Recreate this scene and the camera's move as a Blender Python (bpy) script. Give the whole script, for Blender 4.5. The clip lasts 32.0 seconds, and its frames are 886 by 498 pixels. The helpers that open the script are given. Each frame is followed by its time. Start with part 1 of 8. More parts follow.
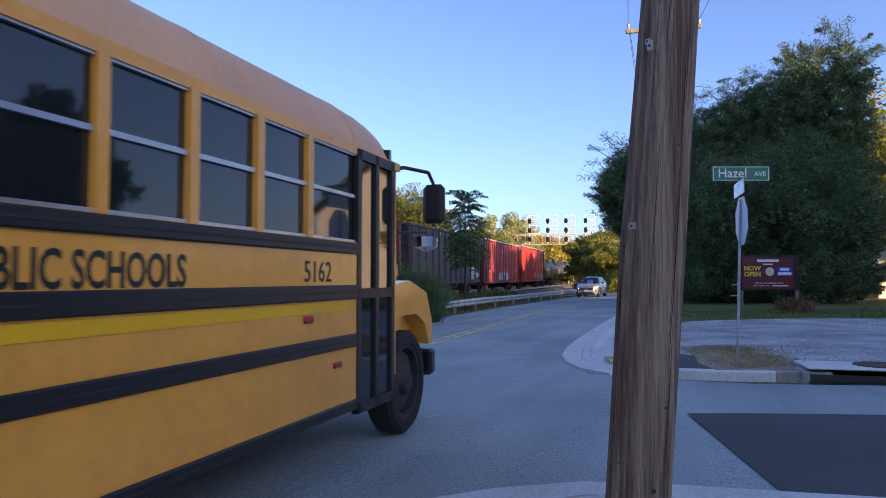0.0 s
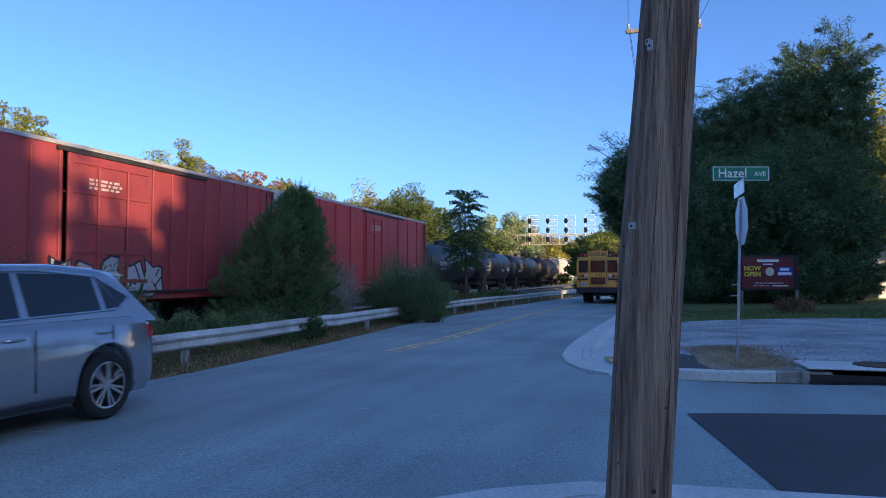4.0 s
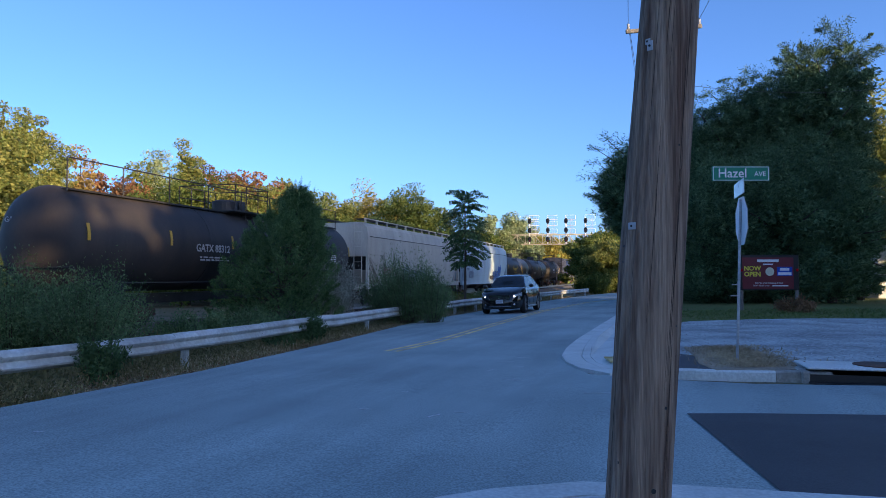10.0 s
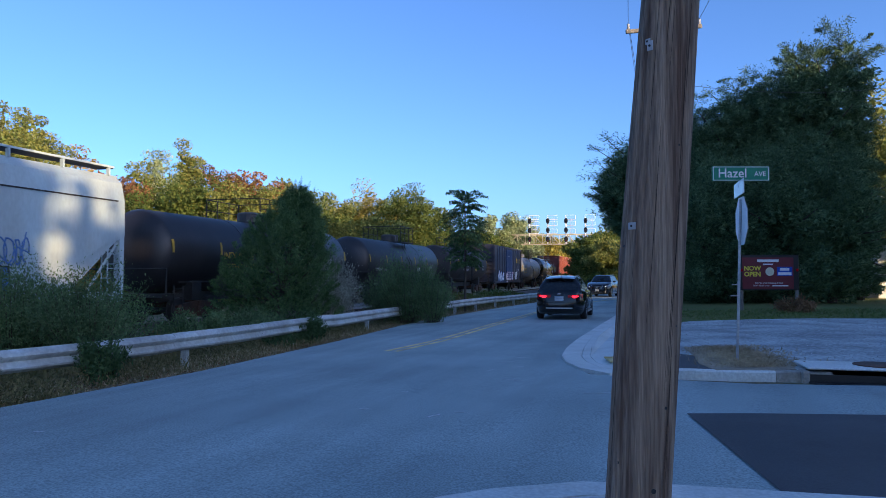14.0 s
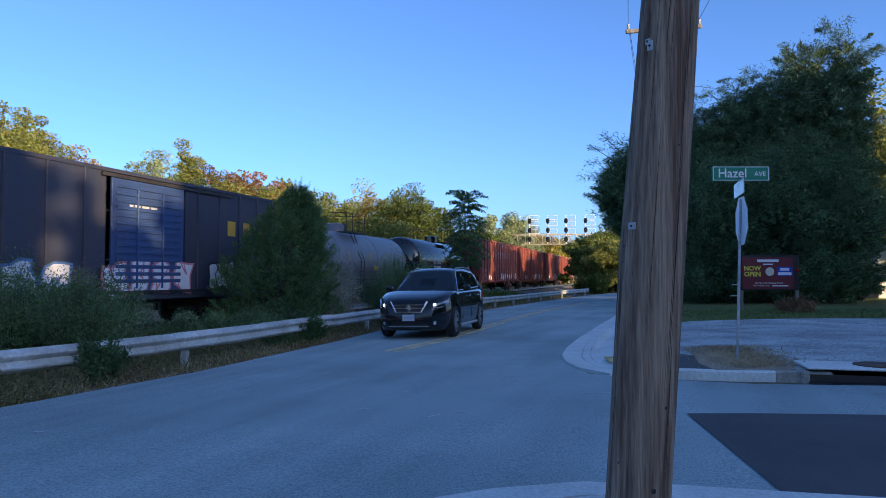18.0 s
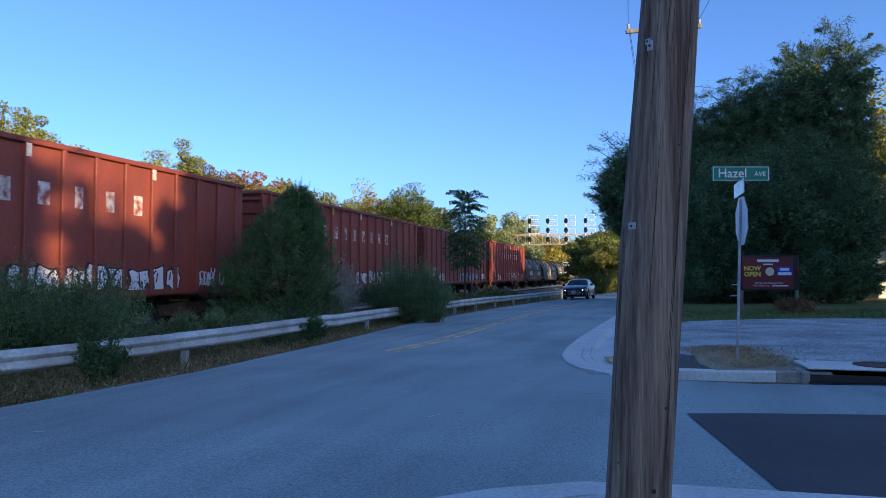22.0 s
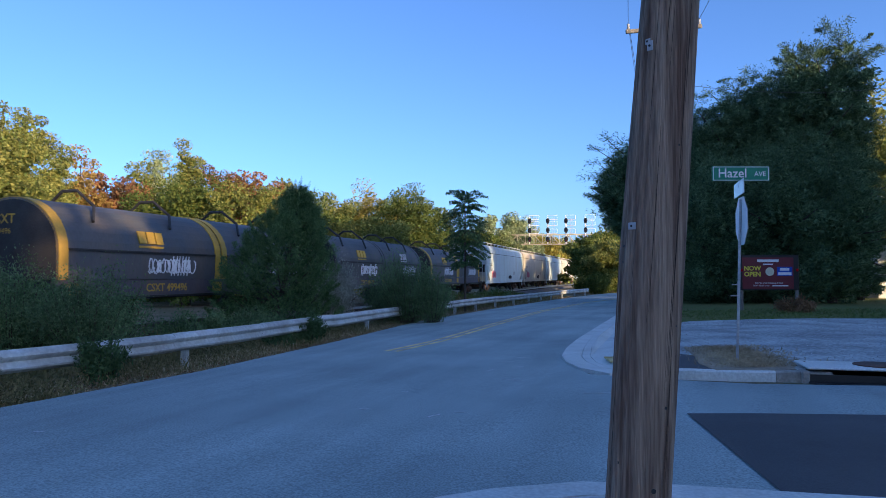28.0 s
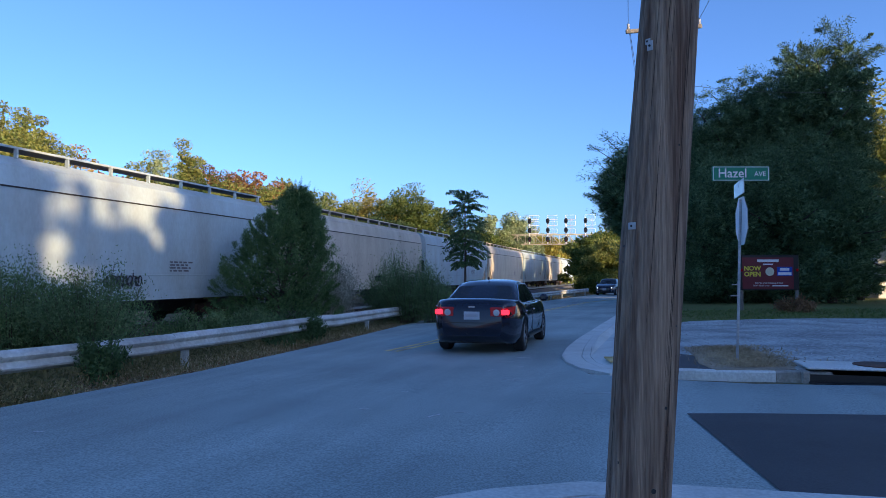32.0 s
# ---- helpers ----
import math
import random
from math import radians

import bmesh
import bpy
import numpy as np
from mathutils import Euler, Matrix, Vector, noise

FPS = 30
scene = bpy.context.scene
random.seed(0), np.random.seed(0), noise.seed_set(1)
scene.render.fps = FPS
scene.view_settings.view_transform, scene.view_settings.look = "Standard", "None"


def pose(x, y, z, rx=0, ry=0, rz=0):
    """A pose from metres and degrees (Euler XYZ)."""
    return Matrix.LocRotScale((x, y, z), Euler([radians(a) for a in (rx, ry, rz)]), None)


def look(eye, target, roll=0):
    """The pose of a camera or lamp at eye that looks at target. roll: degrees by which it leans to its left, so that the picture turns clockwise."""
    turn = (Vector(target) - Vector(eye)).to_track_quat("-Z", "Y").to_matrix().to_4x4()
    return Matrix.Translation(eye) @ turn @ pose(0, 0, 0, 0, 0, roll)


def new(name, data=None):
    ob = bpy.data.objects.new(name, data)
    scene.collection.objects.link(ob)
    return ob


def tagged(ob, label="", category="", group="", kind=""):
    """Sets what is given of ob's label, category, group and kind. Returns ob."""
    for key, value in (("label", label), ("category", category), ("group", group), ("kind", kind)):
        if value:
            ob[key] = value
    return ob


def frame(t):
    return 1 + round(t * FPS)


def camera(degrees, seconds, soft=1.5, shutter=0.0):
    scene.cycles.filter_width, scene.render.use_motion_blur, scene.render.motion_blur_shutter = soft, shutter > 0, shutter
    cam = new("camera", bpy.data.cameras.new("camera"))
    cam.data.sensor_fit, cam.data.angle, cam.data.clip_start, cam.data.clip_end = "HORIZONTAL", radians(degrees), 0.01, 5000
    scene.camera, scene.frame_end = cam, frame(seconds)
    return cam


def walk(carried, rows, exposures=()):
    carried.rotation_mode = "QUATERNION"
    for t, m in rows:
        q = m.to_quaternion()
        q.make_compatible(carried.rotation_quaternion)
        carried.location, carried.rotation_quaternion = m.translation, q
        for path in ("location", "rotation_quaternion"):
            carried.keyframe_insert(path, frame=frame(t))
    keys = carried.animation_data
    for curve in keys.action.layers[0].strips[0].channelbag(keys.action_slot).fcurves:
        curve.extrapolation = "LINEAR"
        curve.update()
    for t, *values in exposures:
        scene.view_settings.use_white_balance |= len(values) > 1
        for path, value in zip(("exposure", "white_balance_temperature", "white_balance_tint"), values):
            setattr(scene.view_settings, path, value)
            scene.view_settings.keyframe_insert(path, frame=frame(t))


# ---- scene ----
# ---------------- camera, held still on the pavement corner ----------------
EYE_Z = 1.55
cam = camera(64.0, 32.0, soft=0.75, shutter=0.08)
EYE = pose(0, 0, EYE_Z, 92.15, 0, 0)
walk(cam, [(0.0, EYE), (32.0, EYE)], exposures=[(0.0, 2.1, 6600, 30), (1.0, 1.88, 6000, 24), (2.0, 1.7, 5450, 18), (32.0, 1.7, 5450, 18)])

# ---------------- daylight: low sun behind the camera ----------------
SUN_AZ, SUN_EL = radians(133), radians(10.5)
SUN_DIR = Vector((math.sin(SUN_AZ) * math.cos(SUN_EL), math.cos(SUN_AZ) * math.cos(SUN_EL), math.sin(SUN_EL)))
world = bpy.data.worlds.new("world")
scene.world = world
world.use_nodes = True
wn = world.node_tree.nodes
sky = wn.new("ShaderNodeTexSky")
sky.sky_type = "NISHITA"
sky.sun_disc = False
sky.sun_elevation, sky.sun_rotation = SUN_EL, SUN_AZ
sky.air_density, sky.dust_density, sky.ozone_density = 0.7, 1.5, 3.2
wn["Background"].inputs["Strength"].default_value = 0.09
world.node_tree.links.new(sky.outputs["Color"], wn["Background"].inputs["Color"])
sun = new("sun", bpy.data.lights.new("sun", "SUN"))
sun.data.energy, sun.data.angle, sun.data.color = 2.5, radians(0.6), (1.0, 0.66, 0.27)
sun.matrix_world = look((0, 0, 60), Vector((0, 0, 60)) - SUN_DIR)


# ---------------- materials ----------------
def mat(name, col, rough=0.6, metal=0.0, var=0.15, scale=3.0, fine=40.0, bump=0.1, col2=None, spec=0.5, obj=0.0, island=0.0, coat=0.0, glow=0.0, stretch=(1, 1, 1), contrast=0.5):
    """A surface with stains at one scale and grain at another."""
    m = bpy.data.materials.new(name)
    m.use_nodes = True
    n, l = m.node_tree.nodes, m.node_tree.links
    b = n["Principled BSDF"]
    tc = n.new("ShaderNodeTexCoord")
    mp = n.new("ShaderNodeMapping")
    mp.inputs["Scale"].default_value = stretch
    l.new(tc.outputs["Object"], mp.inputs["Vector"])
    big, small = n.new("ShaderNodeTexNoise"), n.new("ShaderNodeTexNoise")
    for t, s, d in ((big, scale, 6), (small, fine, 5)):
        t.inputs["Scale"].default_value, t.inputs["Detail"].default_value = s, d
        l.new(mp.outputs[0], t.inputs["Vector"])
    ramp = n.new("ShaderNodeMapRange")
    ramp.inputs["From Min"].default_value, ramp.inputs["From Max"].default_value = 0.5 - contrast / 2.5, 0.5 + contrast / 2.5
    l.new(big.outputs["Fac"], ramp.inputs["Value"])
    mix = n.new("ShaderNodeMix")
    mix.data_type = "RGBA"
    c2 = col2 or tuple(c * (1 - 2 * var) for c in col)
    mix.inputs["A"].default_value, mix.inputs["B"].default_value = (*col, 1), (*c2, 1)
    l.new(ramp.outputs[0], mix.inputs["Factor"])
    hsv = n.new("ShaderNodeHueSaturation")
    mul = n.new("ShaderNodeMath")
    mul.operation = "MULTIPLY_ADD"
    mul.inputs[1].default_value, mul.inputs[2].default_value = var * 1.5, 1 - var * 0.75
    grain = n.new("ShaderNodeMapRange")
    grain.inputs["From Min"].default_value, grain.inputs["From Max"].default_value = 0.33, 0.67
    l.new(small.outputs["Fac"], grain.inputs["Value"])
    l.new(grain.outputs[0], mul.inputs[0])
    val = mul.outputs[0]
    for amount, kind, out in ((obj, "ShaderNodeObjectInfo", "Random"), (island, "ShaderNodeNewGeometry", "Random Per Island")):
        if amount:
            o = n.new(kind)
            m2 = n.new("ShaderNodeMath")
            m2.operation = "MULTIPLY_ADD"
            m2.inputs[1].default_value, m2.inputs[2].default_value = amount, 1 - amount / 2
            l.new(o.outputs[out], m2.inputs[0])
            m3 = n.new("ShaderNodeMath")
            m3.operation = "MULTIPLY"
            l.new(val, m3.inputs[0])
            l.new(m2.outputs[0], m3.inputs[1])
            val = m3.outputs[0]
    l.new(val, hsv.inputs["Value"])
    l.new(mix.outputs["Result"], hsv.inputs["Color"])
    l.new(hsv.outputs["Color"], b.inputs["Base Color"])
    b.inputs["Roughness"].default_value, b.inputs["Metallic"].default_value = rough, metal
    b.inputs["Specular IOR Level"].default_value = spec
    b.inputs["Coat Weight"].default_value = coat
    b.inputs["Coat Roughness"].default_value = 0.05
    if bump:
        bp = n.new("ShaderNodeBump")
        bp.inputs["Strength"].default_value, bp.inputs["Distance"].default_value = bump, 0.02
        l.new(small.outputs["Fac"], bp.inputs["Height"])
        l.new(bp.outputs["Normal"], b.inputs["Normal"])
    if glow:
        l.new(hsv.outputs["Color"], b.inputs["Emission Color"])
        b.inputs["Emission Strength"].default_value = glow
    return m


def leaf_mat(name, col, col2, red=None, trans=0.25):
    """Foliage: every leaf its own shade between two or three colours, a little light passing through."""
    m = bpy.data.materials.new(name)
    m.use_nodes = True
    n, l = m.node_tree.nodes, m.node_tree.links
    b = n["Principled BSDF"]
    g = n.new("ShaderNodeNewGeometry")
    cr = n.new("ShaderNodeValToRGB")
    cr.color_ramp.elements[0].color, cr.color_ramp.elements[1].color = (*col, 1), (*col2, 1)
    if red:
        e = cr.color_ramp.elements.new(0.92)
        e.color = (*red, 1)
        cr.color_ramp.elements[1].position = 0.75
    l.new(g.outputs["Random Per Island"], cr.inputs["Fac"])
    tc, nz = n.new("ShaderNodeTexCoord"), n.new("ShaderNodeTexNoise")
    nz.inputs["Scale"].default_value, nz.inputs["Detail"].default_value = 0.9, 4
    l.new(tc.outputs["Object"], nz.inputs["Vector"])
    mr, hs = n.new("ShaderNodeMapRange"), n.new("ShaderNodeHueSaturation")
    mr.inputs["From Min"].default_value, mr.inputs["From Max"].default_value = 0.3, 0.7
    mr.inputs["To Min"].default_value, mr.inputs["To Max"].default_value = 0.65, 1.25
    l.new(nz.outputs["Fac"], mr.inputs["Value"])
    l.new(mr.outputs[0], hs.inputs["Value"])
    l.new(cr.outputs[0], hs.inputs["Color"])
    l.new(hs.outputs[0], b.inputs["Base Color"])
    b.inputs["Roughness"].default_value, b.inputs["Specular IOR Level"].default_value = 0.75, 0.08
    tr = n.new("ShaderNodeBsdfTranslucent")
    l.new(hs.outputs[0], tr.inputs["Color"])
    mx = n.new("ShaderNodeMixShader")
    mx.inputs[0].default_value = trans
    l.new(b.outputs[0], mx.inputs[1])
    l.new(tr.outputs[0], mx.inputs[2])
    l.new(mx.outputs[0], n["Material Output"].inputs["Surface"])
    return m


def plain(name, col, rough=0.4, metal=0.0, glow=0.0, coat=0.0):
    return mat(name, col, rough, metal, var=0.06, bump=0.02, glow=glow, coat=coat)


def road_surface(name, light, dark, turn):
    """Worn asphalt: long streaks along the lane, soft patches and a fine stone grain."""
    m = bpy.data.materials.new(name)
    m.use_nodes = True
    n, l = m.node_tree.nodes, m.node_tree.links
    b = n["Principled BSDF"]
    tc = n.new("ShaderNodeTexCoord")

    def field(scale, detail, stretch=(1, 1, 1), turned=0.0):
        mp, tx = n.new("ShaderNodeMapping"), n.new("ShaderNodeTexNoise")
        mp.vector_type = "TEXTURE"
        mp.inputs["Rotation"].default_value = (0, 0, turned)
        mp.inputs["Scale"].default_value = stretch
        tx.inputs["Scale"].default_value, tx.inputs["Detail"].default_value = scale, detail
        l.new(tc.outputs["Object"], mp.inputs["Vector"])
        l.new(mp.outputs[0], tx.inputs["Vector"])
        return tx.outputs["Fac"]

    def spread(fac, lo, hi, a, z):
        r = n.new("ShaderNodeMapRange")
        r.inputs["From Min"].default_value, r.inputs["From Max"].default_value = lo, hi
        r.inputs["To Min"].default_value, r.inputs["To Max"].default_value = a, z
        l.new(fac, r.inputs["Value"])
        return r.outputs[0]

    def times(p, q):
        k = n.new("ShaderNodeMath")
        k.operation = "MULTIPLY"
        l.new(p, k.inputs[0])
        l.new(q, k.inputs[1])
        return k.outputs[0]
    streak = spread(field(1.5, 4, (9.0, 1.0, 1.0), turn), 0.32, 0.68, 0.86, 1.12)
    patch = spread(field(0.33, 5), 0.35, 0.65, 0.0, 1.0)
    stone = field(55, 3)
    grain = spread(stone, 0.3, 0.72, 0.66, 1.36)
    mix, hsv = n.new("ShaderNodeMix"), n.new("ShaderNodeHueSaturation")
    mix.data_type = "RGBA"
    mix.inputs["A"].default_value, mix.inputs["B"].default_value = (*light, 1), (*dark, 1)
    l.new(patch, mix.inputs["Factor"])
    l.new(mix.outputs["Result"], hsv.inputs["Color"])
    l.new(times(streak, grain), hsv.inputs["Value"])
    l.new(hsv.outputs["Color"], b.inputs["Base Color"])
    b.inputs["Roughness"].default_value, b.inputs["Specular IOR Level"].default_value = 0.75, 0.35
    bp = n.new("ShaderNodeBump")
    bp.inputs["Strength"].default_value, bp.inputs["Distance"].default_value = 0.35, 0.008
    l.new(stone, bp.inputs["Height"])
    l.new(bp.outputs["Normal"], b.inputs["Normal"])
    return m


ASPHALT = road_surface("asphalt", (0.352, 0.42, 0.403), (0.262, 0.313, 0.303), radians(72))
ASPHALT_NEW = mat("new_asphalt", (0.085, 0.085, 0.088), 0.8, var=0.2, scale=0.8, fine=70, bump=0.4)
GRAVEL = mat("gravel_lot", (0.42, 0.46, 0.45), 0.95, var=0.5, scale=0.8, fine=16, bump=0.8, col2=(0.25, 0.27, 0.27), contrast=0.32)
CONCRETE = mat("concrete", (0.7, 0.73, 0.69), 0.85, var=0.16, scale=1.2, fine=30, bump=0.25, col2=(0.54, 0.56, 0.52))
KERB_DIRTY = mat("worn_kerb", (0.46, 0.45, 0.4), 0.9, var=0.2, scale=2.5, fine=30, bump=0.4, col2=(0.2, 0.19, 0.16))
SOIL = mat("soil", (0.26, 0.21, 0.14), 1.0, var=0.3, scale=0.5, fine=9, bump=0.8, col2=(0.12, 0.115, 0.06), spec=0.1)
STRAW_SOIL = mat("straw_strewn_soil", (0.46, 0.38, 0.27), 1.0, var=0.3, scale=2.5, fine=22, bump=0.8, col2=(0.24, 0.2, 0.15), spec=0.1)
BALLAST = mat("ballast", (0.16, 0.15, 0.14), 0.95, var=0.35, scale=1.0, fine=18, bump=1.0, col2=(0.09, 0.085, 0.08))
YELLOW_LINE = mat("yellow_line", (0.88, 0.66, 0.27), 0.8, var=0.2, scale=2.2, fine=40, contrast=0.25, col2=(0.42, 0.34, 0.2), bump=0.3)
WHITE_LINE = mat("white_line", (0.72, 0.73, 0.74), 0.8, var=0.2, scale=5, fine=50, col2=(0.45, 0.45, 0.46), bump=0.3)
TACTILE = mat("tactile_yellow", (0.66, 0.54, 0.24), 0.7, var=0.1, bump=0.2)
GALV = mat("galvanised_steel", (0.5, 0.51, 0.52), 0.5, 0.35, var=0.14, scale=2.0, fine=12, bump=0.1, col2=(0.33, 0.33, 0.32), stretch=(1, 1, 4))
RAIL_GALV = mat("weathered_guardrail_steel", (0.56, 0.59, 0.57), 0.6, 0.1, var=0.2, scale=1.4, fine=14, bump=0.15, col2=(0.36, 0.36, 0.33), contrast=0.4)
STEEL_DARK = mat("dark_steel", (0.045, 0.043, 0.042), 0.65, 0.2, var=0.25, scale=2, fine=25, bump=0.2)
RUST = mat("rusty_steel", (0.12, 0.06, 0.035), 0.85, 0.1, var=0.3, scale=2, fine=20, bump=0.4, col2=(0.05, 0.035, 0.028))
RAIL_MAT = mat("rail_steel", (0.22, 0.2, 0.19), 0.35, 0.8, var=0.2, scale=2, fine=20, bump=0.1)
WOOD_POLE = mat("pole_wood", (0.33, 0.24, 0.165), 0.9, var=0.36, scale=7.5, fine=34, bump=0.8, col2=(0.11, 0.064, 0.04), stretch=(3.6, 3.6, 0.13), contrast=0.42)
WOOD_GREY = mat("grey_wood", (0.3, 0.27, 0.23), 0.9, var=0.25, scale=3, fine=22, bump=0.4, stretch=(3, 3, 0.3))
TIE_WOOD = mat("tie_wood", (0.07, 0.055, 0.045), 0.95, var=0.3, bump=0.5, obj=0.4)
BARK = mat("bark", (0.085, 0.065, 0.05), 0.95, var=0.3, scale=4, fine=18, bump=0.8, stretch=(2, 2, 0.5))
GREEN_SIGN = plain("green_sign", (0.005, 0.21, 0.115), 0.35)
PAINTED_SHEEN = mat("painted_sky_sheen", (0.62, 0.66, 0.66), 0.18, 0.0, var=0.05, bump=0.02)
WHITE_PAINT = mat("white_paint", (0.8, 0.8, 0.8), 0.5, var=0.06, bump=0.03)
BLACK_PAINT = plain("black_paint", (0.012, 0.012, 0.013), 0.4)
RUBBER = mat("rubber", (0.018, 0.018, 0.019), 0.85, var=0.2, bump=0.2)
CHROME = plain("chrome", (0.75, 0.76, 0.78), 0.16, 1.0)
ALLOY = plain("alloy", (0.5, 0.51, 0.52), 0.3, 0.8)
TAIL_RED = plain("tail_red", (0.45, 0.01, 0.015), 0.2, coat=0.6)
TAIL_LIT = plain("tail_lit", (0.85, 0.012, 0.02), 0.3, glow=1.5)
AMBER = plain("amber_lens", (0.7, 0.2, 0.02), 0.25, coat=0.5)
CLEAR_LENS = plain("clear_lens", (0.55, 0.58, 0.62), 0.12, 0.3, coat=0.7)
HEAD_LIT = plain("head_lit", (1.0, 0.86, 0.62), 0.3, glow=3.0)
PLATE = plain("number_plate", (0.42, 0.46, 0.52), 0.5)


def glass(name, tint=(0.02, 0.024, 0.026)):
    """Dark tinted glazing: a smooth coat over a deep tint."""
    m = bpy.data.materials.new(name)
    m.use_nodes = True
    b = m.node_tree.nodes["Principled BSDF"]
    b.inputs["Base Color"].default_value = (*tint, 1)
    b.inputs["Roughness"].default_value = 0.04
    b.inputs["IOR"].default_value = 1.52
    b.inputs["Specular IOR Level"].default_value = 0.6
    b.inputs["Transmission Weight"].default_value = 0.25
    return m


GLASS = glass("tinted_glass")

# ---------------- mesh helpers ----------------


def thing(name, label, category, group="", m=None):
    ob = new(name)
    ob.empty_display_size = 0.2
    if m is not None:
        ob.matrix_world = m
    return tagged(ob, label, category, group)


def part(name, bm, material, parent, label="", kind="", smooth=False):
    """Link a bmesh as one mesh object under a thing or part."""
    me = bpy.data.meshes.new(name)
    bm.to_mesh(me)
    bm.free()
    me.materials.append(material)
    if smooth:
        for p in me.polygons:
            p.use_smooth = True
        me.set_sharp_from_angle(angle=radians(38))
    ob = new(name, me)
    if parent is not None:
        ob.parent = parent
    return tagged(ob, label, kind=kind)


def again(ob, m, parent=None):
    """One more part on the same mesh."""
    o = ob.copy()
    scene.collection.objects.link(o)
    o.parent = parent or ob.parent
    o.matrix_basis = m
    return o


def boxes(*specs, bevel=0.0, bm=None):
    """Boxes from (cx, cy, cz, sx, sy, sz[, rot_matrix])."""
    bm = bm or bmesh.new()
    for s in specs:
        m = Matrix.Translation(s[:3]) @ (s[6] if len(s) > 6 else Matrix.Identity(4)) @ Matrix.Diagonal((*s[3:6], 1))
        bmesh.ops.create_cube(bm, size=1, matrix=m)
    if bevel:
        bmesh.ops.bevel(bm, geom=bm.edges[:], offset=bevel, segments=1, affect="EDGES")
    return bm


def rod(p0, p1, r0, r1=None, seg=8, bm=None, caps=True):
    bm = bm or bmesh.new()
    p0, p1 = Vector(p0), Vector(p1)
    d = p1 - p0
    q = d.to_track_quat("Z", "Y").to_matrix().to_4x4()
    m = Matrix.Translation((p0 + p1) / 2) @ q
    bmesh.ops.create_cone(bm, cap_ends=caps, segments=seg, radius1=r0, radius2=r0 if r1 is None else r1, depth=d.length, matrix=m)
    return bm


def path_rods(pts, r, seg=6, bm=None):
    bm = bm or bmesh.new()
    for a, b in zip(pts, pts[1:]):
        rod(a, b, r, r, seg, bm)
    return bm


def lathe(profile, seg=24, axis="X", bm=None, at=(0, 0, 0), caps=True):
    """Spin (along, radius) pairs round an axis."""
    bm = bm or bmesh.new()
    rings = []
    for a, r in profile:
        ring = []
        for i in range(seg):
            t = 2 * math.pi * i / seg
            c, s = r * math.cos(t), r * math.sin(t)
            v = (a, c, s) if axis == "X" else ((c, a, s) if axis == "Y" else (c, s, a))
            ring.append(bm.verts.new((v[0] + at[0], v[1] + at[1], v[2] + at[2])))
        rings.append(ring)
    for r0, r1 in zip(rings, rings[1:]):
        for i in range(seg):
            j = (i + 1) % seg
            bm.faces.new((r0[i], r0[j], r1[j], r1[i]))
    for ring in (rings[0], rings[-1]) if caps else ():
        bm.faces.new(ring)
    bmesh.ops.recalc_face_normals(bm, faces=bm.faces[:])
    return bm


def loft(rings, bm=None, caps=True):
    """Skin between closed rings of equal count."""
    bm = bm or bmesh.new()
    vs = [[bm.verts.new(p) for p in r] for r in rings]
    n = len(vs[0])
    for a, b in zip(vs, vs[1:]):
        for i in range(n):
            j = (i + 1) % n
            bm.faces.new((a[i], a[j], b[j], b[i]))
    if caps:
        bm.faces.new(vs[0])
        bm.faces.new(vs[-1])
    bmesh.ops.recalc_face_normals(bm, faces=bm.faces[:])
    return bm


def prism(outline, lo, hi, plane="XY", bm=None):
    """A flat outline given depth. plane XY: depth along z; XZ: along y; YZ: along x."""
    def at3(p, h):
        return {"XY": (p[0], p[1], h), "XZ": (p[0], h, p[1]), "YZ": (h, p[0], p[1])}[plane]
    return loft([[at3(p, lo) for p in outline], [at3(p, hi) for p in outline]], bm)


def sheet(verts, faces, name, material, label="", kind="structure", smooth=True):
    me = bpy.data.meshes.new(name)
    me.from_pydata(verts, [], faces)
    me.materials.append(material)
    if smooth:
        for p in me.polygons:
            p.use_smooth = True
    return tagged(new(name, me), label, kind=kind)


def words(name, text, size, material, parent, m, label="", bold=0.0, width=0.0):
    """Flat lettering; its middle at the pose m, facing the pose's +z."""
    cu = bpy.data.curves.new("lettering", "FONT")
    cu.body, cu.size, cu.align_x, cu.align_y, cu.extrude, cu.resolution_u, cu.offset = text, size, "CENTER", "CENTER", 0.002, 3, bold
    tmp = bpy.data.objects.new("lettering", cu)
    scene.collection.objects.link(tmp)
    bpy.context.view_layer.update()
    me = bpy.data.meshes.new_from_object(tmp.evaluated_get(bpy.context.evaluated_depsgraph_get()))
    bpy.data.objects.remove(tmp)
    if width:
        x = [v.co.x for v in me.vertices]
        k = width / (max(x) - min(x))
        for v in me.vertices:
            v.co.x *= k
    me.materials.clear()
    me.materials.append(material)
    ob = new(name, me)
    ob.parent = parent
    ob.matrix_basis = m
    return tagged(ob, label)


# faces of a body: lettering that is read from -y, from -x
FACE_NEAR = Euler((radians(90), 0, 0)).to_matrix().to_4x4()
FACE_END = Euler((radians(90), 0, radians(-90))).to_matrix().to_4x4()
FACE_BACK = Euler((radians(90), 0, radians(180))).to_matrix().to_4x4()


def spot(x, y, z, turn=Matrix.Identity(4)):
    return Matrix.Translation((x, y, z)) @ turn

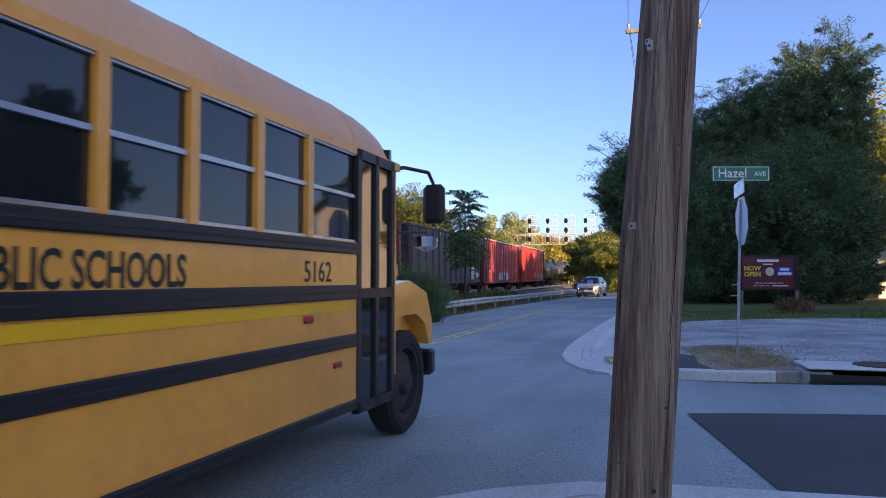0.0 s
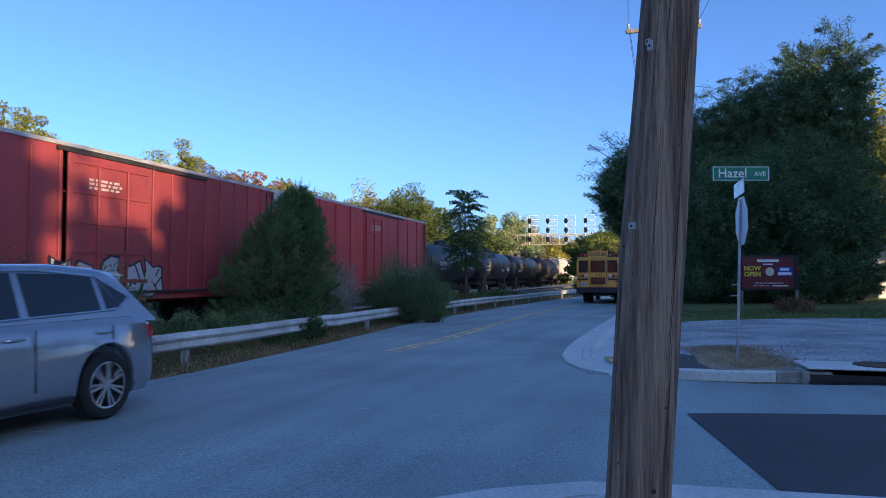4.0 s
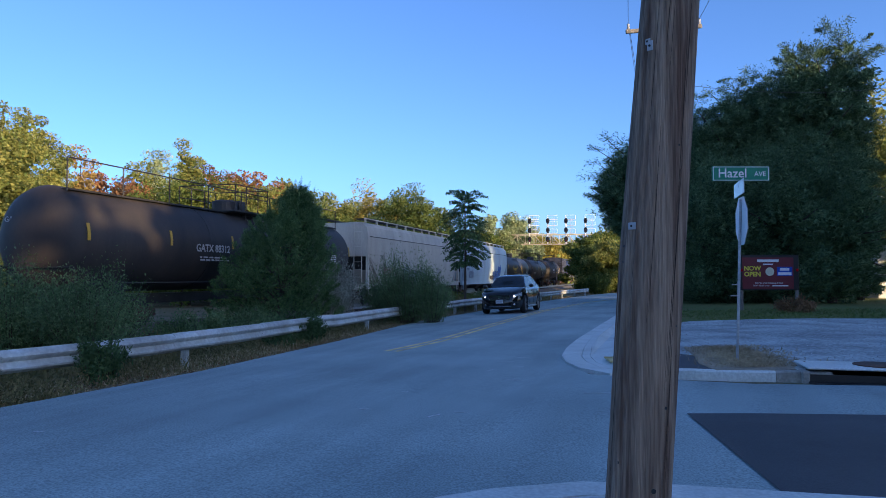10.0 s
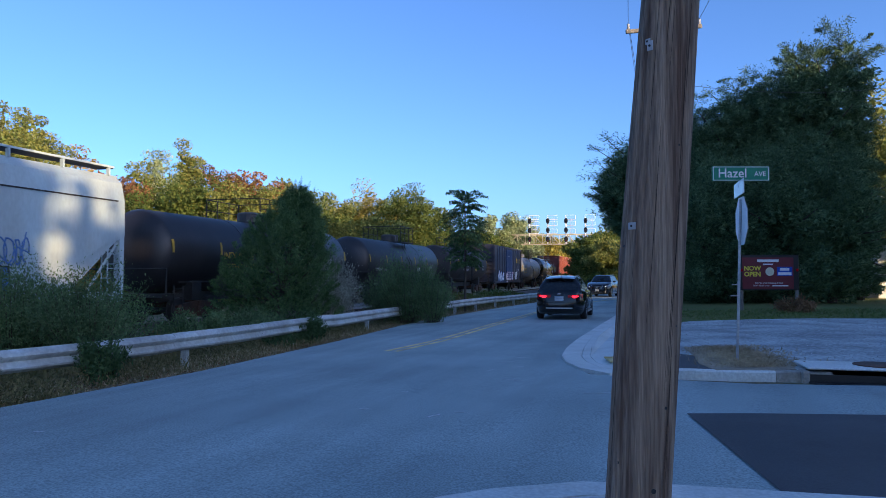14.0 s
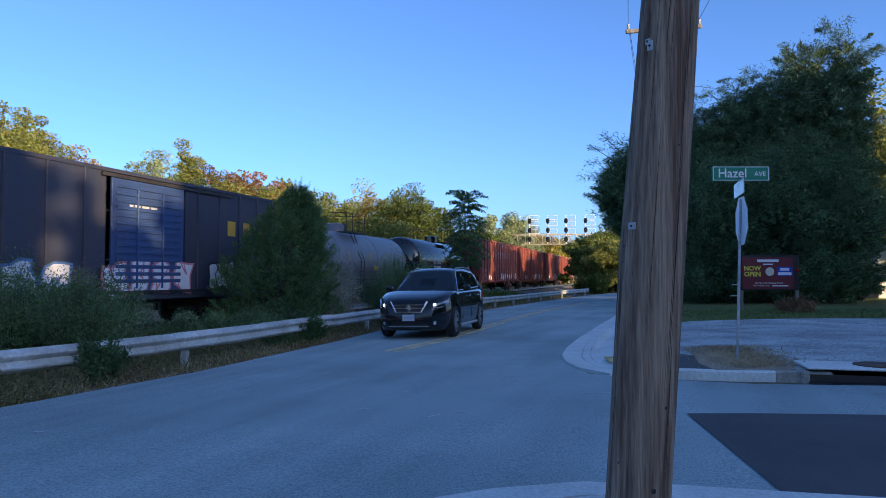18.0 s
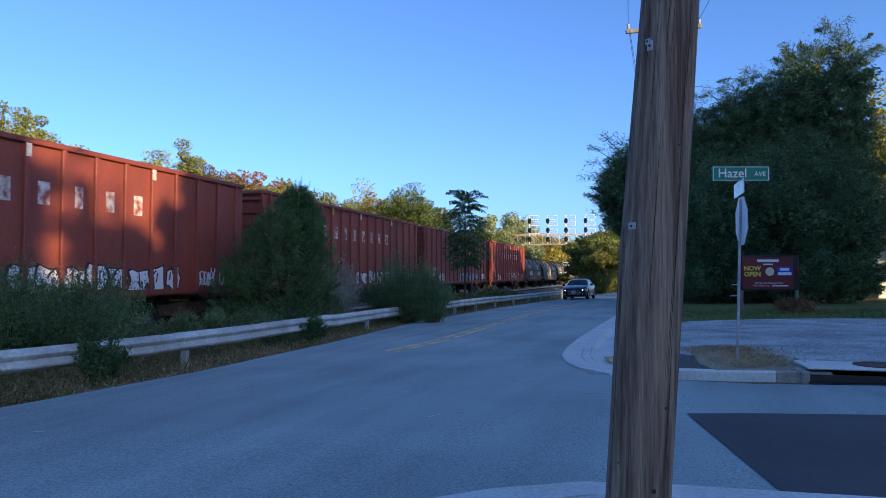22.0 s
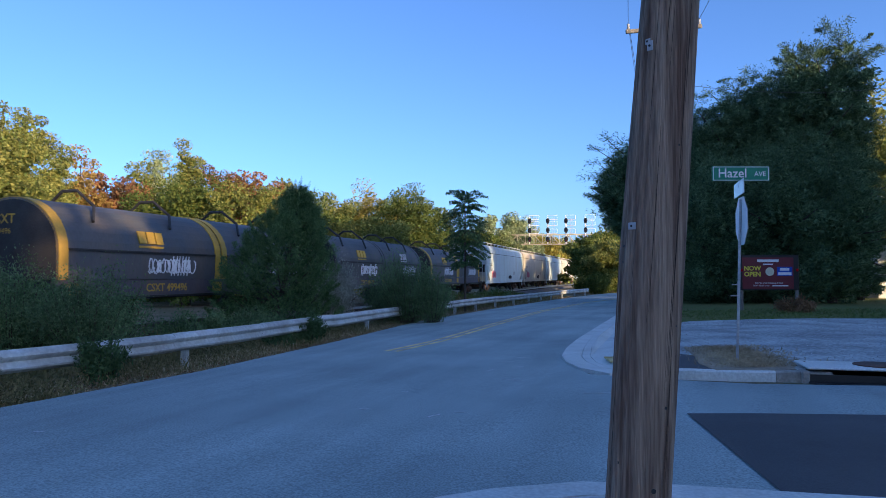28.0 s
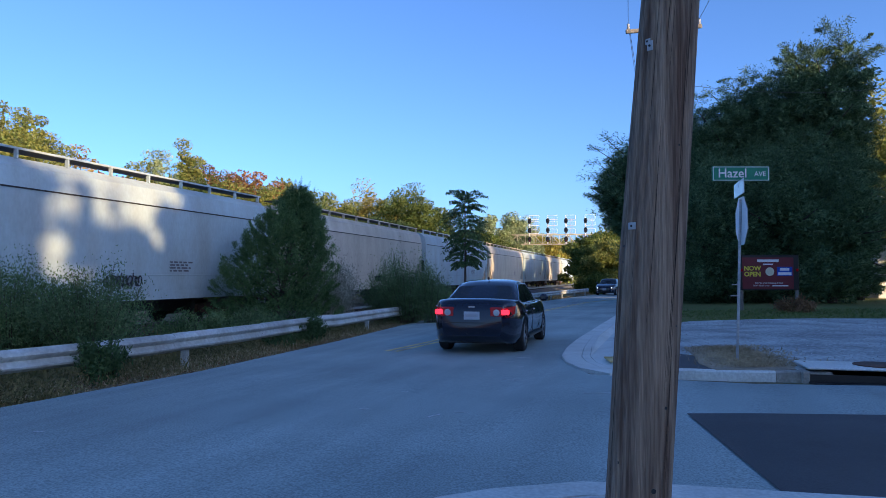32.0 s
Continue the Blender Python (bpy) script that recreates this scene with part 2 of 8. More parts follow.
# ---------------- lie of the land ----------------
TRACK = Vector((0.2785, 0.9604, 0.0))          # along the railway, away from the camera
TRACK_N = Vector((0.9604, -0.2785, 0.0))       # from the railway towards the road
TRACK_TURN = math.degrees(math.atan2(TRACK.y, TRACK.x))
TRACK_REF = Vector((-8.445, 19.5, 0.0))        # on the near side of the cars
LEFT_EDGE = ((-60, -20, 0, 8.5, 11.7, 17.4, 26.5, 40.7, 58.4, 75, 100, 140), (-52, -22.5, -10.2, -5.27, -4.03, -2.67, -0.93, 3.75, 10.5, 18.5, 34, 62))
RIGHT_EDGE = ((-60, -20, -6, 0, 6, 12.8, 14.7, 19.5, 31.5, 43.5, 57, 73, 97, 137), (-44, -14.5, -4.0, 1.5, 2.2, 2.19, 2.52, 4.12, 7.9, 12, 17.5, 25.5, 40, 68))


def left_edge(y):
    return np.interp(y, *LEFT_EDGE)


def right_edge(y):
    return np.interp(y, *RIGHT_EDGE)


def road_z(x, y):
    w = x - (0.325 * (np.clip(y, -10, 90) - 15.5) - 1.1)
    return -0.004 * (np.clip(y, 0, 80) - 12) + 0.04 * np.clip(w + 0.5, -4, 0) + 0.02 * np.clip(w - 4, 0, 6)


def land_z(x, y):
    g = road_z(x, y)
    a = np.clip(left_edge(y) - x - 0.7, 0, None)
    q = x * TRACK_N.x + y * TRACK_N.y + 13.54
    b = np.clip(q - 0.6, 0, None)
    f = np.where(a > 0, a / (a + b + 1e-6), 0.0)
    return g * (1 - f) - 0.42 * f - 0.01


def grid_sheet(name, xs, ys, zf, material, label, kind="structure"):
    X, Y = np.meshgrid(xs, ys)
    Z = zf(X, Y)
    n, m = X.shape
    verts = np.stack([X, Y, Z], -1).reshape(-1, 3).tolist()
    idx = np.arange(n * m).reshape(n, m)
    faces = np.stack([idx[:-1, :-1], idx[:-1, 1:], idx[1:, 1:], idx[1:, :-1]], -1).reshape(-1, 4).tolist()
    return sheet(verts, faces, name, material, label, kind)


def warp(lo, hi, n, near, power=2.2):
    t = np.linspace(-1, 1, n)
    t = np.sign(t) * np.abs(t) ** power
    return np.where(t < 0, near + t * (near - lo), near + t * (hi - near))


grid_sheet("ground", warp(-1500, 1500, 220, 0, 2.6), warp(-1200, 2500, 240, 15, 2.6), land_z, SOIL, "bare soil and dry leaf litter verge")


def strip_sheet(name, ys, lo, hi, lift, material, label, cols=14):
    """A sheet between two edges given as functions of y, laid on the land."""
    verts, faces = [], []
    for y in ys:
        a, b = float(lo(y)), float(hi(y))
        for i in range(cols + 1):
            x = a + (b - a) * i / cols
            verts.append((x, y, float(road_z(x, y)) + lift))
    for r in range(len(ys) - 1):
        for i in range(cols):
            k = r * (cols + 1) + i
            faces.append((k, k + 1, k + cols + 2, k + cols + 1))
    return sheet(verts, faces, name, material, label)


strip_sheet("road", np.concatenate([np.linspace(-60, 5, 30), np.linspace(5.5, 45, 70), np.linspace(46, 140, 50)]), left_edge, lambda y: right_edge(y) + 0.05, 0.02, ASPHALT, "worn grey asphalt road with faint cracks and patches")



def side_near(x):
    return np.interp(x, (-8, -3, -1.2, -0.4, 0.3, 0.9, 1.5, 2.6, 6, 14, 60), (-12, -1.5, 2.6, 4.15, 4.62, 4.73, 4.62, 4.26, 3.3, 1.1, -12))


def side_far(x):
    return np.interp(x, (1.8, 3.3, 4.26, 5.7, 20, 60), (11.3, 10.02, 9.55, 9.2, 5.6, -5.0))


def cross_sheet(name, xs, lo, hi, lift, material, label, rows=10, zf=road_z):
    verts, faces = [], []
    for x in xs:
        a, b = float(lo(x)), float(hi(x))
        for i in range(rows + 1):
            y = a + (b - a) * i / rows
            verts.append((x, y, float(zf(x, y)) + lift))
    for r in range(len(xs) - 1):
        for i in range(rows):
            k = r * (rows + 1) + i
            faces.append((k, k + rows + 1, k + rows + 2, k + 1))
    return sheet(verts, faces, name, material, label)


cross_sheet("side_road", np.linspace(1.8, 60, 50), lambda x: side_near(x) - 0.05, lambda x: side_far(x) + 0.02, 0.0213, ASPHALT, "worn grey asphalt side street mouth")
# resurfaced stretch of newer, blacker asphalt in the side street
def span_sheet(name, a, b, lift, material, label, cols=60, rows=8):
    """A sheet between two lines of points."""
    def along(line, f):
        d = np.concatenate([[0], np.cumsum([math.hypot(q[0] - p[0], q[1] - p[1]) for p, q in zip(line, line[1:])])])
        return np.interp(f * d[-1], d, [p[0] for p in line]), np.interp(f * d[-1], d, [p[1] for p in line])
    verts, faces = [], []
    for i in range(cols + 1):
        p, q = along(a, i / cols), along(b, i / cols)
        for j in range(rows + 1):
            x, y = p[0] + (q[0] - p[0]) * j / rows, p[1] + (q[1] - p[1]) * j / rows
            verts.append((float(x), float(y), float(road_z(x, y)) + lift))
    for i in range(cols):
        for j in range(rows):
            k = i * (rows + 1) + j
            faces.append((k, k + rows + 1, k + rows + 2, k + 1))
    return sheet(verts, faces, name, material, label)


span_sheet("asphalt_patch", [(2.2, 4.37), (2.6, 4.24), (6, 3.28), (14, 1.08), (40, -6)], [(2.58, 7.56), (3.2, 7.5), (6.5, 6.9), (14, 5.1), (41, -1.5)], 0.032, ASPHALT_NEW, "fresh black asphalt patch with straight cut edges")


def ramp(y):
    """How far the corner dips to the road: 1 in the middle of the kerb ramp."""
    return float(np.interp(y, (10.4, 11.2, 14.2, 16.0), (0, 1, 1, 0)))


def ribbon(name, pts, w, h, lift, material, label="", parent=None, kind="", side=1, zf=road_z, base=0.0, dip=False):
    """A bar of width w and height h along a line of points, to the given side."""
    rings, h0 = [], h
    pts = [Vector((p[0], p[1], 0)) for p in pts]
    for i, p in enumerate(pts):
        d = (pts[min(i + 1, len(pts) - 1)] - pts[max(i - 1, 0)]).normalized()
        n = Vector((-d.y, d.x, 0)) * side
        z = float(zf(p.x, p.y)) + lift
        a, b = p, p + n * w
        h = h0 - (0.105 * ramp(p.y) if dip else 0.0)
        rings.append([(a.x, a.y, z - base), (b.x, b.y, z - base), (b.x, b.y, z + h), (a.x + n.x * 0.02, a.y + n.y * 0.02, z + h), (a.x, a.y, z + h - 0.02)])
    return part(name, loft(rings), material, parent, label, kind)


KERB_LINE = [(22, 67), (15, 52), (11.3, 40.5), (7.9, 30.2), (5.3, 22.3), (3.6, 17.1), (2.95, 14.9), (2.6, 13.4), (2.5, 12.4), (2.56, 11.6), (2.85, 10.85), (3.4, 10.35), (4.1, 10.05), (4.62, 9.9)]
ribbon("kerb_1", KERB_LINE, 0.16, 0.14, 0.0, CONCRETE, "pale concrete kerb curving round the street corner", side=1, base=0.05, dip=True, kind="structure")
ribbon("gutter_1", [(p[0] - 0.0, p[1]) for p in KERB_LINE[:11]], 0.36, 0.012, 0.034, CONCRETE, "pale concrete gutter pan beside the kerb", side=-1, base=0.05, kind="structure")
ribbon("kerb_2", [(4.63, 9.9), (4.95, 9.8), (5.3, 9.7)], 0.18, 0.14, 0.0, KERB_DIRTY, "worn dirty concrete kerb block", side=-1 * -1, base=0.05, kind="structure")
NEAR_KERB = [(-8, -12.3), (-3, -1.8), (-1.2, 2.3), (-0.75, 3.55), (-0.4, 4.1), (-0.05, 4.42), (0.3, 4.58), (0.9, 4.7), (1.5, 4.58), (2.0, 4.42), (2.6, 4.24), (6, 3.28), (14, 1.08), (60, -12)]
ribbon("kerb_3", NEAR_KERB, 0.3, 0.15, 0.0, CONCRETE, "pale concrete kerb at the near corner", side=-1, base=0.05, kind="structure")


def slab(name, outline, lift, thick, material, label, dip=0.0):
    """A flat piece laid on the land, with edges that go down into it."""
    bm = bmesh.new()
    top = [bm.verts.new((x, y, float(road_z(x, y)) + lift - dip * ramp(y) * max(0.0, min(1.0, (4.1 - x) / 1.2)))) for x, y in outline]
    low = [bm.verts.new((x, y, float(road_z(x, y)) + lift - thick)) for x, y in outline]
    bm.faces.new(top)
    for i in range(len(top)):
        j = (i + 1) % len(top)
        bm.faces.new((top[i], low[i], low[j], top[j]))
    bmesh.ops.recalc_face_normals(bm, faces=bm.faces[:])
    return part(name, bm, material, None, label, kind="structure")


def offset_line(pts, w):
    out = []
    for i, p in enumerate(pts):
        a, b = pts[max(i - 1, 0)], pts[min(i + 1, len(pts) - 1)]
        d = Vector((b[0] - a[0], b[1] - a[1])).normalized()
        out.append((p[0] - d.y * w, p[1] + d.x * w))
    return out


walk_in = offset_line(KERB_LINE[:12], 0.17)
walk_out = offset_line(KERB_LINE[:9], 1.35) + [(3.85, 12.4), (3.75, 11.2), (3.8, 10.6)]
slab("pavement_1", walk_in + walk_out[::-1], 0.136, 0.2, CONCRETE, "pale concrete pavement at the far corner", dip=0.105)
slab("pavement_2", offset_line(NEAR_KERB, -0.31)[:] + [(60, -30), (-8, -30)], 0.142, 0.25, CONCRETE, "pale concrete pavement at the near corner")
slab("tactile_pad", [(2.85, 12.6), (2.8, 11.9), (3.5, 11.6), (3.6, 12.4)], 0.175, 0.07, TACTILE, "yellow tactile paving pad in the kerb ramp", dip=0.098)
lot = cross_sheet("parking_lot", np.linspace(3.82, 60, 60), lambda x: np.interp(x, (3.82, 4.6, 5.4, 7.2, 20, 60), (10.45, 10.25, 10.1, 9.6, 6.2, -4.4)), lambda x: np.interp(x, (3.82, 5, 7.2, 9, 12.4, 60), (16, 18.9, 21.8, 22.3, 22.3, 20)), 0.13, GRAVEL, "cracked grey gravelly asphalt lot", rows=14)
# verge between the kerb and the lot, under the street sign
slab("verge", [(3.9, 10.18), (4.66, 10.0), (5.1, 10.12), (5.3, 11.2), (5.6, 12.9), (5.5, 13.7), (4.6, 13.6), (4.3, 12.2), (3.95, 11.0)], 0.142, 0.05, STRAW_SOIL, "dusty verge of dead grass")
slab("footway_patch", [(3.45, 10.38), (4.1, 10.14), (4.72, 10.02), (4.7, 11.0), (4.5, 12.0), (3.95, 12.8), (3.7, 12.2), (3.6, 11.0)], 0.134, 0.1, ASPHALT_NEW, "dark asphalt patch beside the kerb ramp")
# kerb inlet: concrete slab over a black panel that paints the mouth's shade
inlet = thing("drain_inlet", "concrete kerb inlet with a black panel painting the shade of the open mouth and an iron cover", "storm drain", m=pose(6.15, 9.62, 0.06, 0, 0, -14))
part("slab", boxes((0, 0.28, 0.222, 2.3, 0.86, 0.03), bevel=0.01), CONCRETE, inlet, "pale concrete slab")
part("throat", boxes((0, -0.12, -0.02, 2.3, 0.02, 0.32)), BLACK_PAINT, inlet, "black panel painting the shade of the open mouth")
part("cheek", boxes((-1.18, 0.08, 0.07, 0.1, 0.5, 0.24), bevel=0.02), KERB_DIRTY, inlet)
part("cheek", boxes((1.18, 0.08, 0.07, 0.1, 0.5, 0.24), bevel=0.02), KERB_DIRTY, inlet)
part("sill", boxes((0, -0.24, 0.03, 2.3, 0.2, 0.03)), BLACK_PAINT, inlet)
part("cover", lathe([(0.235, 0.36), (0.25, 0.36), (0.252, 0.33)], 28, "Z", at=(-0.1, 0.32, 0)), RUST, inlet, "round rusty iron cover")

# road paint
CENTRE = [(-1.02, 14.47), (-0.05, 16.92), (1.6, 22.6), (4.49, 32.08), (8.96, 44.0), (12.65, 51.13), (17.5, 60), (30, 80)]
for k, off in enumerate((-0.11, 0.11)):
    ribbon("yellow_line", offset_line(CENTRE, off), 0.1, 0.0, 0.026, YELLOW_LINE, "worn double yellow centre line", side=1, base=0.0, kind="structure")
rnd = random.Random(5)
for x, y, l, a in ((2.05, 9.05, 0.55, -3), (0.75, 11.5, 0.35, 60), (1.1, 12.6, 0.3, 10), (1.5, 13.3, 0.25, -10), (-0.9, 8.1, 0.12, 0), (-0.1, 7.7, 0.22, 50), (0.2, 7.9, 0.16, -10), (1.0, 10.4, 0.3, -20), (-3.9, 6.9, 0.1, 5), (1.25, 11.9, 0.2, 35), (-0.5, 9.3, 0.1, 20)):
    bm = bmesh.new()
    pts = [(-l / 2 + l * i / 4, rnd.uniform(-0.02, 0.02)) for i in range(5)]
    outline = [(px_, py_ + rnd.uniform(0.004, 0.016)) for px_, py_ in pts] + [(px_, py_ - rnd.uniform(0.004, 0.016)) for px_, py_ in pts[::-1]]
    prism(outline, 0, 0.003, "XY", bm)
    part("scuff_mark", bm, WHITE_LINE, None, "pale scuff on the asphalt", kind="structure").matrix_world = pose(x, y, float(road_z(x, y)) + 0.024, 0, 0, a)

# ---------------- railway ----------------
E2 = TRACK_REF - TRACK_N * 1.55


def on_track(s, side=0.0, z=0.0):
    p = E2 + TRACK * s + TRACK_N * side
    return Vector((p.x, p.y, z))


bm = bmesh.new()
rings = []
for s in (-150, 400):
    rings.append([tuple(on_track(s, o, z)) for o, z in ((-4.2, -0.9), (-2.0, -0.2), (2.0, -0.2), (3.6, -0.8))])
loft(rings, bm)
part("ballast_bed", bm, BALLAST, None, "grey stone ballast bed of the railway", kind="structure")
for o in (-0.75, 0.75):
    ring = [[tuple(on_track(s, o + a, z)) for a, z in ((-0.07, -0.17), (0.07, -0.17), (0.035, -0.04), (0.036, 0), (-0.036, 0), (-0.035, -0.04))] for s in (-150, 400)]
    part("rail", loft(ring), RAIL_MAT, None, "steel rail", kind="structure")
tie = part("sleeper", boxes((0, 0, 0, 0.22, 2.6, 0.14), bevel=0.01), TIE_WOOD, None, "dark timber sleepers under the rails", kind="structure")
tie.matrix_world = pose(*on_track(-25, 0, -0.21), 0, 0, TRACK_TURN)
for i in range(1, 200):
    again(tie, pose(*on_track(-25 + i * 0.55, 0, -0.21), 0, 0, TRACK_TURN))

# ---------------- guard rail ----------------
rail_thing = thing("guardrail", "weathered galvanised steel guardrail along the road edge", "guardrail")
gl = [(-9.5, 4.6), (-7.3, 8.05), (-6.05, 9.7), (-4.75, 12.5), (-3.9, 15.2), (-3.0, 19.2), (-1.2, 27.0), (0.6, 32.6), (3.3, 40.7), (6.6, 49.5), (9.6, 57.5), (13.5, 66)]
W = [(0.0, 0.17), (0.055, 0.125), (0.085, 0.075), (0.07, 0.045), (0.015, 0.0), (0.05, -0.05), (0.085, -0.085), (0.075, -0.115), (0.0, -0.16), (-0.012, -0.155), (0.008, -0.01), (-0.012, 0.155)]


def rail_line(t):
    """A point of the rail's line and its run, t in posts."""
    i = min(int(t), len(gl) - 2)
    a, b = Vector(gl[i]), Vector(gl[i + 1])
    p0, p3 = Vector(gl[max(i - 1, 0)]), Vector(gl[min(i + 2, len(gl) - 1)])
    f = t - i
    p = 0.5 * ((2 * a) + (b - p0) * f + (2 * p0 - 5 * a + 4 * b - p3) * f * f + (3 * a - p0 - 3 * b + p3) * f ** 3)
    d = (b - a).normalized()
    return p, d


for i in range(len(gl) - 1):
    rings = []
    for k in range(7):
        p, d = rail_line(i + k / 6 * 1.0)
        n = Vector((d.y, -d.x))
        zc = float(road_z(p.x, p.y)) + 0.46 + 0.01 * math.sin(i * 2.1)
        rings.append([(p.x + n.x * a * 1.0, p.y + n.y * a, zc + z) for a, z in W])
    part("beam", loft(rings), RAIL_GALV, rail_thing, "ribbed steel beam" if i == 0 else "")
post = None
tt = 0.4
while tt < len(gl) - 1:
    p, d = rail_line(tt)
    m = pose(p.x + d.y * -0.12, p.y + d.x * 0.12, float(road_z(p.x, p.y)), 0, 0, math.degrees(math.atan2(d.y, d.x)))
    if post is None:
        post = part("post", boxes((0, 0.05, 0.08, 0.1, 0.012, 1.0), (0.0, -0.05, 0.08, 0.1, 0.012, 1.0), (0, 0, 0.08, 0.012, 0.1, 1.0)), RAIL_GALV, rail_thing)
        post.matrix_basis = m
    else:
        again(post, m)
    i = min(int(tt), len(gl) - 2)
    tt += 3.8 / (Vector(gl[i + 1]) - Vector(gl[i])).length

# ---------------- poles, signs ----------------
CRACK_DARK = mat("crack_shadow_wood", (0.05, 0.035, 0.028), 1.0, var=0.2)
pole = thing("utility_pole", "weathered brown wooden utility pole leaning at the street corner", "utility pole")
DEP = 3.65
POLE_Z, POLE_X, POLE_R = (-0.6, 0.4, 1.687, 2.97, 8.0), (0.922, 0.991, 1.081, 1.186, 1.6), (0.157, 0.158, 0.1605, 0.143, 0.12)


def pole_at(z):
    """Middle and radius of the leaning, slightly bowed shaft."""
    return float(np.interp(z, POLE_Z, POLE_X)), float(np.interp(z, POLE_Z, POLE_R))


rings = []
prng = random.Random(3)
phase = [prng.uniform(0, 6.28) for _ in range(6)]
for k in range(61):
    z = -0.6 + 8.6 * k / 60
    cx, r = pole_at(z)
    ring = []
    for i in range(120):
        a = 2 * math.pi * i / 120
        d = 0.0022 * math.sin(9 * a + phase[0]) + 0.002 * math.sin(17 * a + phase[1] + z * 0.4) + 0.0018 * math.sin(29 * a + phase[2]) + 0.003 * noise.noise((9 * math.cos(a), 9 * math.sin(a), z * 0.7)) + 0.0025 * noise.noise((26 * math.cos(a), 26 * math.sin(a), z * 0.5))
        ring.append((cx + (r + d) * math.cos(a), DEP + (r + d) * math.sin(a), z))
    rings.append(ring)
part("shaft", loft(rings), WOOD_POLE, pole, "brown timber shaft with long drying cracks", smooth=True)


def on_pole(z, ang, out=0.0):
    cx, r = pole_at(z)
    r += out
    return Vector((cx + r * math.sin(radians(ang)), DEP - r * math.cos(radians(ang)), z))


for zz, aa, w, h in ((1.8, -58, 0.05, 0.036), (2.715, -50, 0.034, 0.05), (2.74, -56, 0.03, 0.03)):
    p = on_pole(zz, aa, 0.004)
    part("tag", boxes((0, 0, 0, w, 0.006, h), bevel=0.002), GALV, pole, "small metal tag nailed to the pole").matrix_basis = pose(*p, 0, 0, aa)
    q = on_pole(zz, aa, 0.008)
    part("nail", rod(q, on_pole(zz, aa, 0.012), 0.006), STEEL_DARK, pole)
# bolt holes are solid plugs, painted black for the shade within
for zz, aa, r in ((0.42, -35, 0.014), (0.5, 10, 0.013), (0.62, -60, 0.01), (1.62, -78, 0.006), (1.7, -80, 0.006), (1.95, -74, 0.005), (2.2, 20, 0.005), (1.3, 40, 0.006), (0.9, 25, 0.008)):
    part("bolt_hole", rod(on_pole(zz, aa, -0.01), on_pole(zz, aa, 0.002), r, seg=10), BLACK_PAINT, pole)
# cracks are dark rods; the shade inside is put into their colour
crng = random.Random(6)
for k in range(26):
    aa, z0, ln = crng.uniform(-85, 85), crng.uniform(0.1, 2.7), crng.uniform(0.25, 1.1)
    rr = crng.uniform(0.0008, 0.0022)
    bm = rod(on_pole(z0, aa, -0.001), on_pole(z0 + ln * 0.5, aa + 0.8, 0.0), rr * 0.3, rr, 5)
    rod(on_pole(z0 + ln * 0.5, aa + 0.8, 0.0), on_pole(z0 + ln, aa + crng.uniform(-1, 2), -0.001), rr, rr * 0.3, 5, bm)
    part("crack", bm, CRACK_DARK, pole, "long drying crack")

far_pole = thing("utility_pole", "far wooden utility pole with a sunlit crossarm", "utility pole", m=pose(6.95, 22.2, 0.03))
part("shaft", rod((0, 0, -0.5), (0, 0, 10.6), 0.14, 0.1, 12), WOOD_POLE, far_pole)
part("crossarm", boxes((0, -0.16, 9.28, 2.4, 0.09, 0.12, Euler((0, radians(-4.3), 0)).to_matrix().to_4x4()), bevel=0.01), WOOD_GREY, far_pole, "pale timber crossarm")
for x in (-1.12, -0.3, 0.3, 1.12):
    part("insulator", lathe([(9.34, 0.03), (9.4, 0.05), (9.44, 0.035), (9.5, 0.05), (9.53, 0.02)], 10, "Z", at=(x, -0.16, 0.075 * x)), GALV, far_pole)
WIRE = plain("wire", (0.02, 0.02, 0.022), 0.6)


def wire(a, b, sag, r=0.007, label="thin black overhead wire"):
    a, b = Vector(a), Vector(b)
    pts = [a.lerp(b, i / 14) - Vector((0, 0, sag * 4 * (i / 14) * (1 - i / 14))) for i in range(15)]
    w = part("overhead_wire", path_rods(pts, r, 5), WIRE, None, label)
    return tagged(w, label, "wire", "overhead wires")


wire((5.83, 22.04, 9.47), (0.55, 2.0, 8.6), 0.5, 0.008)
wire((8.07, 22.04, 9.63), (3.2, 2.0, 8.6), 0.5, 0.008)
wire((5.83, 22.04, 9.47), (17.9, 60, 8.3), 0.3)
wire((5.86, 22.04, 9.4), (18.3, 60, 8.2), 0.5)
wire((8.07, 22.04, 9.62), (19.6, 60, 8.4), 0.3)
wire((8.04, 22.04, 9.5), (19.2, 60, 8.2), 0.5)
wire((7.05, 22.2, 7.65), (22, 30.5, 10.2), 0.5)

street = thing("street_sign", "green street name sign on a slim galvanised post", "street sign", m=pose(4.64, 11.25, 0.0))
POST_TOP = Vector((0.1, 0, 2.96))
part("post", rod((0, 0, 0.0), POST_TOP - Vector((0.002, 0, 0.2)), 0.022, 0.022, 10), GALV, street)
blade = part("blade", boxes((0.1, -0.012, 3.173, 0.92, 0.012, 0.235), bevel=0.004), GREEN_SIGN, street, "green blade with white lettering")
for dz in (-0.105, 0.105):
    part("border", boxes((0.1, -0.021, 3.173 + dz, 0.88, 0.003, 0.01)), WHITE_PAINT, blade)
for dx in (-0.44, 0.44):
    part("border", boxes((0.1 + dx, -0.021, 3.173, 0.01, 0.003, 0.2)), WHITE_PAINT, blade)
words("lettering", "Hazel", 0.205, WHITE_PAINT, blade, spot(-0.035, -0.024, 3.173, FACE_NEAR), "white lettering", bold=0.0015)
